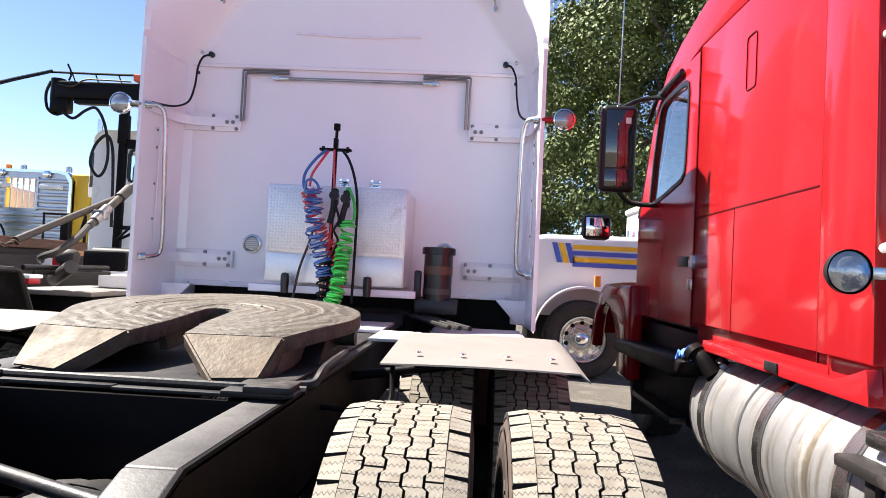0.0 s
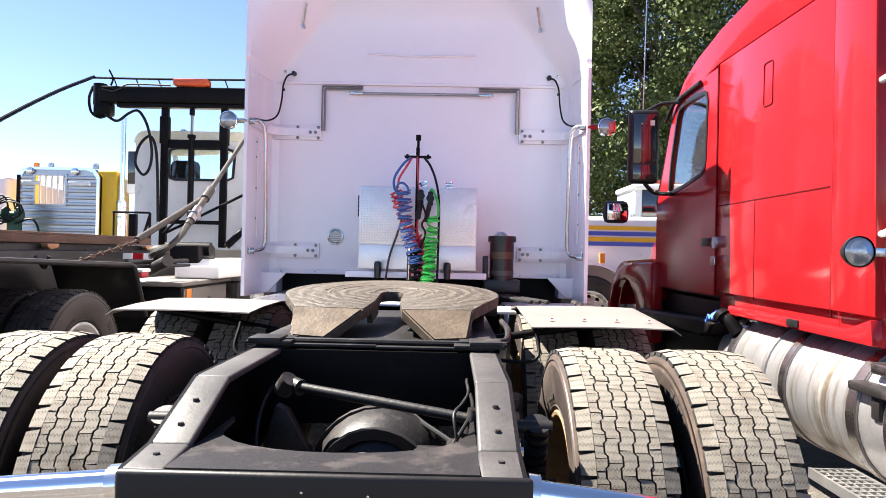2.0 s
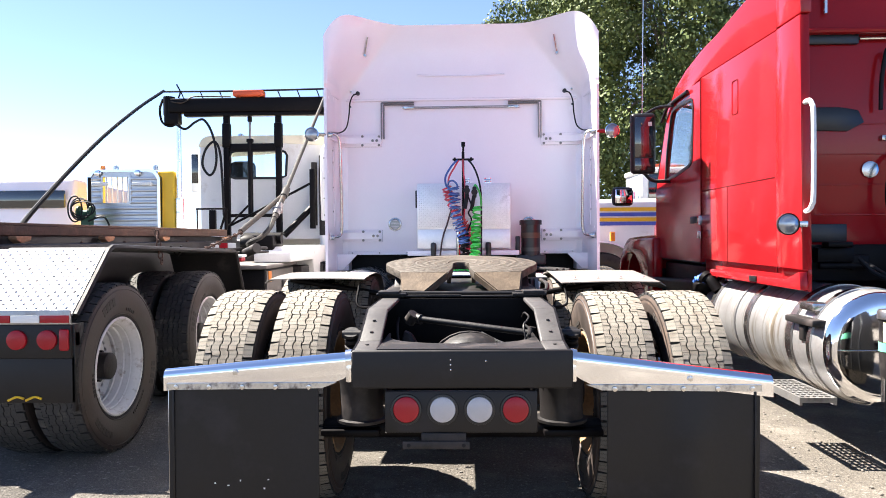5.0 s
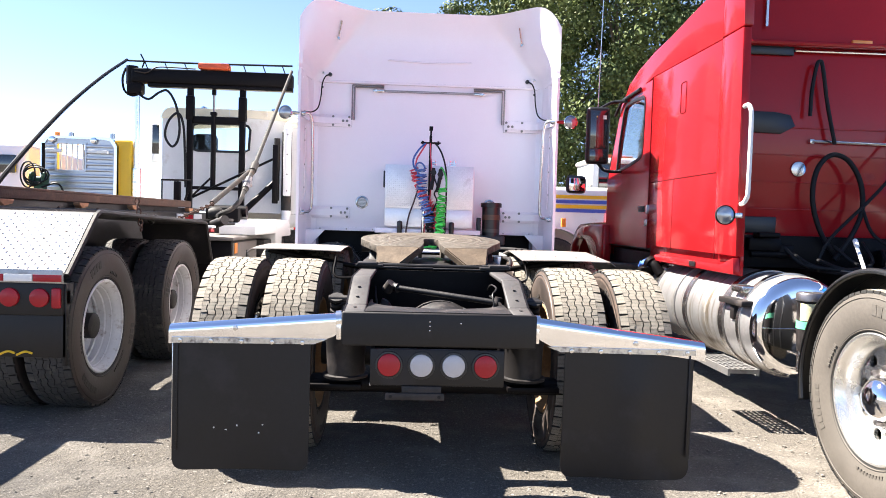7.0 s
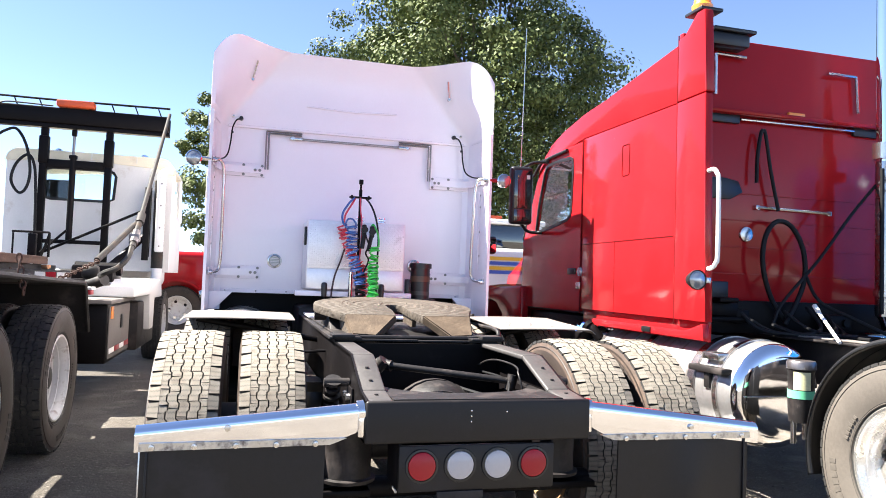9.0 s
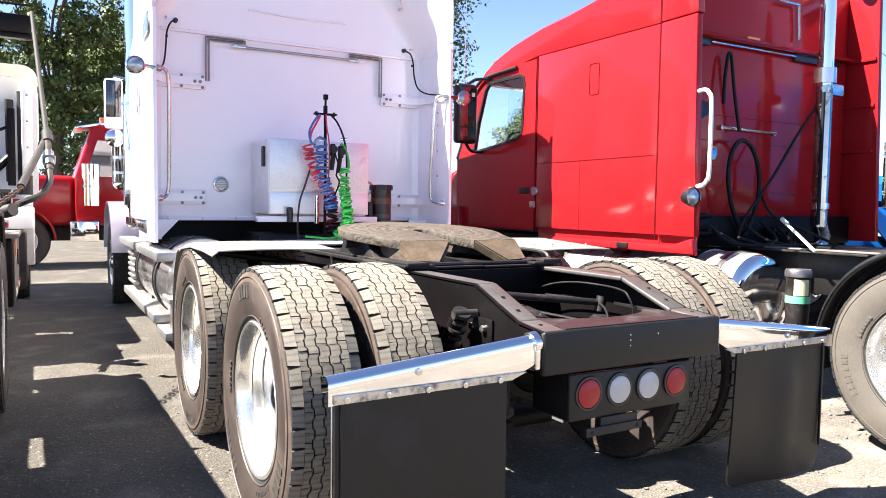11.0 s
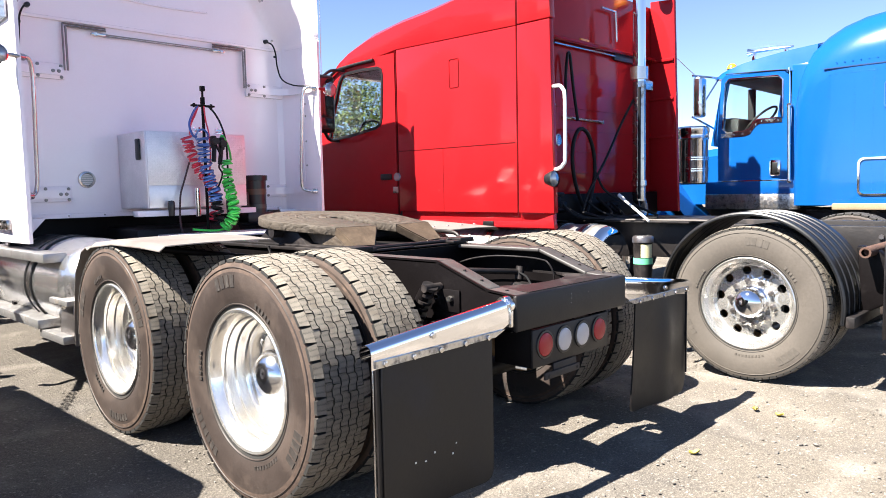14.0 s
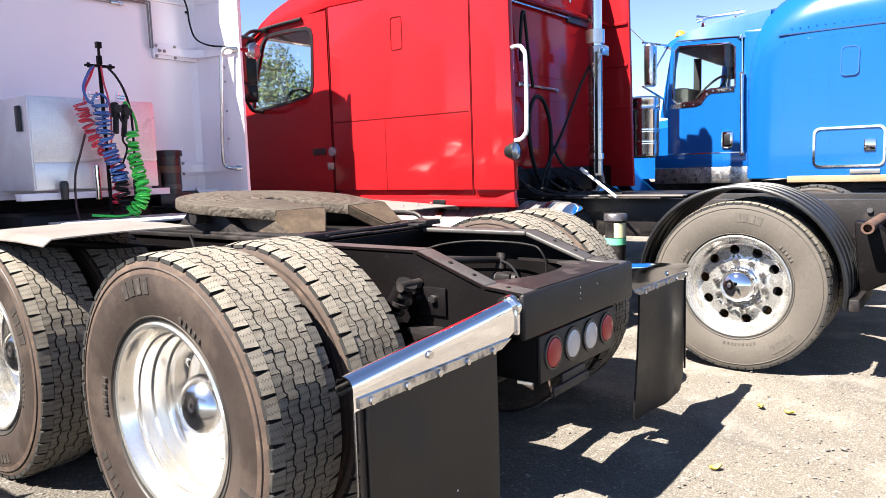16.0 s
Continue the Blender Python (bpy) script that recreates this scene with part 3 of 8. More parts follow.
# ---- ground ----
def ground_material():
    m = mat("yard_asphalt", (0.178, 0.156, 0.132), 0.9, var=0.24, scale=0.9, grain=95, bump=1.0, dirt=(0.120, 0.110, 0.102), amount=0.45, dirt_scale=1.3)
    n, l = m.node_tree.nodes, m.node_tree.links
    b = n["Principled BSDF"]
    tc = n.new("ShaderNodeTexCoord")
    vor = n.new("ShaderNodeTexVoronoi")
    vor.inputs["Scale"].default_value = 120
    l.new(tc.outputs["Object"], vor.inputs["Vector"])
    mr = n.new("ShaderNodeMapRange")
    mr.inputs["From Min"].default_value, mr.inputs["From Max"].default_value = 0.0, 0.6
    mr.inputs["To Min"].default_value, mr.inputs["To Max"].default_value = 1.2, 0.6
    l.new(vor.outputs["Distance"], mr.inputs["Value"])
    hue = n.new("ShaderNodeMix")
    hue.data_type, hue.blend_type = "RGBA", "MULTIPLY"
    hue.inputs["Factor"].default_value = 1.0
    l.new(b.inputs["Base Color"].links[0].from_socket, hue.inputs["A"])
    l.new(mr.outputs["Result"], hue.inputs["B"])
    # pale dust in drifts, and a few dark cracks
    def noise_fac(scale, lo, hi, detail=6.0):
        t = n.new("ShaderNodeTexNoise")
        t.inputs["Scale"].default_value, t.inputs["Detail"].default_value = scale, detail
        l.new(tc.outputs["Object"], t.inputs["Vector"])
        r = n.new("ShaderNodeMapRange")
        r.inputs["From Min"].default_value, r.inputs["From Max"].default_value = lo, hi
        l.new(t.outputs["Fac"], r.inputs["Value"])
        return t, r.outputs["Result"]

    def blend(fac, a, color):
        x = n.new("ShaderNodeMix")
        x.data_type = "RGBA"
        l.new(fac, x.inputs["Factor"])
        l.new(a, x.inputs["A"])
        x.inputs["B"].default_value = (*color, 1)
        return x.outputs["Result"]
    out = blend(noise_fac(2.6, 0.52, 0.78)[1], hue.outputs["Result"], (0.235, 0.208, 0.178))
    out = blend(noise_fac(110.0, 0.57, 0.68, 3.0)[1], out, (0.095, 0.085, 0.074))
    warp, _ = noise_fac(1.4, 0.0, 1.0)
    add = n.new("ShaderNodeMixRGB")
    add.inputs["Fac"].default_value = 0.35
    l.new(tc.outputs["Object"], add.inputs["Color1"])
    l.new(warp.outputs["Color"], add.inputs["Color2"])
    crack = n.new("ShaderNodeTexVoronoi")
    crack.feature = "DISTANCE_TO_EDGE"
    crack.inputs["Scale"].default_value = 0.75
    l.new(add.outputs["Color"], crack.inputs["Vector"])
    cm = n.new("ShaderNodeMapRange")
    cm.inputs["From Min"].default_value, cm.inputs["From Max"].default_value = 0.003, 0.009
    cm.inputs["To Min"].default_value, cm.inputs["To Max"].default_value = 0.16, 0.0
    l.new(crack.outputs["Distance"], cm.inputs["Value"])
    out = blend(cm.outputs["Result"], out, (0.045, 0.042, 0.04))
    # pale and dark grit in the worn binder
    out = blend(noise_fac(46.0, 0.60, 0.70, 4.0)[1], out, (0.255, 0.228, 0.198))
    out = blend(noise_fac(33.0, 0.63, 0.70, 5.0)[1], out, (0.105, 0.094, 0.082))
    l.new(out, b.inputs["Base Color"])
    b.inputs["Diffuse Roughness"].default_value = 1.0
    b.inputs["Specular IOR Level"].default_value = 0.2
    coarse = n.new("ShaderNodeBump")
    coarse.inputs["Strength"].default_value, coarse.inputs["Distance"].default_value = 0.8, 0.02
    l.new(noise_fac(38.0, 0.0, 1.0, 6.0)[0].outputs["Fac"], coarse.inputs["Height"])
    fine_bump = b.inputs["Normal"].links[0].from_node
    l.new(coarse.outputs["Normal"], fine_bump.inputs["Normal"])
    return m


GROUND = ground_material()


def ground_sheet():
    """One sheet to the horizon, finely uneven where the walk looks down on it."""
    bm = bmesh.new()
    xs = [-900, -200, -60] + [-14 + 0.5 * i for i in range(20)] + [-4 + 0.06 * i for i in range(134)] + [4.5 + 0.5 * i for i in range(20)] + [60, 200, 900]
    ys = [-900, -200, -60] + [-14 + 0.5 * i for i in range(24)] + [-2 + 0.06 * i for i in range(134)] + [6.5 + 0.5 * i for i in range(28)] + [60, 200, 900]

    def height(x, y):
        if abs(x) > 14 or y < -14 or y > 20:
            return YARD
        z = YARD + 0.010 * noise.noise(Vector((x * 0.45, y * 0.45, 0.3))) - 0.004
        if -4 <= x <= 4.1 and -2 <= y <= 6.1:
            z += 0.005 * noise.noise(Vector((x * 2.6, y * 2.6, 4.3))) + 0.0075 * noise.noise(Vector((x * 7.5, y * 7.5, 9.1)))
        return z
    g = [[bm.verts.new((x, y, height(x, y))) for y in ys] for x in xs]
    for i in range(len(xs) - 1):
        for j in range(len(ys) - 1):
            bm.faces.new((g[i][j], g[i + 1][j], g[i + 1][j + 1], g[i][j + 1]))
    return bm


lone("ground", ground_sheet(), GROUND, "pale worn asphalt yard with gravel and dust", "ground", kind="structure")


def gravel():
    """Loose rounded pebbles and grit scattered over the yard."""
    rng = random.Random(11)
    vs, fs = [], []
    for i in range(15000):
        x, y = rng.uniform(-6, 5), rng.uniform(-3.5, 6)
        if rng.random() < 0.6:
            x, y = rng.uniform(-3.2, 3.6), rng.uniform(-2.2, 3.0)
        r = 0.0016 / (0.16 + 0.84 * rng.random()) * (1.6 if rng.random() < 0.04 else 1)
        b = len(vs)
        a0, flat = rng.uniform(0, 6), rng.uniform(0.25, 0.6)
        ox, oy = rng.uniform(-0.3, 0.3) * r, rng.uniform(-0.3, 0.3) * r
        radii = [r * rng.uniform(0.65, 1.25) for k in range(6)]
        for ring_, (k_, h_) in enumerate(((1.0, -0.6), (1.0, 0.35), (0.6, 0.9))):
            for k in range(6):
                a = a0 + k * 1.0472
                vs.append((x + ox * ring_ + k_ * radii[k] * math.cos(a), y + oy * ring_ + k_ * radii[k] * math.sin(a), YARD + r * flat * h_ * (1 + 0.2 * math.sin(k * 2 + a0))))
        for q in (0, 6):
            fs += [(b + q + k, b + q + (k + 1) % 6, b + q + 6 + (k + 1) % 6, b + q + 6 + k) for k in range(6)]
        fs.append(tuple(b + 12 + k for k in range(6)))
    me = bpy.data.meshes.new("gravel")
    me.from_pydata(vs, [], fs)
    m = mat("pebbles", (0.20, 0.178, 0.155), 0.9, var=0.3, scale=30)
    n, l = m.node_tree.nodes, m.node_tree.links
    b = n["Principled BSDF"]
    geo, mx = n.new("ShaderNodeNewGeometry"), n.new("ShaderNodeMix")
    mx.data_type = "RGBA"
    l.new(geo.outputs["Random Per Island"], mx.inputs["Factor"])
    l.new(b.inputs["Base Color"].links[0].from_socket, mx.inputs["A"])
    mx.inputs["B"].default_value = (0.10, 0.09, 0.08, 1)
    l.new(mx.outputs["Result"], b.inputs["Base Color"])
    me.materials.append(m)
    return tagged(new("gravel", me), "small loose grey pebbles scattered on the asphalt", "gravel", kind="stuff")


gravel()
LEAF_YELLOW = mat("yellow_leaf", (0.55, 0.42, 0.08), 0.7, var=0.2, scale=20)
for lx, ly, la in ((1.39, -0.33, 20), (1.37, -0.47, 75), (0.52, -0.36, 130)):
    lf = lone("fallen_leaf", sheet(lambda u, v: ((u - 0.5) * 0.05, math.sin(math.pi * (0.08 + 0.84 * u)) * (v - 0.5) * 0.034, 0.006 * math.cos(u * 5) + 0.012 * (v - 0.5) ** 2 * 4), 6, 4, (0, 0, 0.001)), LEAF_YELLOW, "small dry yellow leaf lying on the yard", "leaf", "fallen leaves")
    lf.matrix_world = pose(lx, ly, YARD + 0.006, 0, 0, la)


# ---- white tractor unit ----
truck = thing("white_truck", (0, 4.0, 0), "white sleeper tractor truck with bare frame and dusty tyres", "truck")


def rail(side):
    """One frame rail: a channel that drops at the tail."""
    top = [(-0.02, 0.803), (0.13, 0.818), (0.42, 0.925), (8.6, 0.925)]
    web = top + [(8.6, 0.64), (0.5, 0.64), (0.02, 0.645), (-0.02, 0.65)]
    xo, xi = side * 0.435, side * 0.425
    bm = prism(web, "x", min(xo, xi), max(xo, xi))
    inner = side * 0.335
    fl = []
    for (y0, z0), (y1, z1) in zip(top, top[1:]):
        fl.append(prism([(y0, z0), (y1, z1), (y1, z1 - 0.022), (y0, z0 - 0.022)], "x", min(xo, inner), max(xo, inner), 0.008, 3))
    lowf = prism([(0.0, 0.645), (8.6, 0.64), (8.6, 0.652), (0.0, 0.657)], "x", min(xo, inner), max(xo, inner))
    return joined(bm, lowf), joined(*fl)


for s in (-1, 1):
    web_, flange_ = rail(s)
    fr = part("frame_rail", web_, BLACK, truck, "black channel frame rail with dusty top flange")
    part("top_flange", flange_, FLANGE, fr, "worn grey top flange")

# tail box: end plate, gusset top with a curved cut-out
part("end_plate", span(-0.437, 0.447, -0.032, -0.008, 0.648, 0.803, 0.010, 3), RUBBER, truck, "flat black rear end plate of the frame")


def gusset():
    k = 14
    arc = []
    for i in range(k + 1):
        a = math.pi * i / k
        arc.append((0.335 * math.cos(a) * 0.97, 0.44 - 0.32 * math.sin(a) ** 0.6))
    out = [(-0.335, -0.02), (0.335, -0.02), (0.335, 0.46)] + arc + [(-0.335, 0.46)]
    return prism(out, "z", 0.796, 0.807)


part("rear_crossmember", gusset(), BLACK_DUSTY, truck, "dusty black rear crossmember plate with curved cut-out")
part("crossmember", span(-0.425, 0.425, 1.0, 1.02, 0.66, 0.92), BLACK, truck)
part("crossmember", span(-0.425, 0.425, 2.9, 2.92, 0.66, 0.92), BLACK, truck)
part("crossmember", span(-0.425, 0.425, 3.35, 3.40, 0.70, 0.92), BLACK, truck)
part("rail_brace", joined(span(-0.43, 0.0, 1.02, 1.075, 0.928, 0.938, 0.002), span(0.0, 0.43, 1.015, 1.06, 0.926, 0.935, 0.002), span(-0.46, -0.30, 0.99, 1.10, 0.938, 0.95, 0.003), span(0.28, 0.46, 0.985, 1.10, 0.936, 0.948, 0.003)), BLACK_DUSTY, truck)
for s in (-1, 1):
    part("air_spring", lathe([(0.435, 0.0), (0.435, 0.112), (0.448, 0.114), (0.452, 0.096), (0.50, 0.094), (0.60, 0.098), (0.62, 0.105), (0.655, 0.105), (0.66, 0.0)], 28, "z", (s * 0.445, 0.32, 0)), BLACK_DUSTY, truck, "black rubber air spring")
    part("air_spring", lathe([(0.40, 0.0), (0.40, 0.1), (0.43, 0.125), (0.50, 0.13), (0.56, 0.125), (0.60, 0.11), (0.62, 0.12), (0.655, 0.12), (0.66, 0.0)], 24, "z", (s * 0.47, 1.6, 0)), PLASTIC, truck, "black rubber air spring")
    part("shock_absorber", rod((s * 0.51, 0.42, 0.80), (s * 0.53, 0.66, 0.42), 0.03, 14), BLACK, truck)
    part("shock_bolt", joined(rod((s * 0.44, 0.40, 0.81), (s * 0.545, 0.40, 0.81), 0.018, 12), *[rod((s * 0.505, 0.40 + 0.018 * q, 0.82 - 0.032 * q), (s * 0.505, 0.407 + 0.018 * q, 0.808 - 0.032 * q), 0.037 - 0.004 * (q % 2), 14) for q in range(6)]), BLACK_DUSTY, truck, "ribbed rubber boot of the shock absorber")
    part("web_plate", span(s * 0.436, s * 0.446, 0.28, 0.46, 0.70, 0.80, 0.003), BLACK, truck)
    for by in (0.33, 0.41):
        part("web_bolt", rod((s * 0.446, by, 0.76), (s * 0.462, by, 0.76), 0.014, 6), STEEL, truck)
part("lamp_housing", joined(span(-0.306, -0.296, -0.006, 0.20, 0.468, 0.645, 0.003), span(-0.306, 0.306, 0.19, 0.20, 0.468, 0.645, 0.003), span(0.296, 0.306, -0.006, 0.20, 0.55, 0.645, 0.003), span(-0.30, 0.30, -0.006, 0.20, 0.468, 0.476, 0.002)), BLACK, truck, "black sheet steel lamp housing")
part("housing_edge", span(-0.309, -0.302, 0.02, 0.08, 0.457, 0.470, 0.002), BRUSHED, truck)
hook = part("tow_plate", joined(span(-0.235, 0.035, -0.028, -0.018, 0.405, 0.437, 0.003), span(-0.16, 0.02, -0.020, -0.010, 0.42, 0.468, 0.003), span(-0.12, -0.02, -0.016, 0.08, 0.44, 0.452, 0.003)), BLACK_DUSTY, truck, "small black hitch plate under the lamps")
for x in (-0.21, 0.01):
    part("plate_hole", lathe([(-0.0295, 0.008), (-0.0295, 0.0)], 10, "y", (x, 0, 0.421)), HOSE_BLACK, hook)
part("rear_suspension_beam", joined(rod((-0.62, 0.34, 0.395), (0.62, 0.34, 0.395), 0.045, 14), span(-0.62, -0.36, 0.24, 0.5, 0.38, 0.41, 0.008), span(0.36, 0.62, 0.24, 0.5, 0.38, 0.41, 0.008)), BLACK, truck)

# lamp panel
panel = part("lamp_panel", span(-0.306, 0.306, -0.014, 0.006, 0.467, 0.636, 0.006), RUBBER, truck, "black panel with two red and two white round lamps")
for x, m, nm in ((-0.220, RED_LENS, "red round tail lamp"), (-0.073, WHITE_LENS, "white round reversing lamp"), (0.074, WHITE_LENS, "white round reversing lamp"), (0.219, RED_LENS, "red round tail lamp")):
    part("lamp", lathe([(-0.013, 0.053), (-0.022, 0.051), (-0.026, 0.042), (-0.028, 0.0)], 32, "y", (x, 0, 0.562)), m, panel, nm)
    part("grommet", lathe([(-0.013, 0.064), (-0.020, 0.062), (-0.021, 0.054), (-0.014, 0.053)], 32, "y", (x, 0, 0.562)), PLASTIC, panel)

# mudflap hangers and flaps
for s, zo in ((-1, 0.724), (1, 0.694)):
    zi = 0.792

    def hang(u, v, s=s, zo=zo):
        x = s * (0.437 + u * (0.768 if s < 0 else 0.80))
        z = zi + (zo - zi) * u
        prof = [(-0.058, -0.085), (-0.058, -0.03)] + [(-0.028 - 0.03 * math.cos(q), -0.03 + 0.03 * math.sin(q)) for q in (0.4, 0.8, 1.2, 1.57, 1.95, 2.35, 2.75, 3.14, 3.6, 4.1)]
        f = v * (len(prof) - 1)
        k = min(int(f), len(prof) - 2)
        y, dz = (prof[k][i] + (prof[k + 1][i] - prof[k][i]) * (f - k) for i in (0, 1))
        return (x, y + 0.045, z + dz)
    up = 0.008 if s < 0 else 0.027
    zo_strip = zo + up
    hanger = part("flap_hanger", sheet(hang, 10, 33, (0, 0.003, -0.001)), CHROME, truck, "polished stainless mudflap hanger")
    part("hanger_web", prism([(s * 1.19, zo_strip - 0.082), (s * 0.55, zo_strip - 0.076), (s * 0.47, zi - 0.105), (s * 0.44, zi - 0.08), (s * 1.19, zo - 0.045)], "y", -0.0125, -0.0095), SATIN_CHROME, hanger)
    # clamp strip
    strip = [(s * 1.19, zo_strip - 0.062), (s * 1.19, zo_strip - 0.088), (s * 0.56, zo_strip - 0.088 + 0.006), (s * 0.50, zo_strip - 0.06)]
    part("clamp_strip", prism(strip, "y", -0.021, -0.013), CLAMP_STEEL, hanger, "stained steel clamp strip")
    for k in range(5):
        x = s * (1.15 - k * 0.135)
        part("bolt", lathe([(-0.019, 0.012), (-0.029, 0.010), (-0.031, 0.0)], 8, "y", (x, 0, zo_strip - 0.076)), STEEL, hanger)
    part("bolt", lathe([(-0.010, 0.013), (-0.021, 0.011), (-0.023, 0.0)], 8, "y", (s * 0.91, 0, zo - 0.01)), STEEL, hanger)
    part("socket", joined(rod((s * 0.437, 0.017, zi - 0.032), (s * 0.462, 0.017, zi - 0.035), 0.042, 20), span(s * 0.437, s * 0.462, -0.021, 0.015, zi - 0.12, zi - 0.03, 0.006)), SATIN_CHROME, hanger)
    x0, x1 = (s * 0.585, s * 1.185) if s > 0 else (s * 1.185, s * 0.575)
    zt = zo_strip - 0.07
    zb = 0.066 if s < 0 else 0.046

    def flap(u, v, x0=x0, x1=x1, zt=zt, zb=zb, s=s):
        x = x0 + (x1 - x0) * u
        z = zt + (zb - zt) * v
        y = -0.011 + 0.012 * math.sin(u * 5 + s) * v + 0.02 * v * v * (0.4 if s < 0 else 1.0)
        if s > 0:
            y -= 0.022 * math.exp(-((u - 0.55) / 0.14) ** 2) * min(1.0, 3 * v) * (1.1 - 0.5 * v)
        d = 0.05
        for cu, edge in ((u, 1), (1 - u, -1)):
            du, dv = cu * abs(x1 - x0), (1 - v) * (zt - zb)
            if du < d and dv < d:
                r = math.hypot(d - du, d - dv)
                if r > d:
                    x += edge * (d - du) * (1 - d / r)
                    z += (d - dv) * (1 - d / r)
        return (x, y, z)
    fl = part("mud_flap", sheet(flap, 24, 24, (0, 0.009, 0)), RUBBER, truck, "plain black rubber mudflap with worn edge")
    rc = random.Random(7 + s)
    for k in range(5 if s < 0 else 0):
        cx, cz = x0 + (x1 - x0) * (0.3 + 0.45 * rc.random()), 0.20 + 0.09 * rc.random()
        part("chip", box(cx, flap((cx - x0) / (x1 - x0), (zt - cz) / (zt - zb))[1] - 0.0005, cz, 0.003 + 0.007 * rc.random(), 0.002, 0.003 + 0.005 * rc.random()), STICKER, fl)
    edge_x = x0 + 0.02 if s < 0 else x1 - 0.02
    part("edge_rib", span(edge_x - 0.004, edge_x + 0.004, -0.019, -0.010, 0.16, zt, 0.001), RUBBER, fl)
    if s < 0:
        # Thin bright line down the outer edge of the left flap.
        part("edge_line", span(s * 1.189 - 0.003, s * 1.189 + 0.003, -0.002, 0.004, 0.16, zt, 0.001), STEEL, fl)

# wheels: outer and inner of each pair
for y in (0.81, 2.17):
    for k, s in enumerate((-1, 1)):
        wheel(truck, s * 1.085, y, s, "deep", "own", turn=17 * k + y * 40, radius=0.525 - 0.008 * k)
        wheel(truck, s * 0.748, y, -s, "rust", "own", turn=23 + y * 70, nuts=False, radius=0.525 - 0.008 * k)
    part("axle_housing", joined(rod((-0.62, y, 0.465), (0.62, y, 0.465), 0.075, 16), lathe([(-0.26, 0.0), (-0.24, 0.08), (-0.12, 0.2), (0.0, 0.225), (0.12, 0.2), (0.22, 0.1), (0.24, 0.0)], 24, "y", (0.05, y, 0.54))), BLACK_DUSTY, truck, "dusty black drive axle with round differential housing")
part("torque_rod", joined(rod((-0.235, 0.72, 0.845), (0.345, 0.55, 0.79), 0.016, 12), rod((-0.265, 0.73, 0.825), (-0.235, 0.71, 0.868), 0.03, 14), rod((-0.26, 0.76, 0.85), (-0.20, 0.71, 0.84), 0.026, 12), rod((0.33, 0.55, 0.75), (0.345, 0.55, 0.82), 0.024, 12)), BLACK_DUSTY, truck, "black diagonal torque rod over the rear axle")
part("rod_bracket", prism([(-0.36, 0.52), (-0.22, 0.52), (-0.16, 0.60), (-0.25, 0.76), (-0.29, 0.78)], "y", 0.74, 0.80, 0.012), BLACK_DUSTY, truck)
for k, r in enumerate((0.215, 0.18)):
    part("housing_rib", lathe([(0.80 - k * 0.16, r - 0.02), (0.80 - k * 0.16, r + 0.012), (0.835 - k * 0.16, r + 0.012), (0.835 - k * 0.16, r - 0.02)], 28, "y", (0.04, 0.0, 0.54)), BLACK_DUSTY, truck)
# Air tanks added between the rails to shade the ground under the tail.
for x in (-0.2, 0.2):
    part("air_tank", lathe([(2.62, 0.0), (2.64, 0.08), (2.70, 0.105), (3.2, 0.105), (3.26, 0.08), (3.28, 0.0)], 20, "y", (x, 0, 0.52)), BLACK, truck)
part("drive_shaft", rod((0.05, 1.05, 0.58), (0.05, 1.95, 0.60), 0.055, 16), BLACK_DUSTY, truck)

# air lines, valves and fittings inside the tail
for k, (pts, r_, m_) in enumerate((
        ([(0.33, 1.05, 0.80), (0.325, 0.88, 0.848), (0.32, 0.70, 0.872), (0.32, 0.51, 0.875), (0.30, 0.38, 0.870), (0.28, 0.318, 0.855), (0.288, 0.29, 0.79), (0.29, 0.30, 0.68)], 0.0045, BLACK_DUSTY),
        ([(0.24, 0.38, 0.70), (0.31, 0.5, 0.78), (0.34, 0.7, 0.79), (0.34, 1.0, 0.78)], 0.006, HOSE_BLACK),
        ([(-0.34, 0.98, 0.82), (-0.32, 0.7, 0.78), (-0.28, 0.5, 0.70), (-0.2, 0.45, 0.62)], 0.007, HOSE_BLACK),
        ([(0.1, 0.98, 0.74), (0.18, 0.8, 0.72), (0.28, 0.62, 0.70), (0.30, 0.5, 0.68)], 0.008, HOSE_BLACK))):
    part("air_line", tube(pts, r_, 8), m_, truck)
part("air_valve", joined(span(0.26, 0.34, 0.46, 0.54, 0.66, 0.74, 0.012), rod((0.30, 0.44, 0.71), (0.30, 0.56, 0.71), 0.03, 12)), BLACK_DUSTY, truck)
part("air_valve", joined(span(0.16, 0.26, 0.60, 0.68, 0.60, 0.68, 0.012), rod((0.13, 0.64, 0.64), (0.28, 0.64, 0.64), 0.024, 12)), BLACK_DUSTY, truck)
# bolts on the rails and the end plate
for s in (-1, 1):
    for y, z in ((0.06, 0.812), (0.20, 0.846), (0.30, 0.884)):
        part("rail_bolt", lathe([(z - 0.004, 0.008), (z + 0.003, 0.0075), (z + 0.004, 0.0)], 8, "z", (s * (0.385 if y < 0.5 else 0.39), y, 0)), BLACK_DUSTY, truck)
for x, z in ((-0.04, 0.765), (-0.04, 0.745), (-0.04, 0.725), (0.10, 0.76)):
    part("plate_rivet", lathe([(-0.032, 0.0035), (-0.034, 0.003), (-0.035, 0.0)], 8, "y", (x, 0, z)), STEEL, truck)

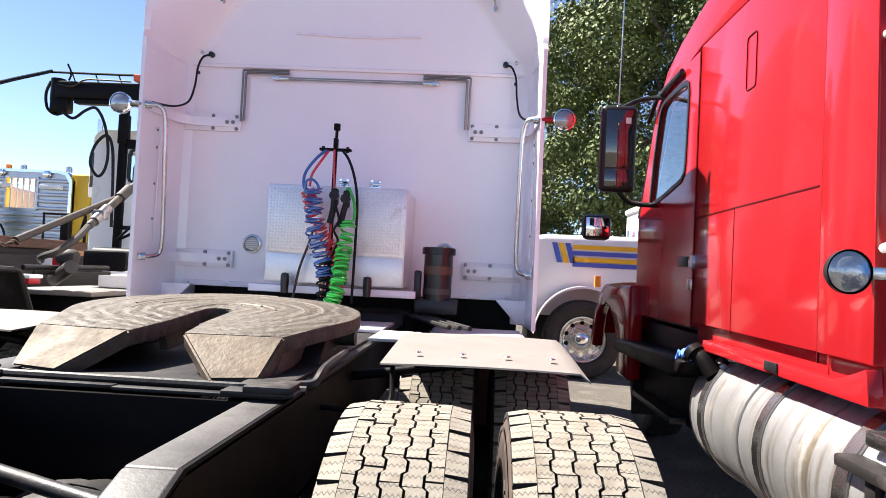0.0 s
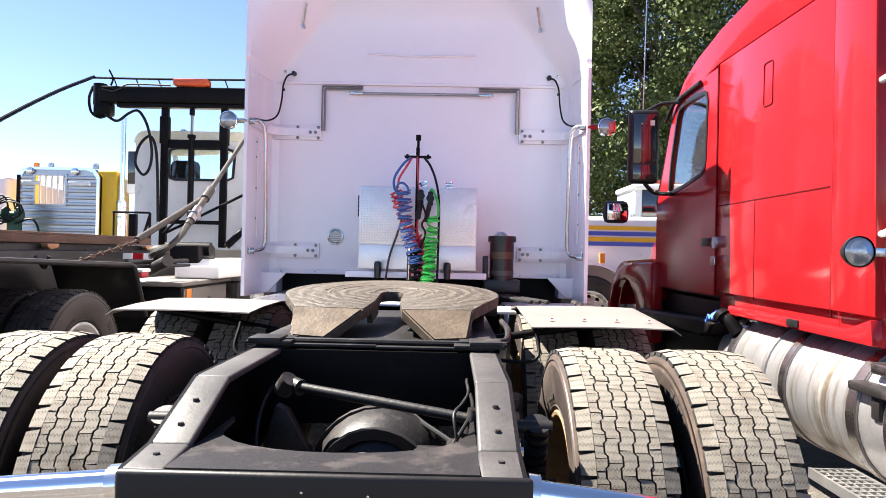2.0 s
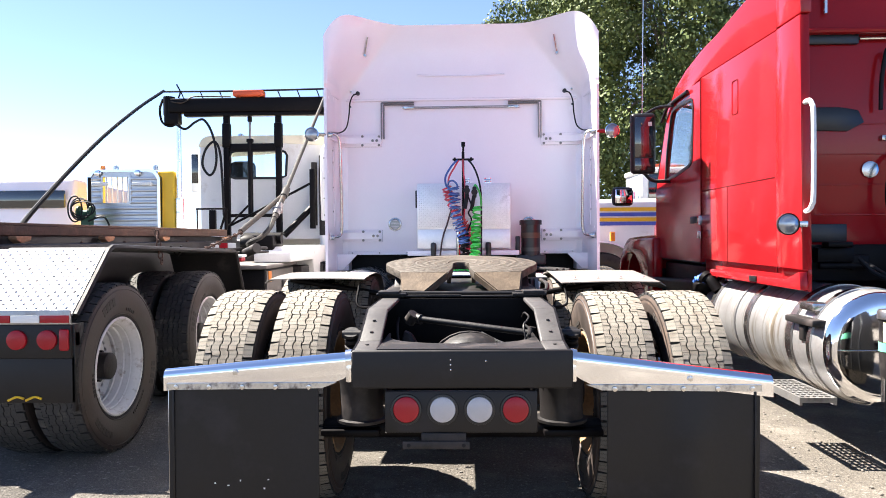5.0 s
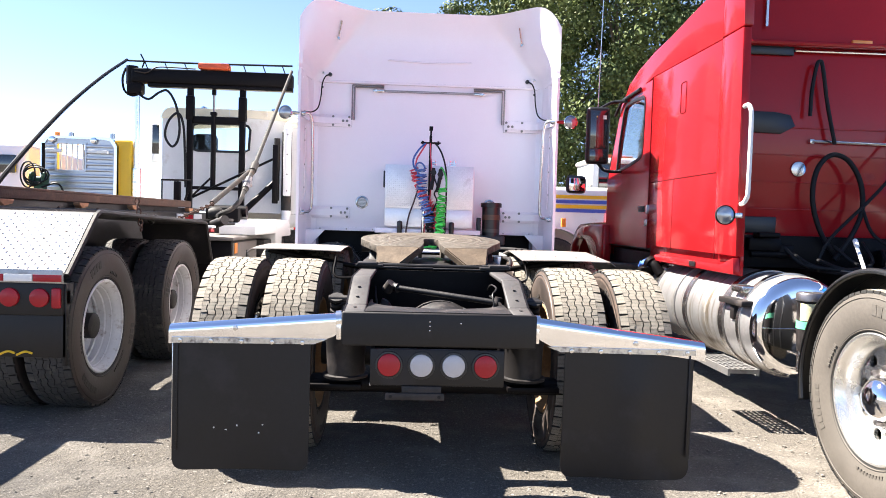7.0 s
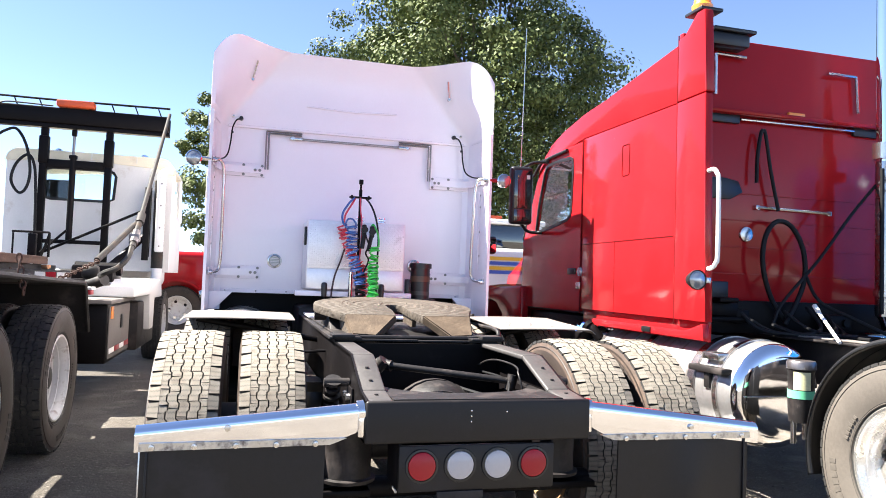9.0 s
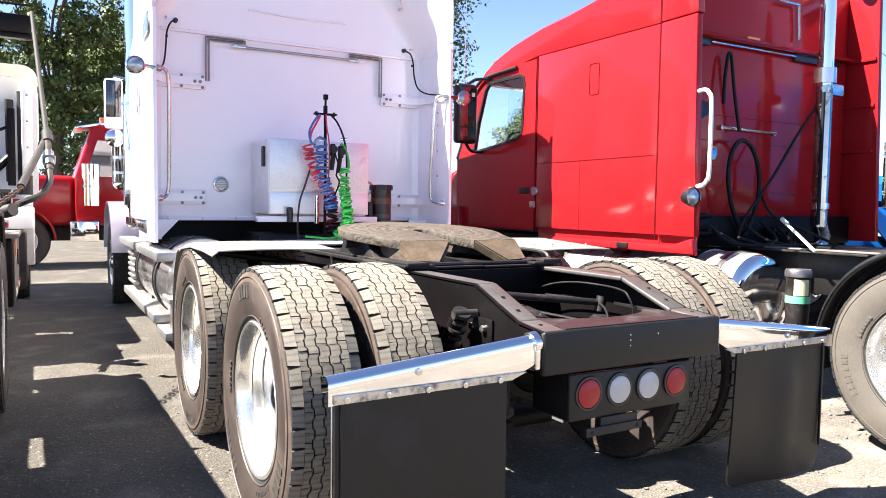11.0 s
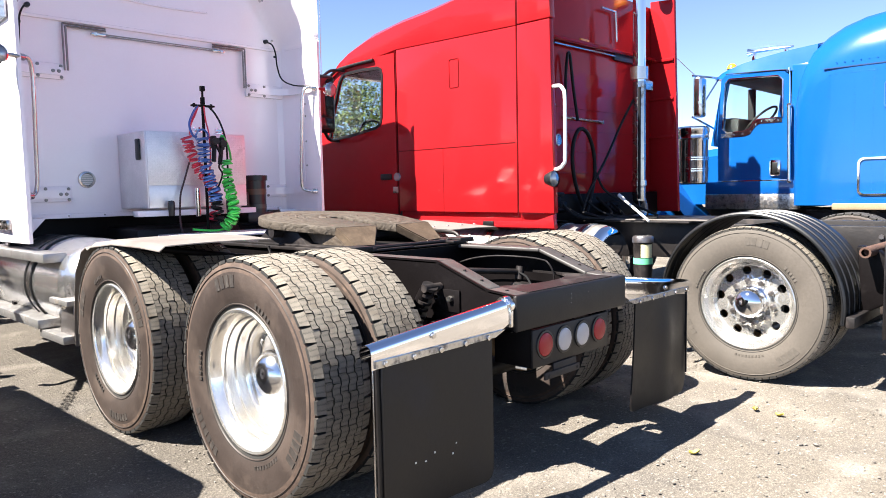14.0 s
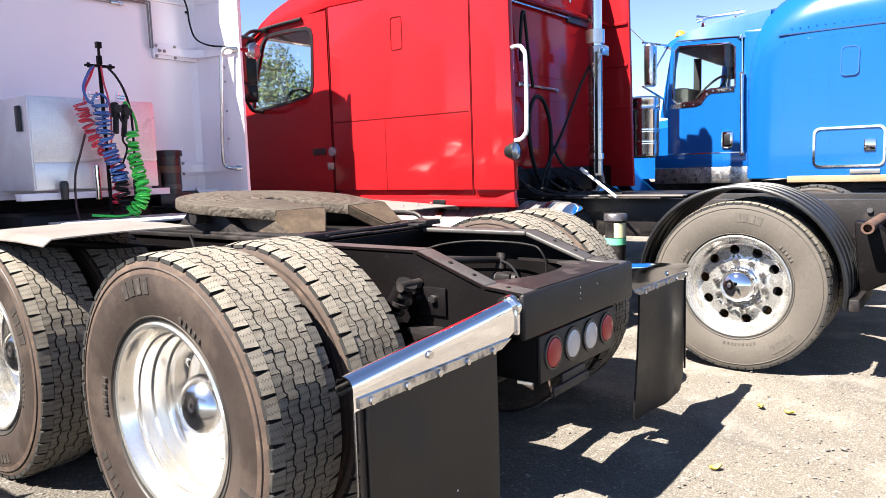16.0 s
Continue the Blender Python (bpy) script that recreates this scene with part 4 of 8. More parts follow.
# quarter fenders over the front drive axle
for s in (-1, 1):
    def guard(u, v, s=s):
        x = s * (0.60 + 0.62 * u)
        pts = [(1.47 - 0.05 * s, 0.988 - 0.012 * s), (1.75, 1.002 - 0.008 * s), (2.1, 1.012), (2.4, 0.985), (2.55, 0.93), (2.66, 0.80), (2.72, 0.55), (2.73, 0.35)]
        f = v * (len(pts) - 1)
        k = min(int(f), len(pts) - 2)
        y, z = (pts[k][i] + (pts[k + 1][i] - pts[k][i]) * (f - k) for i in (0, 1))
        lip = 0.022 * max(0.0, (u - 0.95) / 0.05) if v < 0.5 else 0.0
        return (x, y, z - lip + 0.006 * math.sin(u * 3))
    gu = part("quarter_fender", sheet(guard, 20, 42, (0, -0.002, -0.005)), DUSTY_PLATE, truck, "dusty grey steel plate fender over the drive tyres")
    part("fender_arm", rod((s * 0.43, 1.9, 0.86), (s * 1.15, 1.9, 0.975), 0.018, 10), BLACK, gu)
    part("fender_arm", tube([(s * 0.43, 1.4, 0.84), (s * 0.62, 1.42, 0.84), (s * 0.63, 1.5, 0.96)], 0.008, 8), BLACK, gu)
    for k in range(4):
        part("rivet", lathe([(0.0, 0.012), (0.004, 0.009), (0.005, 0.0)], 8, "z", (s * (0.70 + 0.14 * k), 1.56, 0.998)), STEEL, gu)


# fifth wheel
def plate_outline():
    pts = []
    # the front edge is a broad arc; the tail is cut by a throat between two ramps
    for i in range(37):
        a = radians(-20 + 220 * i / 36)
        pts.append((0.482 * math.cos(a), 1.72 + 0.43 * math.sin(a)))
    pts += [(-0.392, 1.40), (-0.352, 1.27), (-0.075, 1.25), (-0.052, 1.46), (-0.05, 1.68)]
    for i in range(9):
        a = radians(180 - 180 * i / 8)
        pts.append((0.05 * math.cos(a), 1.70 + 0.05 * math.sin(a)))
    pts += [(0.05, 1.68), (0.052, 1.46), (0.075, 1.25), (0.352, 1.27), (0.392, 1.40)]
    return pts


def tilt(bm):
    """Leans the coupling plate back on its pivot."""
    bmesh.ops.rotate(bm, verts=bm.verts[:], cent=(0, 1.25, 1.05), matrix=Matrix.Rotation(radians(4.6), 3, "X"))
    return bm


coupling = part("fifth_wheel", tilt(prism(plate_outline(), "z", 1.004, 1.052, 0.006)), GREASE_TOP, truck, "round grease-caked fifth wheel coupling plate")
for s in (-1, 1):
    ramp = [(s * 0.072, 1.245, 1.053), (s * 0.354, 1.265, 1.055), (s * 0.330, 1.125, 0.956), (s * 0.205, 1.112, 0.950)]
    bm = bmesh.new()
    hi = [bm.verts.new(p) for p in ramp]
    lo = [bm.verts.new((x, y + 0.02, z - 0.045)) for x, y, z in ramp]
    bm.faces.new(hi)
    bm.faces.new(lo)
    for i in range(4):
        bm.faces.new((hi[i], hi[(i + 1) % 4], lo[(i + 1) % 4], lo[i]))
    bmesh.ops.recalc_face_normals(bm, faces=bm.faces[:])
    bmesh.ops.bevel(bm, geom=bm.edges[:], offset=0.006, segments=2, affect="EDGES")
    part("ramp", bm, WORN, coupling, "worn bare steel pick-up ramp")
    part("skirt", tilt(prism([(1.16, 0.945), (1.28, 1.01), (1.95, 1.01), (1.85, 0.955), (1.40, 0.945)], "x", s * 0.338 - 0.012, s * 0.338 + 0.012)), GREASE, coupling)
    part("throat_wall", tilt(prism([(1.44, 1.01), (1.70, 1.01), (1.70, 0.955), (1.46, 0.955)], "x", s * 0.075 - 0.012, s * 0.075 + 0.012)), GREASE, coupling)
    part("saddle_bracket", prism([(1.45, 0.945), (1.98, 0.945), (1.84, 1.05), (1.58, 1.05)], "x", s * 0.36 - 0.05, s * 0.36 + 0.05, 0.008), BLACK_DUSTY, coupling)
    part("pivot_pin", rod((s * 0.40, 1.71, 1.02), (s * 0.475, 1.71, 1.02), 0.03, 14), BLACK_DUSTY, coupling)
    part("slide_stop", span(s * 0.335, s * 0.45, 0.98, 1.10, 0.945, 0.962, 0.004), BLACK_DUSTY, coupling)
rgr = random.Random(5)
for k in range(9):
    r = 0.11 + 0.31 * k / 8 + rgr.uniform(-0.008, 0.008)
    st0 = -25 + rgr.uniform(0, 150)
    h_ = rgr.uniform(0.002, 0.004)
    part("grease_ridge", tilt(lathe([(1.051, r - 0.009), (1.052 + h_, r - 0.002), (1.0515 + h_, r + 0.003), (1.051, r + 0.008)], 30, "z", (rgr.uniform(-0.03, 0.03), 1.72 + rgr.uniform(-0.02, 0.02), 0), sweep=40 + rgr.uniform(0, 70), start=st0)), GREASE, coupling)
part("slide_base", span(-0.45, 0.45, 1.12, 2.5, 0.925, 0.943, 0.003), BLACK_DUSTY, coupling)
for x in (-0.36, 0.36):
    part("slide_track", span(x - 0.06, x + 0.06, 1.05, 2.6, 0.943, 0.955, 0.003), BLACK_DUSTY, coupling)
part("release_rod", rod((-0.45, 1.06, 0.945), (0.47, 1.06, 0.945), 0.011, 8), BLACK_DUSTY, coupling)
part("release_lever", tube([(0.44, 1.10, 0.95), (0.475, 1.12, 0.955), (0.485, 1.2, 0.985), (0.48, 1.5, 0.99)], 0.012, 8), BLACK_DUSTY, coupling)
part("deck_plate", span(-0.42, 0.42, 2.75, 3.3, 0.945, 0.96, 0.003), TREADPLATE, truck, "checker plate deck behind the cab")
part("catwalk", span(0.43, 0.62, 2.3, 2.7, 0.95, 0.965, 0.003), WHITE_DULL, truck)

# ---- cab ----
cab = part("cab_back", span(-1.14, 1.14, 4.0, 4.06, 1.09, 2.60), WHITE, truck, "white sleeper back wall with bolted brackets")
part("sleeper", prism([(4.06, 1.09), (4.80, 1.09), (4.80, 2.47), (4.45, 2.60), (4.06, 2.60)], "x", -1.245, 1.245, 0.03, 3), WHITE, truck, "white sleeper cab with high roof")
part("high_roof", loft([[(-w, yy, 2.5), (-w, yy, zt - 0.15), (-w + 0.15, yy, zt), (w - 0.15, yy, zt), (w, yy, zt - 0.15), (w, yy, 2.5)] for yy, w, zt in ((4.02, 1.20, 3.26), (4.5, 1.18, 3.25), (5.0, 1.16, 3.22), (5.6, 1.14, 3.20), (6.4, 1.10, 3.12), (7.0, 1.04, 2.92), (7.3, 1.0, 2.6))]), WHITE, truck)
part("door_cab", prism([(4.8, 1.0), (7.4, 1.0), (7.4, 1.75), (7.05, 2.78), (4.8, 2.8)], "x", -1.04, 1.04, 0.04), WHITE, truck)
part("bonnet", prism([(7.4, 0.9), (9.0, 0.9), (9.0, 1.4), (8.8, 1.62), (7.4, 1.75)], "x", -0.7, 0.7, 0.08, 3), WHITE, truck)


def roof_cap(u, v):
    x = -1.222 + 2.444 * u
    a = abs(x)
    zt = 3.272 + 0.012 * max(0, min(1, (a - 0.55) / 0.4))
    if a > 0.97:
        zt -= 0.22 * ((a - 0.97) / 0.252) ** 2.4
    z = 2.575 + (zt - 2.575) * v
    x0 = 1.09 - 0.52 * v ** 1.3
    sd = max(0.0, min(1.0, (a - x0) / (1.222 - x0)))
    sm = sd * sd * (3 - 2 * sd)
    w = min(1.0, v / 0.55)
    w = w * w * (3 - 2 * w)
    steep = min(1.0, sd / 0.82) ** 8
    y = 3.985 - 0.505 * ((0.6 * sm + 0.4 * sd) * w + steep * (1 - w)) - 0.07 * v ** 4 * (1 - sd)
    return (x, y, z)


part("roof_fairing", sheet(roof_cap, 80, 24, (0, 0.03, 0)), WHITE, truck, "white flared roof fairing at the back of the sleeper")
for s in (-1, 1):
    part("fairing_side", sheet(lambda u, v, s=s: (s * (1.226 - 0.03 * u ** 1.3), 3.50 + 0.70 * u + 0.05 * v ** 4, 2.59 + (0.46 + 0.1 * min(1, u * 4)) * v), 10, 10, (-s * 0.012, 0, 0)), WHITE, truck)
part("fairing_crease", tube([(-0.42, 3.978, 2.81), (0.0, 3.972, 2.795), (0.42, 3.978, 2.81)], 0.008, 8), WHITE, truck)
for s in (-1, 1):
    wing = [(s * 1.10, 4.0), (s * 1.15, 3.975), (s * 1.178, 3.91), (s * 1.188, 3.80), (s * 1.198, 3.475), (s * 1.222, 3.475), (s * 1.245, 4.2), (s * 1.10, 4.2)]
    part("side_fairing", prism(wing, "z", 0.94, 2.60), WHITE, truck, "deep white side fairing of the sleeper")
    part("fairing_foot", prism([(s * 1.20, 1.10), (s * 0.99, 1.10), (s * 1.13, 0.95), (s * 1.20, 0.95)], "y", 3.86, 3.89, 0.004), WHITE, truck)
    part("fairing_seam", span(s * 1.182 - 0.004, s * 1.182 + 0.004, 3.70, 3.706, 1.36, 2.10), WHITE, truck)
    for bz in (1.5, 1.72, 1.95, 2.06):
        part("bolt", lathe([(0.0, 0.009), (-0.006 * s, 0.007), (-0.007 * s, 0.0)], 8, "x", (s * 1.182, 3.66, bz)), DARK_STEEL, truck)
    for z0, z1 in ((2.13, 2.245), (1.215, 1.33)):
        zm = (z0 + z1) / 2
        br = part("bracket", span(s * 0.765, s * 1.15, 3.968, 3.998, z0, z1, 0.004), WHITE, truck, "white bolted fairing bracket")

        def rib(u, v, s=s, zm=zm):
            pth = [(0.79, 3.955), (1.02, 3.955), (1.10, 3.93), (1.15, 3.86), (1.168, 3.75), (1.18, 3.52)]
            f = u * 5
            k = min(int(f), 4)
            x, y = (pth[k][i] + (pth[k + 1][i] - pth[k][i]) * (f - k) for i in (0, 1))
            return (s * x, y, zm - 0.03 + 0.06 * v)
        part("bracket_rib", sheet(rib, 20, 2, (s * 0.01, 0.012, 0)), WHITE, br)
        for bx, bz in ((0.79, z1 - 0.018), (0.95, z1 - 0.016), (0.79, z0 + 0.016), (0.95, z0 + 0.016), (0.81, zm), (0.85, zm)):
            yb = 3.951 if abs(bz - zm) < 0.01 else 3.966
            part("bolt", lathe([(yb + 0.004, 0.014), (yb - 0.007, 0.011), (yb - 0.009, 0.0)], 8, "y", (s * bx, 0, bz)), DARK_STEEL, br)
    part("grab_rail", tube([(s * 1.19, 3.52, 2.185), (s * 1.15, 3.55, 2.195), (s * 1.115, 3.575, 2.17), (s * 1.10, 3.59, 2.08), (s * 1.098, 3.60, 1.9), (s * 1.098, 3.63, 1.55), (s * 1.10, 3.64, 1.36), (s * 1.115, 3.64, 1.285), (s * 1.15, 3.60, 1.265), (s * 1.19, 3.56, 1.265)], 0.014, 10), STEEL, truck, "long polished steel grab rail")
    part("rail_foot", rod((s * 1.16, 3.56, 1.262), (s * 1.20, 3.54, 1.262), 0.024, 10), STEEL, truck)
    part("rail_foot", rod((s * 1.165, 3.53, 2.186), (s * 1.20, 3.51, 2.186), 0.024, 10), STEEL, truck)
    # work lamp on a stalk
    part("lamp_stalk", tube([(s * 1.205, 3.49, 2.18), (s * 1.25, 3.485, 2.183), (s * 1.285, 3.485, 2.183)], 0.018, 8), STEEL if s < 0 else RED_LENS, truck)
    lamp = part("work_lamp", lathe([(0.055, 0.0), (0.05, 0.036), (0.02, 0.060), (-0.025, 0.064), (-0.03, 0.057)], 28, "y", (s * 1.335, 3.49, 2.183)), CHROME, truck, "round chrome work lamp on a stalk")
    part("lens", lathe([(-0.024, 0.058), (-0.036, 0.042), (-0.04, 0.0)], 28, "y", (s * 1.335, 3.49, 2.183)), LAMP_GLASS, lamp)
    part("wire", tube([(s * 0.99, 3.965, 2.64), (s * 1.03, 3.93, 2.615), (s * 1.06, 3.925, 2.54), (s * 1.07, 3.92, 2.42), (s * 1.09, 3.88, 2.30), (s * 1.13, 3.75, 2.235), (s * 1.175, 3.55, 2.21)], 0.007, 6), HOSE_BLACK, truck, "thin black lamp wire")
    part("wire_grommet", lathe([(3.985, 0.02), (3.955, 0.017), (3.95, 0.0)], 12, "y", (s * 0.99, 0, 2.645)), PLASTIC, truck)
    part("wire_clip", span(s * 1.05, s * 1.07, 3.93, 3.95, 2.50, 2.52, 0.004), PLASTIC, truck)
    # bent trim rail over the panel
    part("trim_rail", joined(rod((s * 0.742, 3.965, 2.20), (s * 0.742, 3.965, 2.53), 0.008, 8), rod((s * 0.742, 3.965, 2.53), (s * 0.45, 3.965, 2.53), 0.008, 8)), DARK_STEEL, truck, "thin bent steel trim rail")
    part("trim_rail", joined(rod((s * 0.764, 3.968, 2.20), (s * 0.764, 3.968, 2.548), 0.007, 8), rod((s * 0.764, 3.968, 2.548), (s * 0.45, 3.968, 2.548), 0.007, 8)), DARK_STEEL, truck)
    part("rail_clip", joined(span(s * 0.45, s * 0.56, 3.955, 3.985, 2.488, 2.508, 0.004), rod((s * 0.53, 3.95, 2.498), (s * 0.53, 3.985, 2.498), 0.014, 10)), STEEL, truck)
    for bz in (2.9, 2.66):
        part("bolt", lathe([(3.985, 0.013), (3.968, 0.011), (3.962, 0.0)], 8, "y", (s * (1.06 if bz < 2.8 else 0.93), 0, bz if bz < 2.8 else 2.98)), STEEL, truck)
    part("brace_rod", joined(rod((s * 0.868, roof_cap(0.5 + s * 0.355, 0.80)[1] - 0.02, 3.135), (s * 0.905, roof_cap(0.5 + s * 0.37, 0.60)[1] - 0.02, 2.99), 0.007, 6), rod((s * 0.905, roof_cap(0.5 + s * 0.37, 0.60)[1] - 0.03, 2.985), (s * 0.905, roof_cap(0.5 + s * 0.37, 0.60)[1] + 0.01, 2.985), 0.013, 8)), STEEL, truck)
part("trim_bar", joined(rod((-0.5, 3.966, 2.504), (0.5, 3.966, 2.507), 0.005, 8), rod((-0.5, 3.972, 2.492), (0.5, 3.972, 2.495), 0.005, 8)), BRUSHED, truck, "thin double trim bar")
part("top_ledge", span(-1.1, 1.1, 3.975, 4.0, 2.565, 2.59, 0.008), WHITE, truck)
part("sill_rail", span(-1.1, 1.1, 3.985, 4.0, 1.09, 1.125, 0.003), WHITE, truck)
for k in range(9):
    x = -1.06 + 0.265 * k
    part("bolt", lathe([(3.987, 0.008), (3.98, 0.006), (3.979, 0.0)], 8, "y", (x, 0, 1.108)), STEEL, truck)
vent = part("vent", lathe([(4.0, 0.066), (3.985, 0.062), (3.982, 0.05), (3.99, 0.044)], 28, "y", (-0.645, 0, 1.383)), STEEL, truck, "round steel vent on the back wall")
part("vent_slats", joined(*[span(-0.69, -0.60, 3.984, 3.99, 1.383 + dz - 0.004, 1.383 + dz + 0.004) for dz in (-0.028, -0.014, 0, 0.014, 0.028)]), BRUSHED, vent)
part("vent", lathe([(4.0, 0.066), (3.985, 0.062), (3.982, 0.05), (3.99, 0.044)], 28, "y", (0.645, 0, 1.383)), STEEL, truck, "round steel vent on the back wall")

# toolbox on the back wall
tool = part("toolbox", span(-0.398, 0.437, 3.49, 3.99, 1.15, 1.735, 0.006), TREADPLATE, truck, "checker-plate aluminium toolbox behind the cab")
part("lid", span(-0.39, 0.43, 3.475, 3.492, 1.330, 1.728, 0.003), TREADPLATE, tool, "raised checker-plate door")
part("lower_panel", span(-0.39, 0.43, 3.478, 3.492, 1.155, 1.322, 0.003), PLAIN_PLATE, tool, "plain smooth lower panel")
part("latch", span(-0.418, -0.398, 3.57, 3.63, 1.52, 1.68, 0.008), PLASTIC, tool, "black flush latch")
for x in (0.045, 0.235):
    part("fitting", joined(span(x - 0.034, x + 0.034, 3.52, 3.56, 1.736, 1.748, 0.003), rod((x - 0.03, 3.54, 1.763), (x + 0.03, 3.54, 1.763), 0.014, 12), rod((x - 0.022, 3.54, 1.745), (x - 0.022, 3.54, 1.785), 0.010, 8), rod((x + 0.022, 3.54, 1.745), (x + 0.022, 3.54, 1.785), 0.010, 8)), CHROME, tool, "chrome fitting on the toolbox top")



def studs():
    """Raised lozenges of the checker plate."""
    bm = bmesh.new()
    d = 0.0185
    for i in range(43):
        for j in range(20):
            x, z = -0.375 + i * d, 1.352 + j * d
            a = radians(45 if (i + j) % 2 else -45)
            ux, uz = math.cos(a), math.sin(a)
            L, W = 0.0122, 0.0046
            c = [bm.verts.new((x + ux * p * L - uz * q * W, 3.4755, z + uz * p * L + ux * q * W)) for p, q in ((1, 0), (0, 1), (-1, 0), (0, -1))]
            t = bm.verts.new((x, 3.4712, z))
            for k in range(4):
                bm.faces.new((c[k], c[(k + 1) % 4], t))
    bmesh.ops.recalc_face_normals(bm, faces=bm.faces[:])
    return bm


tagged(part("plate_pattern", studs(), TREADPLATE, tool), kind="stuff")
part("bumper_bar", span(-0.485, 0.512, 3.47, 3.56, 1.09, 1.135, 0.006), WHITE, truck, "white bar under the toolbox")
for x in (-0.25, 0.235):
    part("rubber_bump", lathe([(1.09, 0.022), (1.16, 0.026), (1.19, 0.026), (1.205, 0.02), (1.21, 0.0)], 14, "z", (x, 3.42, 0)), CANISTER, truck)

# hose mast, hoses and couplings
mast = part("hose_mast", joined(rod((0.017, 3.37, 0.95), (0.017, 3.37, 1.93), 0.012, 10), rod((0.017, 3.37, 1.93), (0.02, 3.37, 2.075), 0.009, 8), span(0.002, 0.037, 3.355, 3.385, 2.045, 2.085, 0.004)), BLACK, truck, "black sprung hose mast with holder")
part("holder", joined(span(-0.075, 0.11, 3.35, 3.39, 1.925, 1.94, 0.004), rod((-0.055, 3.37, 1.918), (-0.055, 3.37, 1.95), 0.009), rod((0.088, 3.37, 1.918), (0.088, 3.37, 1.95), 0.009), span(0.005, 0.03, 3.35, 3.39, 1.94, 2.0, 0.006)), BLACK, mast)
part("sleeve", rod((-0.03, 3.43, 1.08), (-0.03, 3.43, 1.30), 0.020, 12), CHROME, mast)
part("air_hose", tube([(-0.03, 3.36, 1.93), (-0.085, 3.33, 1.87), (-0.135, 3.30, 1.78), (-0.13, 3.27, 1.70), (-0.10, 3.26, 1.68)], 0.009, 8), HOSE_BLUE, truck, "blue air hose")
part("air_hose", tube([(-0.02, 3.37, 1.93), (-0.06, 3.35, 1.86), (-0.105, 3.34, 1.78), (-0.115, 3.34, 1.71)], 0.008, 8), HOSE_RED, truck, "red air hose")
part("air_hose", tube([(0.06, 3.36, 1.93), (0.105, 3.34, 1.87), (0.145, 3.32, 1.77), (0.170, 3.31, 1.63), (0.172, 3.31, 1.40), (0.168, 3.31, 1.05)], 0.008, 8), HOSE_BLACK, truck, "black electric cable")
part("air_hose", tube([(0.015, 3.35, 1.93), (0.02, 3.34, 1.82), (0.03, 3.32, 1.72), (0.03, 3.31, 1.55), (0.015, 3.33, 1.3)], 0.006, 8), HOSE_RED, truck, "red air hose")
part("red_coil", coil([(-0.130, 3.37, 1.70), (-0.095, 3.37, 1.57), (-0.03, 3.37, 1.43), (0.05, 3.36, 1.33), (0.075, 3.35, 1.22), (0.055, 3.35, 1.04)], 0.036, 0.0052, 54), HOSE_RED, truck, "coiled red air hose")
part("blue_coil", coil([(-0.066, 3.24, 1.69), (-0.062, 3.24, 1.58), (-0.050, 3.24, 1.46), (-0.020, 3.24, 1.36), (0.012, 3.24, 1.26), (0.022, 3.24, 1.20)], 0.043, 0.0056, 31), HOSE_BLUE, truck, "coiled blue air hose")
part("blue_loop", tube([(-0.118, 3.26, 1.68), (-0.105, 3.22, 1.725), (-0.07, 3.21, 1.735), (-0.035, 3.21, 1.70), (-0.04, 3.22, 1.655)], 0.0075, 8), HOSE_BLUE, truck)
part("black_coil", coil([(0.022, 3.25, 1.30), (0.028, 3.24, 1.20), (0.026, 3.23, 1.12), (0.03, 3.21, 1.03)], 0.036, 0.0058, 17), HOSE_BLACK, truck, "loosely coiled black cable")
part("black_coil_tail", tube([(0.05, 3.25, 1.30), (0.085, 3.24, 1.40), (0.06, 3.24, 1.46), (0.085, 3.24, 1.52), (0.06, 3.25, 1.60), (0.05, 3.26, 1.66)], 0.007, 8), HOSE_BLACK, truck)
part("green_coil", joined(coil([(0.140, 3.25, 1.53), (0.132, 3.25, 1.45), (0.127, 3.24, 1.37)], 0.034, 0.0072, 6), coil([(0.127, 3.24, 1.37), (0.122, 3.19, 1.26), (0.114, 3.14, 1.14), (0.092, 3.13, 1.055), (0.05, 3.17, 1.0)], 0.036, 0.0072, 29)), HOSE_GREEN, truck, "coiled bright green electric cable")
part("green_tail", tube([(0.168, 3.25, 1.53), (0.168, 3.26, 1.58), (0.155, 3.27, 1.64), (0.125, 3.28, 1.70), (0.11, 3.29, 1.69)], 0.0085, 8), HOSE_GREEN, truck)
part("green_tail", tube([(0.05, 3.16, 0.985), (-0.05, 3.14, 0.975), (-0.20, 3.20, 0.99)], 0.0085, 8), HOSE_GREEN, truck)
part("coupling", joined(span(0.028, 0.066, 3.26, 3.31, 1.60, 1.70, 0.012), rod((0.03, 3.26, 1.50), (0.05, 3.28, 1.62), 0.018), span(0.02, 0.075, 3.25, 3.28, 1.645, 1.665, 0.006), rod((0.048, 3.24, 1.655), (0.048, 3.27, 1.655), 0.027, 14)), BLACK_DUSTY, truck, "dark glad-hand coupling hung on the mast")
part("coupling", joined(span(0.095, 0.132, 3.26, 3.31, 1.59, 1.69, 0.012), rod((0.085, 3.27, 1.48), (0.11, 3.28, 1.61), 0.017), span(0.085, 0.14, 3.25, 3.28, 1.63, 1.65, 0.006), rod((0.113, 3.24, 1.64), (0.113, 3.27, 1.64), 0.027, 14)), BLACK_DUSTY, truck, "dark glad-hand coupling hung on the mast")
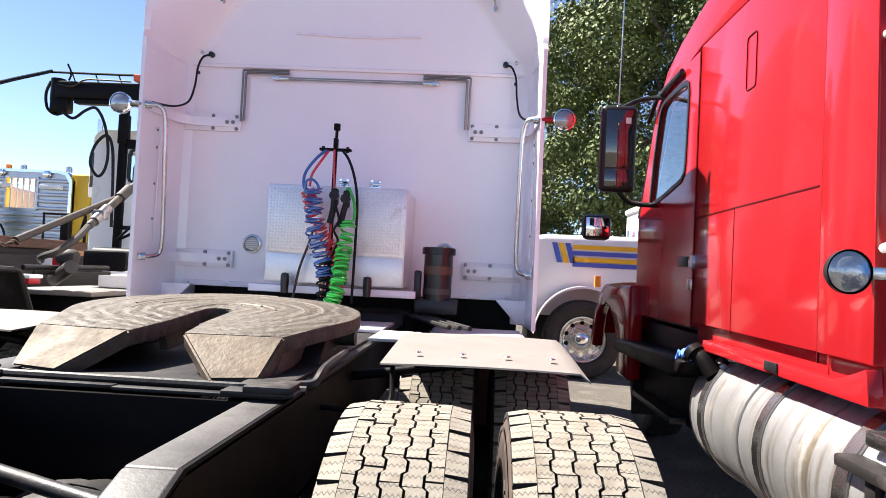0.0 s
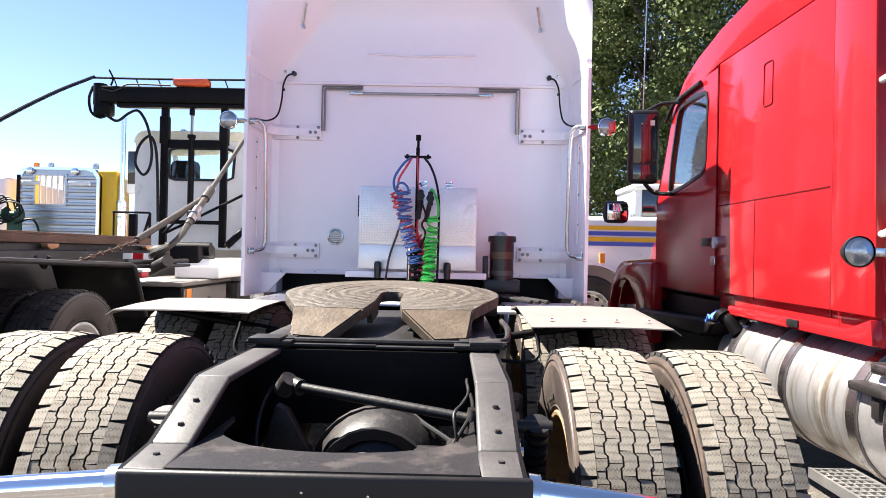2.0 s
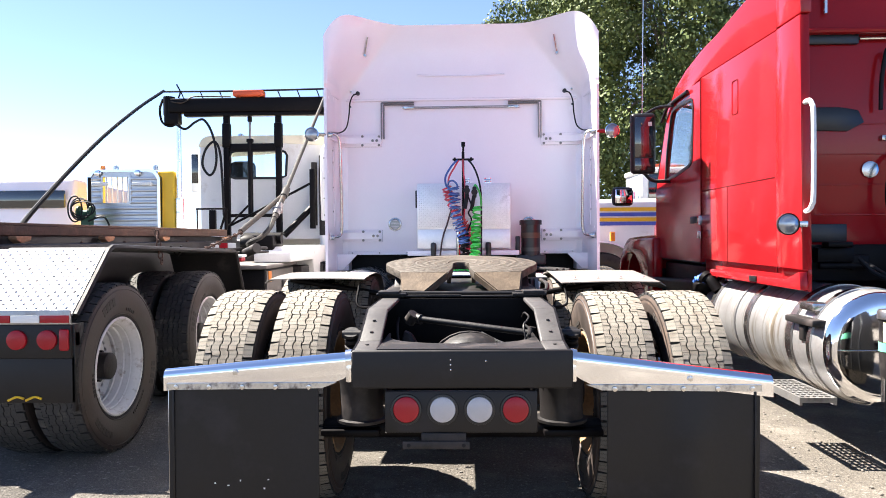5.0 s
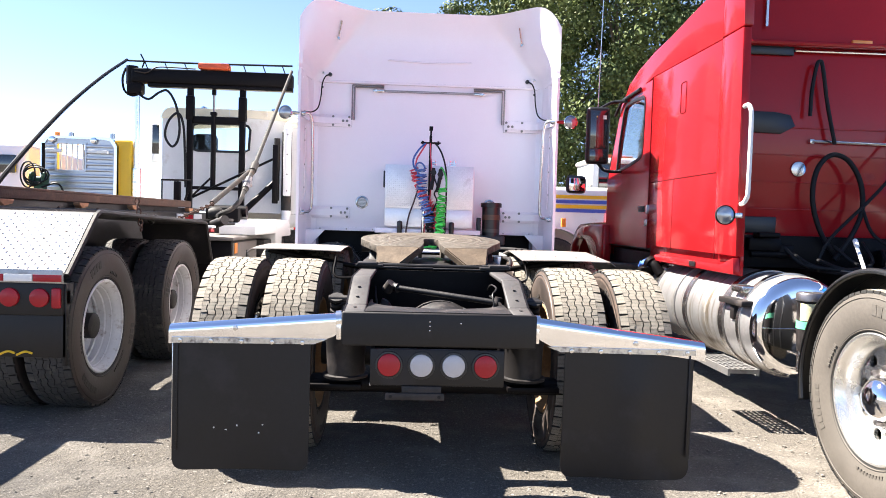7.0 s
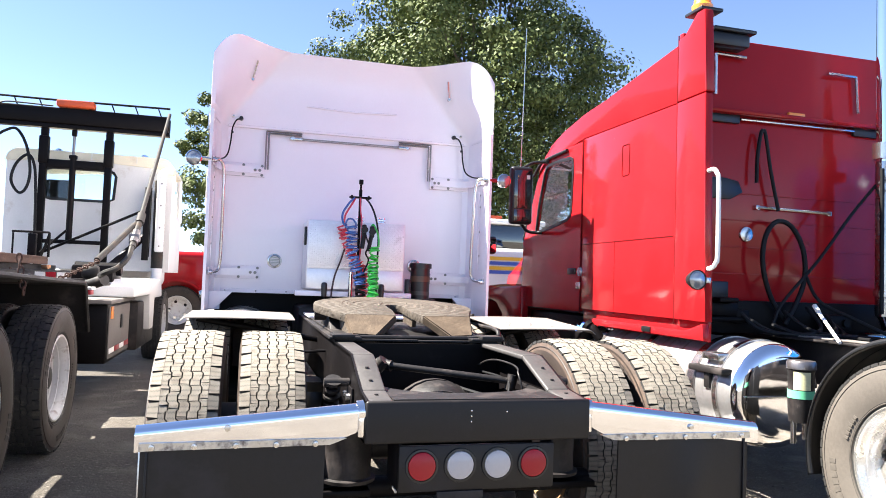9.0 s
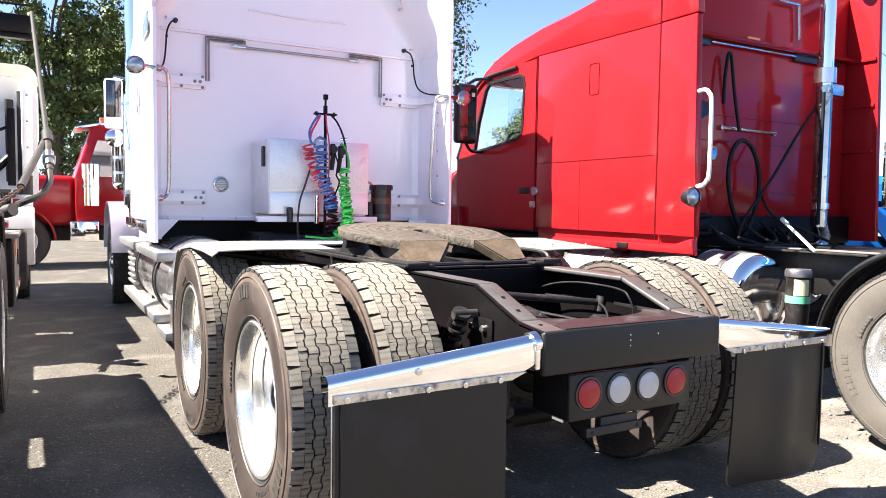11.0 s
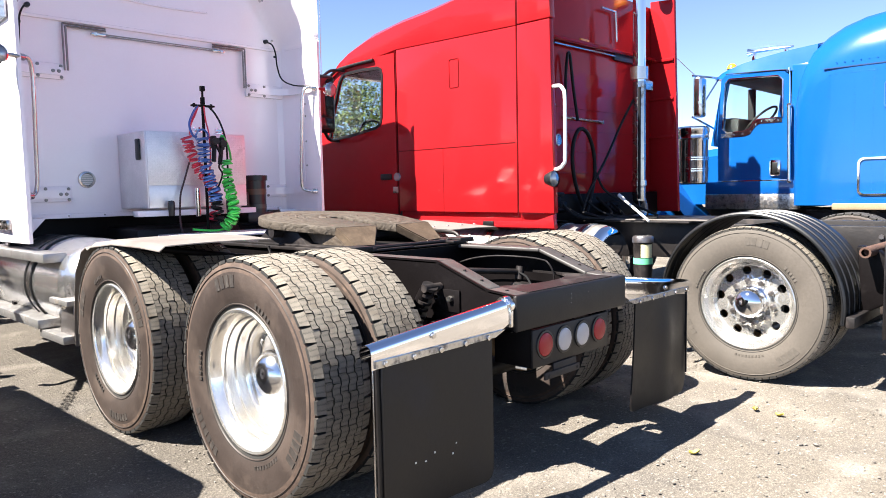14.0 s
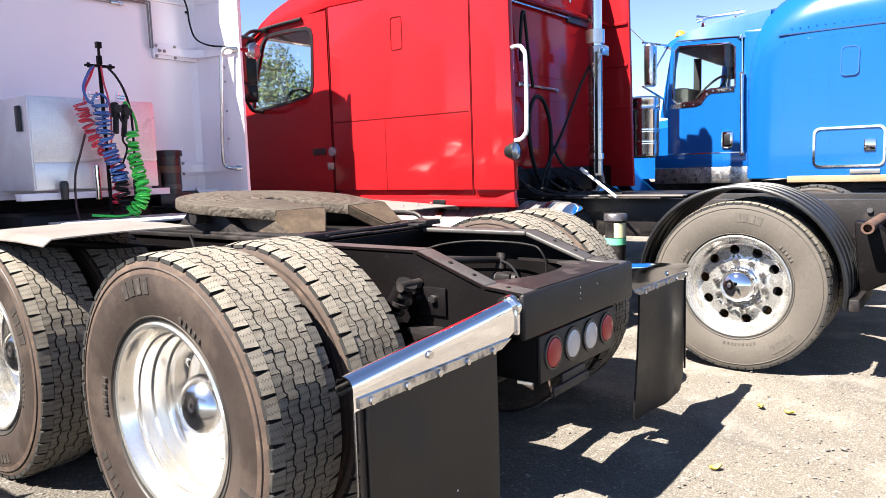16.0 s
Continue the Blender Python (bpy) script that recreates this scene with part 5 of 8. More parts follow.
part("dark_hose", tube([(-0.09, 3.42, 1.50), (-0.125, 3.43, 1.38), (-0.17, 3.43, 1.24), (-0.195, 3.40, 1.05), (-0.20, 3.36, 0.95)], 0.0075, 8), mat("brown_hose", (0.05, 0.02, 0.02), 0.5), truck)
# reservoir can
can = part("reservoir", lathe([(1.08, 0.0), (1.08, 0.085), (1.36, 0.088), (1.37, 0.098), (1.405, 0.098), (1.41, 0.0)], 24, "z", (0.63, 3.66, 0)), CANISTER, truck, "dark plastic fluid reservoir with brown bands")
part("cap_band", lathe([(1.362, 0.099), (1.362, 0.102), (1.40, 0.102), (1.40, 0.099)], 24, "z", (0.63, 3.66, 0)), PLASTIC, can)
part("fluid_band", lathe([(1.24, 0.0882), (1.24, 0.0892), (1.29, 0.0895), (1.29, 0.0885)], 24, "z", (0.63, 3.66, 0)), mat("brown_fluid", (0.10, 0.055, 0.03), 0.4), can)
part("fluid_band", lathe([(1.12, 0.0865), (1.12, 0.0872), (1.155, 0.0875), (1.155, 0.0867)], 24, "z", (0.63, 3.66, 0)), mat("grey_fluid", (0.06, 0.06, 0.05), 0.4), can)
part("holder", joined(span(0.50, 0.76, 3.58, 3.76, 1.0, 1.09, 0.01), span(0.49, 0.53, 3.60, 3.68, 1.09, 1.26, 0.01)), PLASTIC, can)
# dark machinery below the cab
part("gearbox", span(-0.45, 0.45, 3.6, 4.6, 0.55, 1.0, 0.05), BLACK_DUSTY, truck)
part("firewall", span(-1.15, 1.15, 4.2, 4.24, 0.45, 1.088), BLACK, truck)
part("muffler", rod((0.62, 3.3, 0.80), (0.95, 3.3, 0.80), 0.13, 20), STEEL, truck)
part("battery_box", span(0.62, 1.15, 2.95, 3.6, 0.45, 0.93, 0.02), TREADPLATE, truck)
part("vent_bar", joined(*[rod((0.75 + 0.05 * k, 2.75, 0.99), (0.45 + 0.05 * k, 3.6, 0.99), 0.012, 8) for k in range(3)]), BLACK_DUSTY, truck)

# near side: tank, steps, stack, air cleaner
tank = part("fuel_tank", lathe([(2.80, 0.0), (2.81, 0.10), (2.84, 0.20), (2.90, 0.27), (2.97, 0.30), (3.05, 0.31), (5.3, 0.31), (5.35, 0.29), (5.36, 0.0)], 48, "y", (-0.90, 0, 0.66)), TANK_BRIGHT, truck, "polished cylindrical fuel tank with steps")
for y in (3.60, 4.70):
    for dy in (-0.06, 0.06):
        part("strap", lathe([(y + dy - 0.012, 0.312), (y + dy - 0.012, 0.320), (y + dy + 0.012, 0.320), (y + dy + 0.012, 0.312)], 40, "y", (-0.90, 0, 0.66)), PLASTIC, tank)
    part("strap", lathe([(y - 0.045, 0.311), (y - 0.045, 0.316), (y + 0.045, 0.316), (y + 0.045, 0.311)], 40, "y", (-0.90, 0, 0.66)), STEEL, tank)
for z, y1, y2 in ((0.868, 3.09, 5.7), (0.425, 3.28, 5.3)):
    part("step", span(-1.26, -1.12, y1, y2, z - 0.035, z + 0.025, 0.006), BRUSHED, tank, "long aluminium tank step")
    for y in (3.62, 4.72):
        part("step_arm", span(-1.18, -1.0, y - 0.03, y + 0.03, z - 0.05, z - 0.03, 0.004), BLACK_DUSTY, tank)
part("tank_rib", joined(*[span(-1.222, -1.18, 4.85, 5.30, 0.50 + 0.05 * k, 0.525 + 0.05 * k, 0.004) for k in range(6)]), BRUSHED, tank)
steps_w = part("step_unit", prism([(2.86, 0.36), (3.12, 0.36), (3.06, 0.58), (2.86, 0.58)], "x", -1.18, -0.95, 0.008), DARK_STEEL, truck, "dark step unit in front of the drive wheels")
part("tread", span(-1.22, -0.95, 2.84, 3.16, 0.575, 0.61, 0.005), BRUSHED, steps_w)
part("tread", span(-1.24, -0.95, 2.88, 3.32, 0.335, 0.385, 0.005), BRUSHED, steps_w)
part("sleeper_vent", span(-1.262, -1.25, 4.06, 4.11, 1.92, 2.12, 0.006), CHROME, truck)
part("side_window", prism([(3.58, 2.45), (3.84, 2.43), (3.80, 2.54), (3.58, 2.59)], "x", -1.246, -1.236), LAMP_GLASS, truck)
part("sill_trim", span(-1.265, -1.2, 3.80, 5.0, 1.03, 1.10, 0.006), DARK_CHROME, truck)
part("grab_pole", joined(rod((-1.22, 4.86, 1.05), (-1.22, 4.86, 2.5), 0.022, 12), rod((-1.22, 4.86, 2.45), (-1.1, 4.9, 2.45), 0.016, 10)), STEEL, truck, "tall chrome grab pole at the cab corner")
stack_w = part("exhaust_pipe", joined(rod((-1.17, 5.15, 1.0), (-1.17, 5.15, 3.7), 0.07, 20), rod((-1.17, 5.15, 1.2), (-1.17, 5.15, 2.2), 0.095, 20)), CHROME, truck, "tall chrome exhaust stack")
for z in (1.3, 1.7, 2.1):
    part("stack_band", lathe([(z, 0.096), (z, 0.104), (z + 0.03, 0.104), (z + 0.03, 0.096)], 24, "z", (-1.17, 5.15, 0)), STEEL, stack_w)
ac = part("air_cleaner", lathe([(1.36, 0.0), (1.36, 0.09), (1.40, 0.115), (1.44, 0.12), (1.86, 0.12), (1.88, 0.135), (1.94, 0.135), (1.97, 0.09), (1.98, 0.0)], 32, "z", (-1.15, 6.3, 0)), CHROME, truck, "chrome air cleaner canister")
for z in (1.52, 1.68):
    part("band", lathe([(z, 0.121), (z, 0.13), (z + 0.025, 0.13), (z + 0.025, 0.121)], 32, "z", (-1.15, 6.3, 0)), STEEL, ac)
mw = part("mirror", span(-1.37, -1.20, 5.78, 5.85, 1.95, 2.44, 0.03), WHITE, truck, "white door mirror on arms")
part("mirror_glass", span(-1.355, -1.215, 5.774, 5.782, 2.06, 2.42, 0.004), DARK_GLASS, mw)
part("convex_mirror", lathe([(0.05, 0.0), (0.04, 0.07), (0.0, 0.088), (-0.03, 0.06), (-0.04, 0.0)], 24, "y", (-1.28, 5.8, 1.86)), CHROME, mw)
part("mirror_arm", rod((-1.28, 5.83, 2.46), (-1.0, 5.75, 2.42), 0.014, 8), CHROME, mw)
part("mirror_arm", rod((-1.28, 5.83, 1.95), (-1.0, 5.75, 1.92), 0.014, 8), CHROME, mw)
part("front_fender", lathe([(-1.2, 0.62), (-0.75, 0.62), (-0.75, 0.58), (-1.2, 0.58)], 24, "x", (0, 8.0, 0.62), closed=True, sweep=180), WHITE, truck)
for s in (-1, 1):
    wheel(truck, s * 1.03, 8.0, s, "shallow", "dark", turn=8)


# ---- red tractor unit ----
red = thing("red_truck", (3.35, 3.0, 0), "glossy red aerodynamic sleeper tractor truck", "truck")
RX = 2.09


def side_outline(pts, t=0.03, x=RX):
    return prism(pts, "x", x, x + t, 0.006)


part("sleeper_side", side_outline([(1.92, 1.038), (3.40, 1.045), (3.40, 2.62), (1.92, 2.60)]), RED, red, "smooth red sleeper side panel")
part("roof_side", side_outline([(1.92, 2.605), (3.40, 2.625), (4.36, 2.53), (4.15, 2.69), (3.84, 2.78), (3.4, 2.855), (3.0, 2.89), (2.6, 2.945), (1.92, 3.03)]), RED, red)
# sloped roof
roof = [[(x, y, z) for x, y, z in ((RX + 0.02, yy, z1), (RX + 0.12, yy, z2), (RX + 0.5, yy, z2 + 0.015), (4.1, yy, z2 + 0.015), (4.48, yy, z2), (4.58, yy, z1), (4.58, yy, 2.5), (RX + 0.02, yy, 2.5))] for yy, z1, z2 in ((1.95, 3.03, 3.09), (2.3, 2.995, 3.055), (2.6, 2.955, 3.015), (3.0, 2.90, 2.965), (3.4, 2.865, 2.93), (3.84, 2.79, 2.865), (4.15, 2.70, 2.775), (4.32, 2.62, 2.68), (4.45, 2.52, 2.57))]
part("roof", loft(roof), RED, red, "red sloping high roof")
part("rear_corner", prism([(1.535, 1.034), (1.90, 1.038), (1.90, 2.6), (1.57, 2.6)], "x", RX - 0.012, RX + 0.05, 0.01), RED, red, "red rear side fairing panel")
part("fairing_top", prism([(1.56, 2.606), (1.90, 2.606), (1.90, 3.06), (1.82, 3.075), (1.68, 3.19), (1.59, 3.19)], "x", RX - 0.012, RX + 0.06, 0.012), RED, red)
part("back_wall", span(RX + 0.05, 4.50, 1.93, 1.98, 1.0, 3.14, 0.01), RED, red, "red sleeper back wall in shade")
for z in (1.18, 1.38, 1.58, 1.78, 1.98):
    part("wall_rib", span(RX + 0.25, 4.35, 1.918, 1.93, z - 0.004, z + 0.004, 0.001), RED, red)
part("wall_ledge", span(RX + 0.08, 4.5, 1.85, 1.93, 2.56, 2.60, 0.02), RED, red)
part("skirt", prism([(1.52, 0.912), (1.54, 1.026), (1.62, 1.0), (1.74, 0.966), (3.09, 0.974), (3.13, 0.918)], "x", RX - 0.03, RX + 0.02, 0.006), RED, red, "narrow red strip under the side panel")
part("inner_sill", span(RX + 0.035, RX + 0.06, 1.56, 3.40, 0.90, 1.10, 0.004), RED, red)
for a, b, c, d in ((1.935, 3.39, 1.632, 1.638), ):
    part("seam", span(RX - 0.003, RX + 0.004, a, b, c, d), RED_SEAM, red)
part("skirt_latch", span(RX - 0.04, RX - 0.028, 2.16, 2.28, 0.925, 0.965, 0.004), PLASTIC, red)
part("seam", span(RX - 0.002, RX + 0.004, 2.786, 2.789, 1.03, 1.634), RED_SEAM, red)
part("seam", span(RX - 0.003, RX + 0.004, 1.907, 1.913, 1.0, 3.1), RED_SEAM, red)
part("seam", span(RX - 0.003, RX + 0.004, 3.405, 3.412, 1.0, 2.62), RED_SEAM, red)
vt, vi = rounded(2.57, 2.69, 2.17, 2.43, 0.02, 3), rounded(2.5745, 2.6855, 2.1745, 2.4255, 0.018, 3)
part("hatch", ring(vt, vi, "x", RX - 0.004, RX + 0.003), RED_SEAM, red)
# door with window
win_o = [(3.43, 1.7), (3.43, 1.02), (3.9, 1.02), (4.4, 1.02), (4.85, 1.02), (4.85, 1.75), (4.62, 2.15), (4.42, 2.50), (4.37, 2.56), (4.2, 2.57), (3.93, 2.585), (3.68, 2.60), (3.43, 2.60), (3.43, 2.3)]
win_i = [(3.635, 1.99), (3.655, 1.93), (3.72, 1.893), (4.06, 1.848), (4.455, 1.812), (4.495, 1.83), (4.43, 2.10), (4.30, 2.42), (4.25, 2.472), (4.17, 2.49), (3.93, 2.496), (3.68, 2.486), (3.63, 2.465), (3.612, 2.41)]
door = part("door", ring(win_o, win_i, "x", RX, RX + 0.04), RED, red, "red cab door with side window")
part("window_seal", ring(grown(win_i, 0.016), grown(win_i, -0.012), "x", RX - 0.007, RX + 0.01), PLASTIC, door, "black rubber window seal")
part("gutter", tube([(RX - 0.03, 4.52, 2.42), (RX - 0.025, 4.33, 2.535), (RX - 0.02, 4.1, 2.56), (RX - 0.02, 3.72, 2.57)], 0.016, 8), PLASTIC, door)
gl = part("window_glass", prism(win_i, "x", RX + 0.015, RX + 0.02), GLASS, door)
gl.visible_shadow = False
part("door_handle", span(RX - 0.02, RX, 3.50, 3.66, 1.36, 1.42, 0.01), PLASTIC, door)
part("marker", lathe([(0.0, 0.045), (-0.014, 0.04), (-0.018, 0.0)], 20, "x", (RX, 3.42, 1.385)), LAMP_GLASS, door)
part("marker_block", span(RX - 0.015, RX, 3.40, 3.48, 1.225, 1.29, 0.006), STEEL, door)
part("far_door", ring(win_o, win_i, "x", 4.54, 4.58), RED, red)
part("cab_floor", span(RX + 0.04, 4.54, 3.4, 4.85, 1.0, 1.06), INTERIOR, red)
part("dashboard", span(RX + 0.1, 4.5, 4.55, 4.85, 1.3, 1.80, 0.05), INTERIOR, red)
part("headliner", span(RX + 0.1, 4.5, 3.45, 4.3, 2.49, 2.52, 0.005), INTERIOR, red)
part("sleeper_curtain", span(RX + 0.06, 4.54, 3.40, 3.44, 1.0, 2.6), INTERIOR, red)
part("steering_wheel", lathe([(0.0, 0.2), (0.02, 0.215), (0.04, 0.2), (0.02, 0.185)], 24, "y", (2.6, 4.35, 1.85), closed=True), INTERIOR, red)
part("seat", joined(span(2.35, 2.9, 3.7, 4.2, 1.2, 1.45, 0.06), span(2.35, 2.9, 3.55, 3.72, 1.4, 2.05, 0.06)), INTERIOR, red)
part("windscreen_pillar", rod((RX + 0.05, 4.85, 1.75), (RX + 0.06, 4.38, 2.55), 0.06, 8), PLASTIC, red)
part("windscreen_pillar", rod((4.5, 4.85, 1.75), (4.47, 4.35, 2.55), 0.045, 8), RED, red)
hood = [[(cx + w * sx, yy, z) for sx, z in ((-1, 0.9), (-1, zt - 0.14), (-0.86, zt), (0.86, zt), (1, zt - 0.14), (1, 0.9))] for yy, w, zt, cx in ((4.85, 1.20, 1.78, 3.33), (5.5, 1.02, 1.66, 3.33), (6.2, 0.9, 1.5, 3.33), (6.6, 0.8, 1.25, 3.33))]
part("bonnet", loft(hood), RED, red, "rounded red bonnet")


def wing(u, v):
    a = radians(22 + 130 * v)
    x = 2.03 + 0.55 * u
    r = 0.74 + 0.03 * math.sin(u * math.pi)
    return (x, 5.72 + r * math.cos(a), 0.46 + r * math.sin(a))


part("front_wing", sheet(wing, 8, 24, (0.0, 0, 0.03)), RED, red, "dark red front wheel arch")
part("wing_panel", prism([(4.70, 0.52), (5.13, 0.52), (5.16, 0.72), (5.29, 0.90), (5.49, 1.02), (5.72, 1.06), (5.95, 1.03), (6.14, 0.94), (6.27, 0.76), (6.31, 0.62), (6.46, 0.62), (6.42, 0.78), (6.28, 0.98), (6.05, 1.13), (5.75, 1.205), (5.40, 1.225), (4.70, 1.235)], "x", 2.015, 2.12, 0.025, 3), RED, red, "dark red wing panel with a round wheel opening")
steps_r = part("step_unit", prism([(3.36, 0.42), (4.69, 0.42), (4.69, 0.98), (3.36, 0.98)], "x", 2.14, 2.6, 0.02), BLACK, red, "black recessed cab steps under the door")
part("step_bar", prism([(3.08, 0.86), (3.16, 0.78), (3.30, 0.745), (4.9, 0.72), (5.0, 0.76), (4.96, 0.81), (3.4, 0.865)], "x", 1.95, 2.16, 0.025, 3), BLACK, steps_r, "rounded black step bar under the door")
part("tread", span(2.04, 2.2, 3.6, 4.6, 0.43, 0.47, 0.006), PLASTIC, steps_r)
wheel(red, 2.50, 5.72, -1, "rust", "dark", nuts=False)
part("wheel_well", joined(span(2.52, 2.56, 4.86, 6.2, 0.2, 1.25), span(2.10, 2.55, 4.86, 4.90, 0.25, 1.05)), INTERIOR, red)
# mirrors
mir = part("mirror", span(1.66, 1.90, 4.13, 4.23, 1.86, 2.45, 0.035, 3), PLASTIC, red, "tall black door mirror")
part("mirror_glass", span(1.69, 1.87, 4.124, 4.131, 2.02, 2.41, 0.003), DARK_GLASS, mir)
part("mirror_glass", box(1.78, 4.128, 1.95, 0.18, 0.008, 0.12, 0.003), DARK_GLASS, mir)
part("mirror_sticker", span(1.82, 1.855, 4.120, 4.125, 2.32, 2.36), STICKER, mir)
part("mirror_arm", tube([(1.80, 4.2, 2.44), (1.95, 4.25, 2.52), (2.12, 4.2, 2.53)], 0.016, 8), PLASTIC, mir)
part("mirror_arm", tube([(1.80, 4.2, 1.87), (1.9, 4.25, 1.80), (2.1, 4.35, 1.80)], 0.018, 8), PLASTIC, mir)
bmr = part("bonnet_mirror", span(1.74, 1.99, 5.4, 5.5, 1.60, 1.82, 0.05), PLASTIC, red)
part("mirror_glass", span(1.77, 1.96, 5.394, 5.401, 1.63, 1.79, 0.003), MIRROR, bmr)
part("antenna", rod((1.78, 4.2, 2.46), (1.80, 4.2, 3.9), 0.004, 6), STEEL, red)
# grab rail and lamp at the rear edge
part("grab_rail", tube([(2.11, 1.60, 2.055), (2.10, 1.50, 2.06), (2.10, 1.46, 2.03), (2.10, 1.44, 1.95), (2.10, 1.44, 1.50), (2.10, 1.46, 1.43), (2.10, 1.50, 1.40), (2.11, 1.60, 1.39)], 0.015, 10), WHITE_DULL, red, "white painted grab rail")
lampr = part("work_lamp", lathe([(0.07, 0.0), (0.06, 0.04), (0.0, 0.066), (-0.02, 0.066)], 24, "y", (1.955, 1.46, 1.315)), PLASTIC, red, "round black work lamp")
part("lens", lathe([(-0.016, 0.06), (-0.028, 0.04), (-0.03, 0.0)], 24, "y", (1.955, 1.46, 1.315)), LAMP_GLASS, lampr)
part("lamp_bracket", span(1.99, 2.10, 1.50, 1.56, 1.295, 1.335, 0.006), STEEL, red)
# back wall fittings
part("trim_bar", rod((2.62, 1.90, 2.534), (3.66, 1.90, 2.538), 0.012, 8), STEEL, red)
for mx in ((2.22, 2.62), (3.66, 4.3)):
    part("bar_mount", span(mx[0], mx[1], 1.90, 1.93, 2.50, 2.57, 0.01), PLASTIC, red)
part("trim_bar", rod((2.78, 1.90, 1.883), (3.44, 1.90, 1.874), 0.013, 8), STEEL, red)
part("bar_foot", span(2.765, 2.80, 1.895, 1.93, 1.865, 1.90, 0.005), STEEL, red)
part("bar_foot", span(3.42, 3.455, 1.895, 1.93, 1.855, 1.892, 0.005), STEEL, red)
part("corner_rail", joined(rod((2.40, 1.9, 3.007), (2.40, 1.9, 2.70), 0.012, 8), rod((2.40, 1.9, 3.007), (2.66, 1.9, 3.003), 0.012, 8)), STEEL, red)
part("corner_rail", joined(rod((3.68, 1.9, 2.968), (3.70, 1.9, 2.68), 0.012, 8), rod((3.68, 1.9, 2.968), (3.41, 1.9, 2.968), 0.012, 8)), STEEL, red)
part("roof_lamp", joined(span(2.28, 2.62, 1.80, 1.98, 3.04, 3.14, 0.02), span(2.30, 2.66, 1.78, 1.9, 3.14, 3.17, 0.01)), PLASTIC, red, "black roof work lamp")
part("back_vent", lathe([(1.93, 0.06), (1.915, 0.055), (1.91, 0.04), (1.915, 0.0)], 24, "y", (2.70, 0, 1.678)), STEEL, red)
part("recess", prism([(2.22, 1.98), (2.25, 1.94), (2.55, 1.93), (2.66, 1.99), (2.62, 2.07), (2.5, 2.09), (2.22, 2.09)], "y", 1.912, 1.932, 0.006), PLASTIC, red)
part("recess", span(2.2, 2.55, 1.916, 1.932, 1.20, 1.32, 0.006), PLASTIC, red)
part("hung_hose", tube([(2.735, 1.86, 2.06), (2.74, 1.86, 2.25), (2.765, 1.86, 2.42), (2.785, 1.86, 2.455), (2.81, 1.86, 2.42), (2.86, 1.86, 2.15), (2.93, 1.86, 1.86)], 0.014, 8), HOSE_BLACK, red)
part("hung_hose", tube([(2.96, 1.80, 1.02), (2.82, 1.80, 1.22), (2.75, 1.80, 1.45), (2.77, 1.80, 1.66), (2.87, 1.80, 1.775), (3.0, 1.80, 1.74), (3.10, 1.80, 1.58), (3.12, 1.80, 1.38), (3.04, 1.78, 1.2), (2.9, 1.75, 1.02)], 0.018, 10), HOSE_BLACK, red, "black hose looped on the back wall")
part("hung_hose", tube([(3.72, 1.70, 2.14), (3.45, 1.70, 1.86), (3.15, 1.70, 1.5), (2.84, 1.70, 1.18), (2.75, 1.70, 1.0)], 0.012, 8), HOSE_BLACK, red)
part("hung_hose", tube([(3.12, 1.80, 1.4), (3.16, 1.7, 1.2), (3.28, 1.5, 1.08), (3.40, 1.3, 0.97)], 0.012, 8), HOSE_BLACK, red)
# exhaust stack and far fairing
stack = part("exhaust_pipe", joined(rod((3.71, 1.66, 2.25), (3.71, 1.66, 4.1), 0.062, 20)), CHROME, red, "chrome exhaust stack behind the sleeper")
part("lower_pipe", joined(rod((3.71, 1.66, 1.1), (3.71, 1.66, 2.26), 0.064, 20), tube([(3.71, 1.66, 1.15), (3.77, 1.66, 1.0), (3.7, 1.66, 0.93), (3.5, 1.65, 0.92)], 0.062, 14)), DARK_CHROME, stack, "dark chrome lower pipe")
part("side_tube", joined(rod((3.64, 1.62, 1.12), (3.64, 1.62, 2.2), 0.014, 10), rod((3.64, 1.62, 1.9), (3.71, 1.66, 1.9), 0.008, 8), rod((3.64, 1.62, 1.4), (3.71, 1.66, 1.4), 0.008, 8)), HOSE_BLACK, stack)
part("clamp", joined(rod((3.71, 1.66, 2.28), (3.71, 1.66, 2.40), 0.085, 20), span(3.67, 3.89, 1.60, 1.72, 2.18, 2.28, 0.02)), STEEL, stack)
part("clamp", rod((3.71, 1.66, 1.25), (3.71, 1.66, 1.30), 0.075, 20), STEEL, stack)
part("far_fairing", prism([(1.60, 0.97), (1.93, 0.97), (1.93, 3.2), (1.66, 3.18)], "x", 4.44, 4.49, 0.01), RED, red)
for z in (1.75, 2.15, 2.55):
    part("fairing_rib", span(4.42, 4.445, 1.66, 1.93, z, z + 0.03, 0.004), RED, red)
beacon = part("beacon", lathe([(3.24, 0.0), (3.24, 0.07), (3.27, 0.075), (3.29, 0.06), (3.36, 0.055), (3.40, 0.03), (3.405, 0.0)], 20, "z", (2.17, 1.75, 0)), AMBER, red, "amber beacon lamp on the roof corner")
part("beacon_base", span(2.10, 2.28, 1.66, 1.86, 3.215, 3.24, 0.006), PLASTIC, beacon)
part("beacon", lathe([(3.24, 0.0), (3.24, 0.07), (3.27, 0.075), (3.29, 0.06), (3.36, 0.055), (3.40, 0.03), (3.405, 0.0)], 20, "z", (4.36, 1.78, 0)), AMBER, red)
part("marker_lamp", span(3.05, 3.2, 1.90, 1.92, 2.60, 2.63, 0.004), AMBER, red)
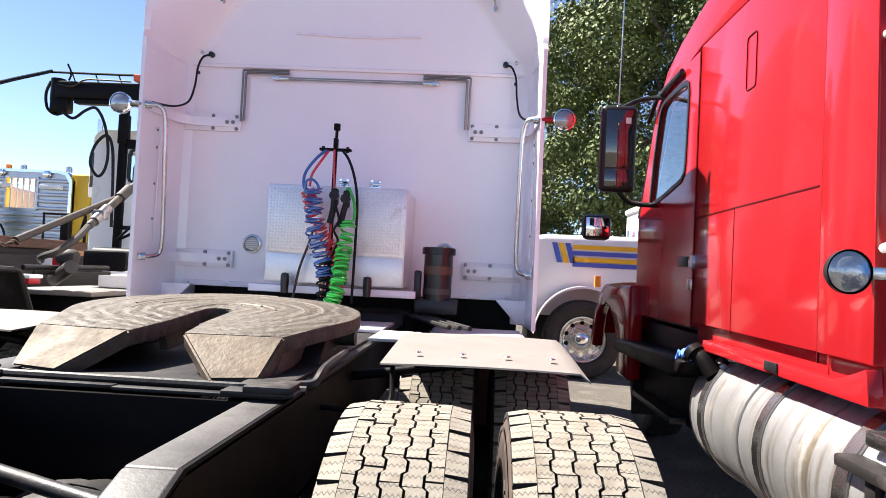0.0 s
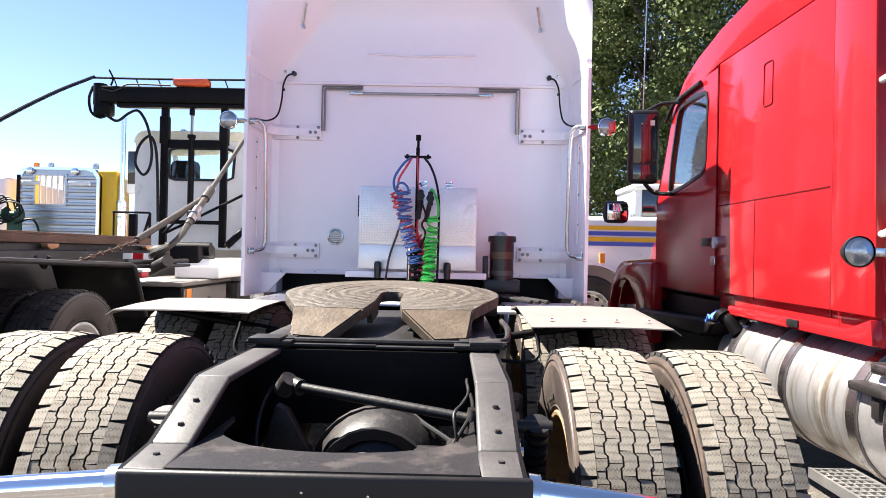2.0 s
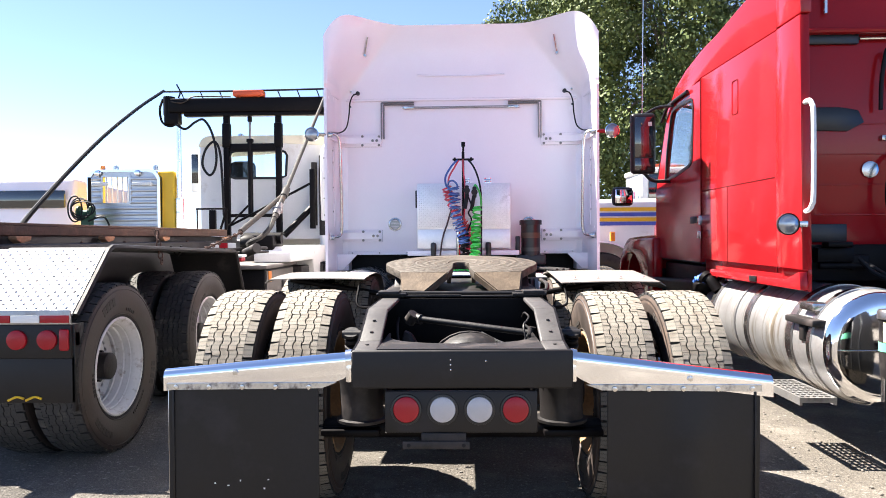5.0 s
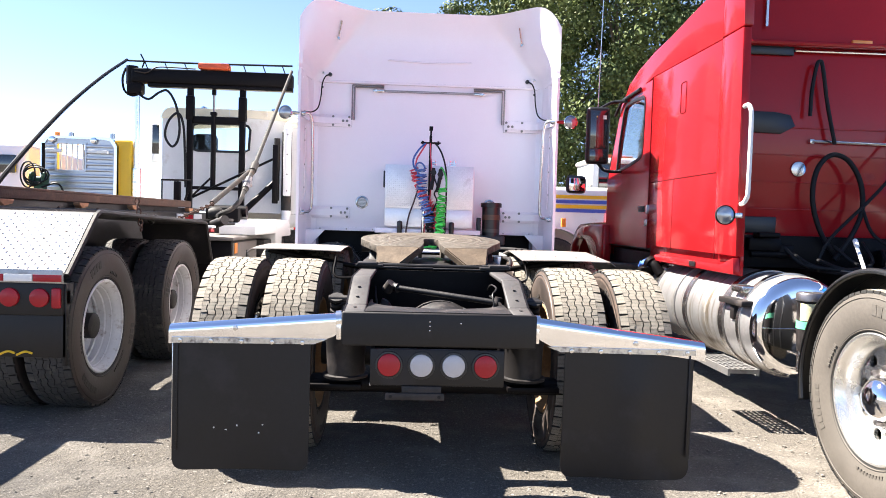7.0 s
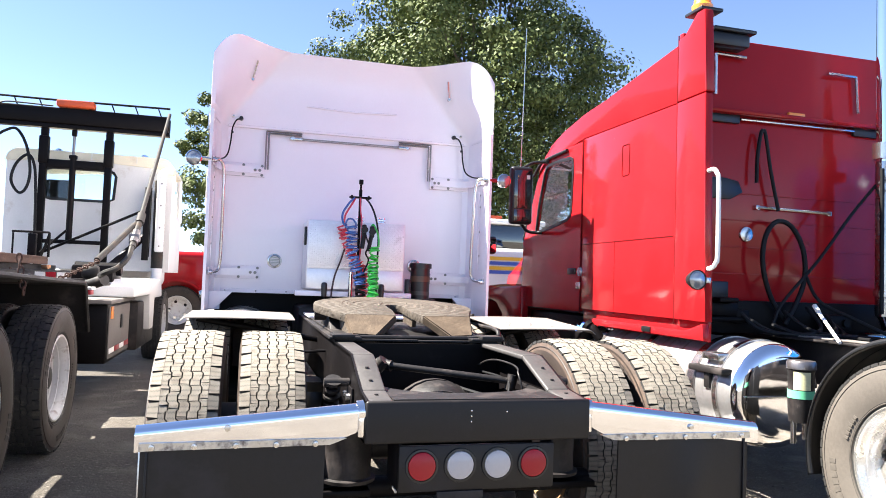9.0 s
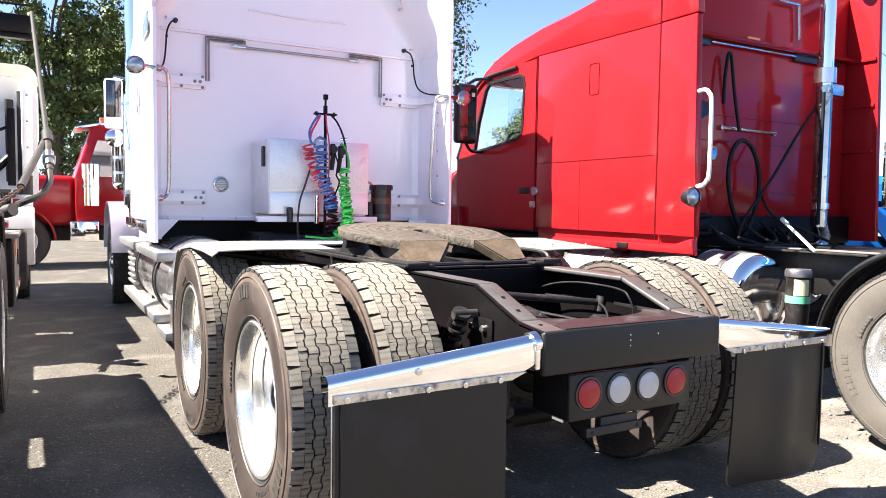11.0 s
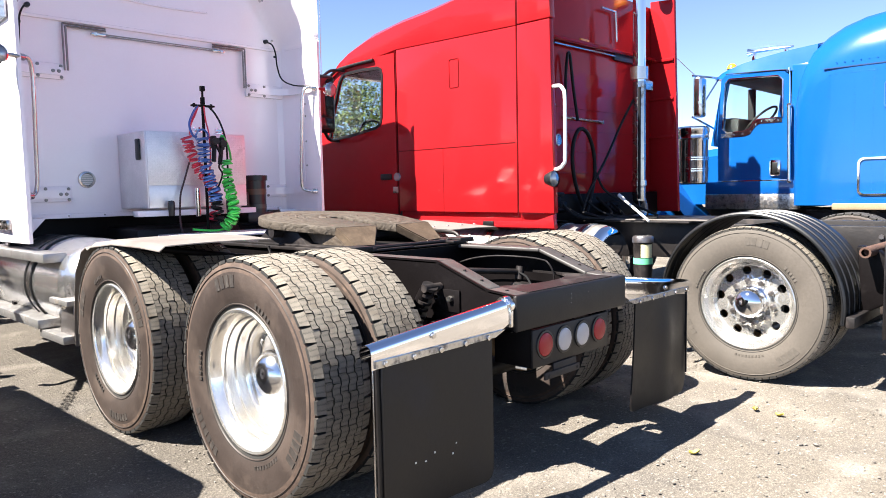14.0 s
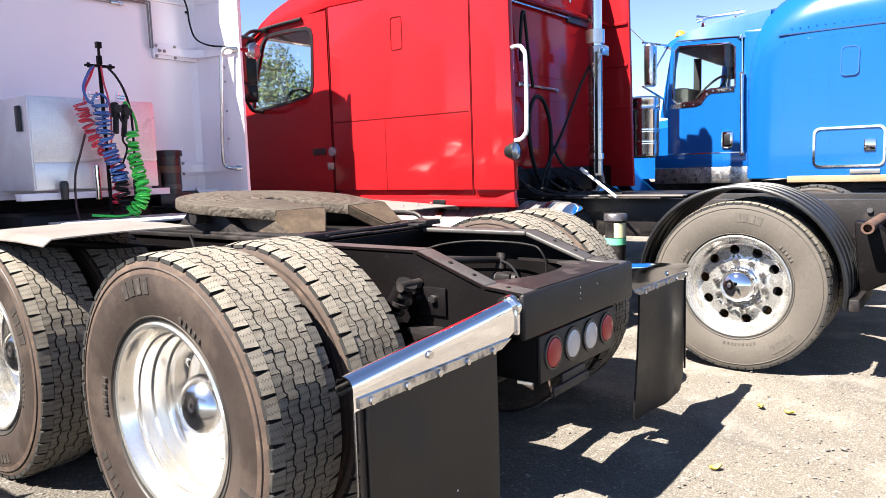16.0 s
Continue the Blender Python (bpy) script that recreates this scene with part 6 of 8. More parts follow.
# tank
rt = part("fuel_tank", lathe([(1.18, 0.0), (1.18, 0.26), (1.21, 0.315), (1.27, 0.335), (3.2, 0.335), (3.25, 0.32), (3.26, 0.0)], 40, "y", (2.37, 0, 0.60)), TANK_SKIN, red, "dented aluminium fuel tank with straps")
part("tank_end", lathe([(1.160, 0.0), (1.163, 0.16), (1.168, 0.25), (1.180, 0.295), (1.205, 0.320), (1.22, 0.326)], 48, "y", (2.37, 0, 0.60)), CHROME, rt, "dark polished tank end with rounded rim")
part("tank_seam", span(2.10, 2.62, 1.156, 1.166, 0.598, 0.604, 0.002), STEEL, rt)
for y, w_ in ((1.36, 0.02), (1.62, 0.035), (2.28, 0.03), (2.5, 0.012), (3.0, 0.035)):
    part("strap", lathe([(y - w_, 0.336), (y - w_, 0.345), (y + w_, 0.345), (y + w_, 0.336)], 40, "y", (2.37, 0, 0.60)), STEEL if w_ > 0.015 else BRUSHED, rt)
    if w_ > 0.025:
        part("strap_liner", lathe([(y - w_ - 0.012, 0.336), (y - w_ - 0.012, 0.340), (y + w_ + 0.012, 0.340), (y + w_ + 0.012, 0.336)], 40, "y", (2.37, 0, 0.60)), DARK_STEEL, rt)
part("step_bracket", span(2.05, 2.35, 1.35, 1.52, 0.80, 0.85, 0.01), STEEL, rt)
part("step_bracket", joined(span(2.0, 2.2, 1.25, 1.60, 0.72, 0.76, 0.01), span(2.02, 2.06, 1.4, 1.46, 0.62, 0.74, 0.01)), BLACK_DUSTY, rt)
part("lower_step", joined(span(1.93, 1.945, 1.25, 1.78, 0.275, 0.32), span(2.125, 2.14, 1.25, 1.78, 0.275, 0.32), *[span(1.945, 2.125, 1.25 + 0.0515 * k, 1.265 + 0.0515 * k, 0.29, 0.318) for k in range(11)], *[span(1.975 + 0.036 * k, 1.985 + 0.036 * k, 1.25, 1.78, 0.30, 0.316) for k in range(4)]), BRUSHED, rt, "open grating step under the tank")
part("filler_cap", lathe([(0.0, 0.05), (0.04, 0.05), (0.045, 0.0)], 20, "z", (2.2, 3.0, 0.88)), STEEL, rt)
part("filler_neck", joined(tube([(2.10, 3.02, 0.80), (2.06, 3.06, 0.87), (2.03, 3.10, 0.90)], 0.045, 12), rod((2.03, 3.09, 0.895), (2.015, 3.115, 0.915), 0.055, 14)), BLACK, rt)


def crumple(u, v):
    w = 0.018 * math.sin(9 * u + 4 * v) + 0.014 * math.sin(13 * v - 5 * u)
    return (1.955 + 0.13 * u + 0.2 * w, 3.10 + 0.12 * v + 0.3 * w, 0.885 + 0.035 * math.sin(math.pi * u) * math.sin(math.pi * v) + w)


part("rag", sheet(crumple, 12, 12, (0, 0, -0.012)), BLUE_PLASTIC, rt, "crumpled blue cloth on the step end")
# chassis
CAN = (2.20, 0.81)
LABEL_PALE = mat("pale_label", (0.62, 0.58, 0.34), 0.5, var=0.15, scale=40)
for x in (2.92, 3.74):
    part("frame_rail", span(x - 0.04, x + 0.04, -1.6, 6.4, 0.64, 0.93, 0.006), BLACK_DUSTY, red)
part("deck", span(2.75, 3.9, 0.7, 1.85, 0.935, 0.95, 0.003), BLACK_DUSTY, red, "checker-plate deck")
part("rail_edge", span(2.80, 2.90, 0.55, 1.60, 0.952, 0.962, 0.003), DUSTY_PLATE, red, "dusty edge of the frame rail")
# One flat black slab in place of the shadowed clutter at the wall's foot.
part("dark_clutter_slab", span(2.22, 4.45, 1.84, 1.915, 0.95, 1.185, 0.01), BLACK, red)
part("valve_block", joined(span(2.28, 2.52, 1.76, 1.838, 1.07, 1.17, 0.02), span(2.32, 2.48, 1.70, 1.80, 1.17, 1.205, 0.012), rod((2.30, 1.78, 1.05), (2.58, 1.78, 1.05), 0.022, 10), span(2.50, 2.62, 1.77, 1.838, 1.02, 1.12, 0.015)), BLACK, red, "black valve block with brackets")
part("connector_box", joined(span(3.25, 3.50, 1.74, 1.838, 0.98, 1.10, 0.02), rod((3.30, 1.72, 1.04), (3.30, 1.76, 1.04), 0.03, 12), rod((3.43, 1.72, 1.04), (3.43, 1.76, 1.04), 0.03, 12)), BLACK, red)
for pts, r_ in (([(2.55, 1.78, 1.10), (2.62, 1.70, 1.00), (2.72, 1.60, 0.965), (2.95, 1.55, 0.97), (3.10, 1.62, 1.02), (3.12, 1.78, 1.15)], 0.014),
                ([(2.60, 1.76, 1.06), (2.70, 1.62, 0.975), (2.90, 1.45, 0.965), (3.12, 1.50, 0.99), (3.22, 1.70, 1.10)], 0.012),
                ([(2.75, 1.70, 1.02), (2.84, 1.52, 0.965), (3.02, 1.40, 0.965), (3.18, 1.38, 0.965)], 0.016),
                ([(2.90, 1.76, 1.12), (2.98, 1.60, 1.0), (3.05, 1.35, 0.965), (3.0, 1.1, 0.965)], 0.012),
                ([(3.30, 1.73, 1.04), (3.28, 1.62, 0.99), (3.18, 1.45, 0.967), (3.2, 1.2, 0.965)], 0.013)):
    part("air_line", tube(pts, r_, 8), HOSE_BLACK, red)
strut = part("stay_rod", joined(rod((2.79, 1.34, 1.157), (2.655, 1.0, 0.955), 0.011, 10), rod((2.80, 1.36, 1.17), (2.775, 1.30, 1.135), 0.016, 10)), WHITE_DULL, red, "thin pale stay rod leaning over the deck")
air = part("filter_can", lathe([(0.52, 0.0), (0.52, 0.064), (0.62, 0.070), (0.80, 0.070), (0.815, 0.076), (0.818, 0.0)], 26, "z", (CAN[0], CAN[1], 0)), BLACK_DUSTY, red, "steel filter canister with pale and green labels")
part("lid", lathe([(0.819, 0.0), (0.819, 0.079), (0.855, 0.079), (0.866, 0.072), (0.868, 0.0)], 26, "z", (CAN[0], CAN[1], 0)), DARK_STEEL, air)
part("label_band", lathe([(0.655, 0.0702), (0.655, 0.072), (0.70, 0.072), (0.70, 0.0702)], 26, "z", (CAN[0], CAN[1], 0)), GREEN_LABEL, air)
part("label", lathe([(0.705, 0.0705), (0.705, 0.0718), (0.805, 0.0718), (0.805, 0.0705)], 10, "z", (CAN[0], CAN[1], 0), sweep=75, start=195), LABEL_PALE, air, "pale yellow printed label")
part("filter_pipes", joined(rod((CAN[0] - 0.05, CAN[1], 0.40), (CAN[0] - 0.05, CAN[1], 0.53), 0.016), rod((CAN[0] + 0.03, CAN[1], 0.42), (CAN[0] + 0.03, CAN[1], 0.53), 0.016)), STEEL, air)
for y in (-0.03,):
    wheel(red, 2.15, y, -1, "shallow", "pale", turn=10, radius=0.515)
    wheel(red, 2.48, y, 1, "rust", "pale", nuts=False, radius=0.515)
    wheel(red, 4.52, y, 1, "shallow", "dark", nuts=False, radius=0.515)
    part("axle", rod((2.2, y, 0.455), (4.5, y, 0.455), 0.07, 14), BLACK_DUSTY, red)


def arch(u, v):
    a = radians(-15 + 204 * v)
    return (2.0 + 0.62 * u, -0.03 + 0.585 * math.cos(a), 0.462 + 0.585 * math.sin(a) + 0.01 * math.sin(u * math.pi))


guard_r = part("wheel_guard", sheet(arch, 10, 36, (0, 0, -0.008)), PLASTIC, red, "black plastic half-round wheel guard")
for u in (0.03, 0.22, 0.41, 0.60, 0.79):
    part("guard_rib", tube([arch(u, k / 24) for k in range(25)], 0.014 if u < 0.1 else 0.009, 8, 2), PLASTIC, guard_r)
part("guard_arm", lathe([(2.15, 0.022), (2.15, 0.034), (2.9, 0.034), (2.9, 0.0), (2.2, 0.0), (2.2, 0.022)], 16, "x", (0, -0.69, 0.81)), RUST, guard_r, "steel pipe carrying the wheel guard")
part("guard_foot", span(2.0, 2.62, -0.68, -0.63, 0.36, 0.43, 0.006), BLACK_DUSTY, guard_r)
part("guard_bracket", prism([(-0.64, 0.40), (-0.60, 0.84), (-0.72, 0.82), (-0.86, 0.66), (-0.92, 0.56)], "x", 2.32, 2.42, 0.02), BLACK, guard_r)
for ry in (-0.62, -0.78, -0.94, -1.1):
    part("frame_bolt", joined(rod((2.862, ry, 0.86), (2.88, ry, 0.86), 0.018, 6), rod((2.862, ry, 0.74), (2.88, ry, 0.74), 0.018, 6)), DARK_STEEL, red)
part("frame_plate", span(2.82, 2.88, -1.5, -1.0, 0.66, 0.80, 0.01), WHITE_DULL, red, "dusty white plate on the frame")
part("mud_flap", span(2.16, 2.84, -0.80, -0.79, 0.28, 0.86, 0.004), RUBBER, red, "black mudflap behind the rear wheel")
# Hidden plate between the rails, added only to shadow the ground behind the wheel.
part("shadow_plate", span(2.88, 3.78, -1.6, 0.9, 0.66, 0.70, 0.004), BLACK_DUSTY, red)
part("tail_bracket", prism([(-1.45, 0.35), (-0.95, 0.35), (-0.85, 0.62), (-1.5, 0.62)], "x", 2.75, 2.9, 0.015), BLACK_DUSTY, red)


# ---- blue tractor unit ----
blue = thing("blue_truck", (6.8, 1.0, 0), "bright blue long-nosed sleeper tractor truck", "truck")
BX = 5.68
# door with a stepped sill line and rounded window corners
do = [(0.81, 1.285), (1.14, 1.285), (1.19, 1.285), (1.25, 1.285), (1.31, 1.285), (1.60, 1.285), (1.61, 1.75), (1.575, 2.47), (1.53, 2.515), (0.88, 2.49), (0.82, 2.44)]
di = [(0.885, 1.985), (1.14, 1.985), (1.195, 1.965), (1.245, 1.885), (1.30, 1.862), (1.50, 1.852), (1.545, 1.89), (1.522, 2.42), (1.48, 2.462), (0.94, 2.438), (0.89, 2.395)]


bdoor = part("door", ring(do, di, "x", BX, BX + 0.05), BLUE, blue, "blue cab door with chrome trim")
part("window_trim", ring(grown(di, 0.014), di, "x", BX - 0.008, BX + 0.01), CHROME, bdoor)
low = [(0.885, 1.985), (1.14, 1.985), (1.195, 1.965), (1.245, 1.885), (1.30, 1.862), (1.50, 1.852), (1.57, 1.855)]
# The band's darkened chrome stands in for the dark things it mirrors.
part("sill_band", prism([(y, z - 0.014) for y, z in low] + [(1.575, 1.79), (1.30, 1.795), (1.235, 1.815), (1.175, 1.90), (1.13, 1.925), (0.885, 1.925)], "x", BX - 0.005, BX + 0.01), DARK_CHROME, bdoor, "bright metal band under the window with screws")
for y, z in ((0.93, 1.95), (1.02, 1.95), (1.11, 1.95), (1.18, 1.915), (1.235, 1.845), (1.32, 1.822), (1.42, 1.82), (1.52, 1.82)):
    part("trim_screw", lathe([(0, 0.013), (-0.008, 0.011), (-0.011, 0)], 8, "x", (BX - 0.004, y, z)), CHROME, bdoor)
part("door_edge_trim", joined(span(BX - 0.006, BX + 0.02, 0.80, 1.61, 1.272, 1.287, 0.003), tube([(BX - 0.002, 0.803, 1.28), (BX - 0.002, 0.812, 2.42), (BX - 0.002, 0.84, 2.475), (BX - 0.002, 0.90, 2.502), (BX - 0.002, 1.52, 2.527)], 0.008, 6)), CHROME, bdoor)
g = part("window_glass", prism(di, "x", BX + 0.02, BX + 0.025), GLASS, bdoor)
g.visible_shadow = False
bh = part("door_handle", span(BX - 0.02, BX, 0.892, 1.006, 1.33, 1.507, 0.02), CHROME, bdoor)
part("handle_hole", span(BX - 0.024, BX - 0.018, 0.918, 0.98, 1.36, 1.48, 0.003), PLASTIC, bh)
part("grab_rail", joined(rod((BX - 0.05, 0.785, 1.27), (BX - 0.05, 0.80, 2.10), 0.020, 12), rod((BX - 0.05, 0.785, 1.27), (BX, 0.785, 1.27), 0.026, 10), rod((BX - 0.05, 0.80, 2.10), (BX, 0.80, 2.10), 0.026, 10)), SATIN_CHROME, blue)
part("sill", span(BX - 0.01, BX + 0.05, 0.70, 1.75, 1.128, 1.272, 0.004), BLUE, blue)
part("kick_plate", span(BX - 0.015, BX + 0.05, 0.70, 1.75, 0.95, 1.126, 0.004), SPECKLED, blue, "polished kick plate")
part("cab_pillar", span(BX, BX + 0.3, 0.55, 0.80, 1.0, 2.55, 0.03), BLUE, blue)
part("windscreen_pillar", rod((BX + 0.03, 1.66, 1.7), (BX + 0.1, 1.55, 2.5), 0.045, 8), BLUE, blue)
part("windscreen_pillar", rod((7.8, 1.66, 1.7), (7.75, 1.55, 2.5), 0.045, 8), BLUE, blue)
part("far_door", ring(do, di, "x", 7.85, 7.9), BLUE, blue)
part("cab_floor", span(BX + 0.05, 7.85, 0.8, 1.7, 0.95, 1.0), INTERIOR, blue)
part("dashboard", span(BX + 0.1, 7.8, 1.40, 1.66, 1.1, 2.03, 0.06), INTERIOR, blue)
part("headliner", span(BX + 0.08, 7.82, 0.8, 1.55, 2.44, 2.48, 0.005), INTERIOR, blue)
part("cab_back_lining", span(BX + 0.06, 7.84, 0.76, 0.80, 1.0, 2.5), INTERIOR, blue)
part("door_lining", span(7.80, 7.84, 0.8, 1.62, 1.0, 1.98), INTERIOR, blue)
part("door_header", span(7.80, 7.84, 0.8, 1.62, 2.28, 2.5, 0.01), INTERIOR, blue)
part("far_door_pillar", span(7.78, 7.84, 1.16, 1.26, 1.9, 2.5, 0.01), INTERIOR, blue)
part("steering_wheel", joined(tube([(6.15 + 0.22 * math.cos(0.4189 * k), 1.28 + 0.16 * math.sin(0.4189 * k), 2.0 - 0.15 * math.sin(0.4189 * k)) for k in range(16)], 0.014, 8), rod((6.15, 1.28, 2.0), (6.15, 1.45, 1.8), 0.03, 8)), INTERIOR, blue)
part("centre_post", span(6.72, 6.80, 1.58, 1.66, 1.8, 2.46, 0.01), INTERIOR, blue)
part("seat", joined(span(6.0, 6.5, 0.8, 1.2, 1.1, 1.35, 0.05), span(6.0, 6.5, 0.75, 0.9, 1.3, 2.0, 0.05)), INTERIOR, blue)
rf = [[(x, yy, z) for x, z in ((BX + 0.0, 2.48), (BX + 0.06, zt - 0.06), (BX + 0.35, zt), (7.5, zt), (7.84, zt - 0.06), (7.9, 2.48))] for yy, zt in ((0.55, 2.80), (0.9, 2.77), (1.15, 2.735), (1.34, 2.70), (1.50, 2.655), (1.60, 2.61), (1.66, 2.56))]
part("cab_roof", loft(rf), BLUE, blue)
part("horn", joined(lathe([(0, 0.012), (0.40, 0.018), (0.46, 0.03), (0.50, 0.045), (0.505, 0.03), (0.505, 0.0)], 16, "y", (5.95, 0.87, 2.79)), span(5.93, 5.97, 0.92, 0.96, 2.72, 2.79, 0.004), span(5.93, 5.97, 1.28, 1.32, 2.68, 2.79, 0.004)), CHROME, blue, "chrome roof horn")
part("marker_lamp", lathe([(0.0, 0.06), (0.03, 0.055), (0.06, 0.03), (0.068, 0.0)], 14, "z", (5.95, 1.56, 2.625)), AMBER, blue)
# sleeper with rounded shoulders
sl = []
for yy, inset, drop in ((0.72, 0.09, 0.62), (0.70, 0.045, 0.52), (0.66, 0.015, 0.42), (0.58, 0.0, 0.30), (0.46, 0.0, 0.20), (0.30, 0.0, 0.11), (0.10, 0.0, 0.045), (-0.15, 0.0, 0.01), (-0.5, 0.0, 0.0), (-1.25, 0.0, 0.0), (-1.32, 0.05, 0.05)):
    x0, x1, zt = 5.50 + inset, 8.0 - inset, 3.02 - drop
    low = min(0.55, zt - 1.9)
    arc = []
    for k in range(7):
        a = radians(180 - 90 * k / 6)
        arc.append((x0 + 0.42 + 0.42 * math.cos(a), yy, zt - low + low * math.sin(a)))
    for k in range(7):
        a = radians(90 - 90 * k / 6)
        arc.append((x1 - 0.42 + 0.42 * math.cos(a), yy, zt - low + low * math.sin(a)))
    sl.append([(x0, yy, 1.0)] + arc + [(x1, yy, 1.0)])
part("sleeper", loft(sl), BLUE, blue, "tall blue sleeper with rounded roof and rivets")
part("sleeper_seam", span(5.494, 5.505, -1.25, 0.42, 2.42, 2.43), mat("blue_seam", (0.004, 0.03, 0.12), 0.5), blue)
hatch_o, hatch_i = rounded(-0.54, 0.08, 1.10, 1.49, 0.06), rounded(-0.52, 0.06, 1.12, 1.47, 0.05)
bhatch = part("hatch_trim", ring(hatch_o, hatch_i, "x", 5.488, 5.503), CHROME, blue, "chrome-edged sleeper hatch")
part("hatch_latch", span(5.482, 5.5, -0.46, -0.36, 1.25, 1.36, 0.008), CHROME, bhatch)
part("sleeper_window", prism(rounded(-0.29, -0.15, 1.98, 2.24, 0.04), "x", 5.49, 5.503), BLUE, blue)
part("window_rim", ring(rounded(-0.30, -0.14, 1.97, 2.25, 0.045), rounded(-0.29, -0.15, 1.98, 2.24, 0.04), "x", 5.486, 5.503), mat("blue_rim", (0.01, 0.08, 0.32), 0.4), blue)
tagged(part("rivets", joined(*[lathe([(0, 0.007), (-0.003, 0.005), (-0.004, 0)], 6, "x", (5.5, y, 1.08 + 0.075 * k)) for y in (0.36, 0.12, -0.05) for k in range(18)]), BLUE, blue), kind="stuff")
tagged(part("rivets_row", joined(*[lathe([(0, 0.007), (-0.003, 0.005), (-0.004, 0)], 6, "x", (5.5, 0.3 - 0.075 * k, z)) for z in (1.06, 2.36, 2.48) for k in range(20)]), BLUE, blue), kind="stuff")
part("number_plate", span(5.485, 5.5, -0.5, -0.25, 1.035, 1.075, 0.003), BRUSHED, blue)
bn = [[(cx + w * sx, yy, z) for sx, z in ((-1, 1.0), (-1, zt - 0.1), (-0.85, zt), (0.85, zt), (1, zt - 0.1), (1, 1.0))] for yy, w, zt, cx in ((1.70, 0.85, 1.70, 6.8), (2.6, 0.72, 1.62, 6.8), (3.7, 0.62, 1.5, 6.8))]
part("bonnet", loft(bn), BLUE, blue, "long blue bonnet")


def bwing(u, v):
    a = radians(5 + 170 * v)
    return (5.50 + 0.7 * u, 2.95 - 0.66 * math.cos(a), 0.48 + 0.68 * math.sin(a))


part("front_wing", sheet(bwing, 8, 20, (0.0, 0, 0.02)), BLUE, blue)
part("wing_rear", sheet(lambda u, v: (5.5 + 0.7 * u, 2.28 - 0.45 * v ** 1.5, 0.6 + 0.75 * math.cos(v * 1.2) * (1 - 0.35 * v)), 6, 12, (0, 0, -0.02)), BLUE, blue)
wheel(blue, 5.68, 2.95, -1, "shallow", "dark")
bc = part("air_cleaner", lathe([(1.25, 0.0), (1.25, 0.14), (1.27, 0.168), (1.30, 0.174), (1.765, 0.174), (1.785, 0.186), (1.80, 0.180), (1.84, 0.180), (1.85, 0.186), (1.90, 0.186), (1.92, 0.17), (1.935, 0.0)], 36, "z", (5.34, 1.765, 0)), SATIN_CHROME, blue, "chrome air cleaner canister")
for z in (1.40, 1.425, 1.53, 1.555):
    part("band", lathe([(z, 0.174), (z, 0.182), (z + 0.012, 0.182), (z + 0.012, 0.174)], 36, "z", (5.34, 1.765, 0)), SATIN_CHROME, bc)
# Thin dark upright rods imitate the streaky reflections down the chrome body.
for k in range(8):
    a = radians(110 + 22 * k)
    part("strap", rod((5.34 + 0.177 * math.cos(a), 1.765 + 0.177 * math.sin(a), 1.28), (5.34 + 0.177 * math.cos(a), 1.765 + 0.177 * math.sin(a), 1.76), 0.005, 6), DARK_STEEL, bc)
part("bracket", span(5.3, 5.62, 1.95, 2.0, 1.28, 1.34, 0.01), BLACK_DUSTY, bc)
bm_ = part("mirror", span(5.24, 5.40, 1.62, 1.73, 2.02, 2.49, 0.04, 4), SATIN_CHROME, blue, "chrome west-coast mirror")
part("mirror_arm", joined(rod((5.27, 1.74, 2.50), (5.75, 1.60, 2.50), 0.012, 8), rod((5.27, 1.74, 2.03), (5.75, 1.66, 1.9), 0.012, 8), rod((5.36, 1.75, 2.03), (5.72, 1.62, 2.5), 0.010, 8)), CHROME, bm_)
part("antenna", rod((5.4, 1.75, 2.5), (5.25, 2.3, 3.1), 0.004, 6), STEEL, blue)
part("convex_mirror", lathe([(0, 0.06), (-0.02, 0.05), (-0.025, 0)], 16, "y", (5.2, 2.0, 1.32)), PLASTIC, blue)
for x in (6.4, 7.2):
    part("frame_rail", span(x - 0.04, x + 0.04, -5.5, 3.6, 0.64, 0.93, 0.006), BLACK_DUSTY, blue)
part("frame_side", span(5.62, 5.66, -2.6, 0.55, 0.78, 0.93, 0.004), BLACK_DUSTY, blue)
part("deck", span(5.62, 8.0, -2.6, 0.6, 0.93, 0.955, 0.004), BLACK_DUSTY, blue)
TIMBER = mat("weathered_board", (0.27, 0.19, 0.115), 0.85, var=0.3, scale=5, bump=0.3)
board = lone("timber_board", span(5.45, 5.80, -1.4, 0.30, 0.956, 1.02, 0.006), TIMBER, "weathered wooden board lying on the blue truck's deck", "board")
board2 = lone("timber_board", span(5.86, 6.20, -1.1, 0.22, 0.956, 1.03, 0.006), TIMBER, "weathered wooden board lying on the blue truck's deck", "board")
for b_ in (board, board2):
    tagged(b_, group="boards on the blue truck's deck")
part("rail_clutter", joined(rod((5.6, -1.2, 0.86), (5.6, -0.4, 0.86), 0.03), span(5.6, 5.9, -1.0, -0.8, 0.70, 0.80, 0.01), span(5.58, 5.62, -0.7, -0.3, 0.55, 0.80, 0.01)), BLACK_DUSTY, blue)
part("white_box", span(5.6, 6.2, -2.3, -1.0, 0.45, 0.75, 0.02), WHITE_DULL, blue)
part("tank", lathe([(-0.9, 0.0), (-0.9, 0.28), (0.5, 0.28), (0.5, 0.0)], 32, "y", (5.85, 0, 0.62)), BRUSHED, blue)


for ob in (blue, board, board2):
    ob.location += Vector((0.02, 0.10, 0))


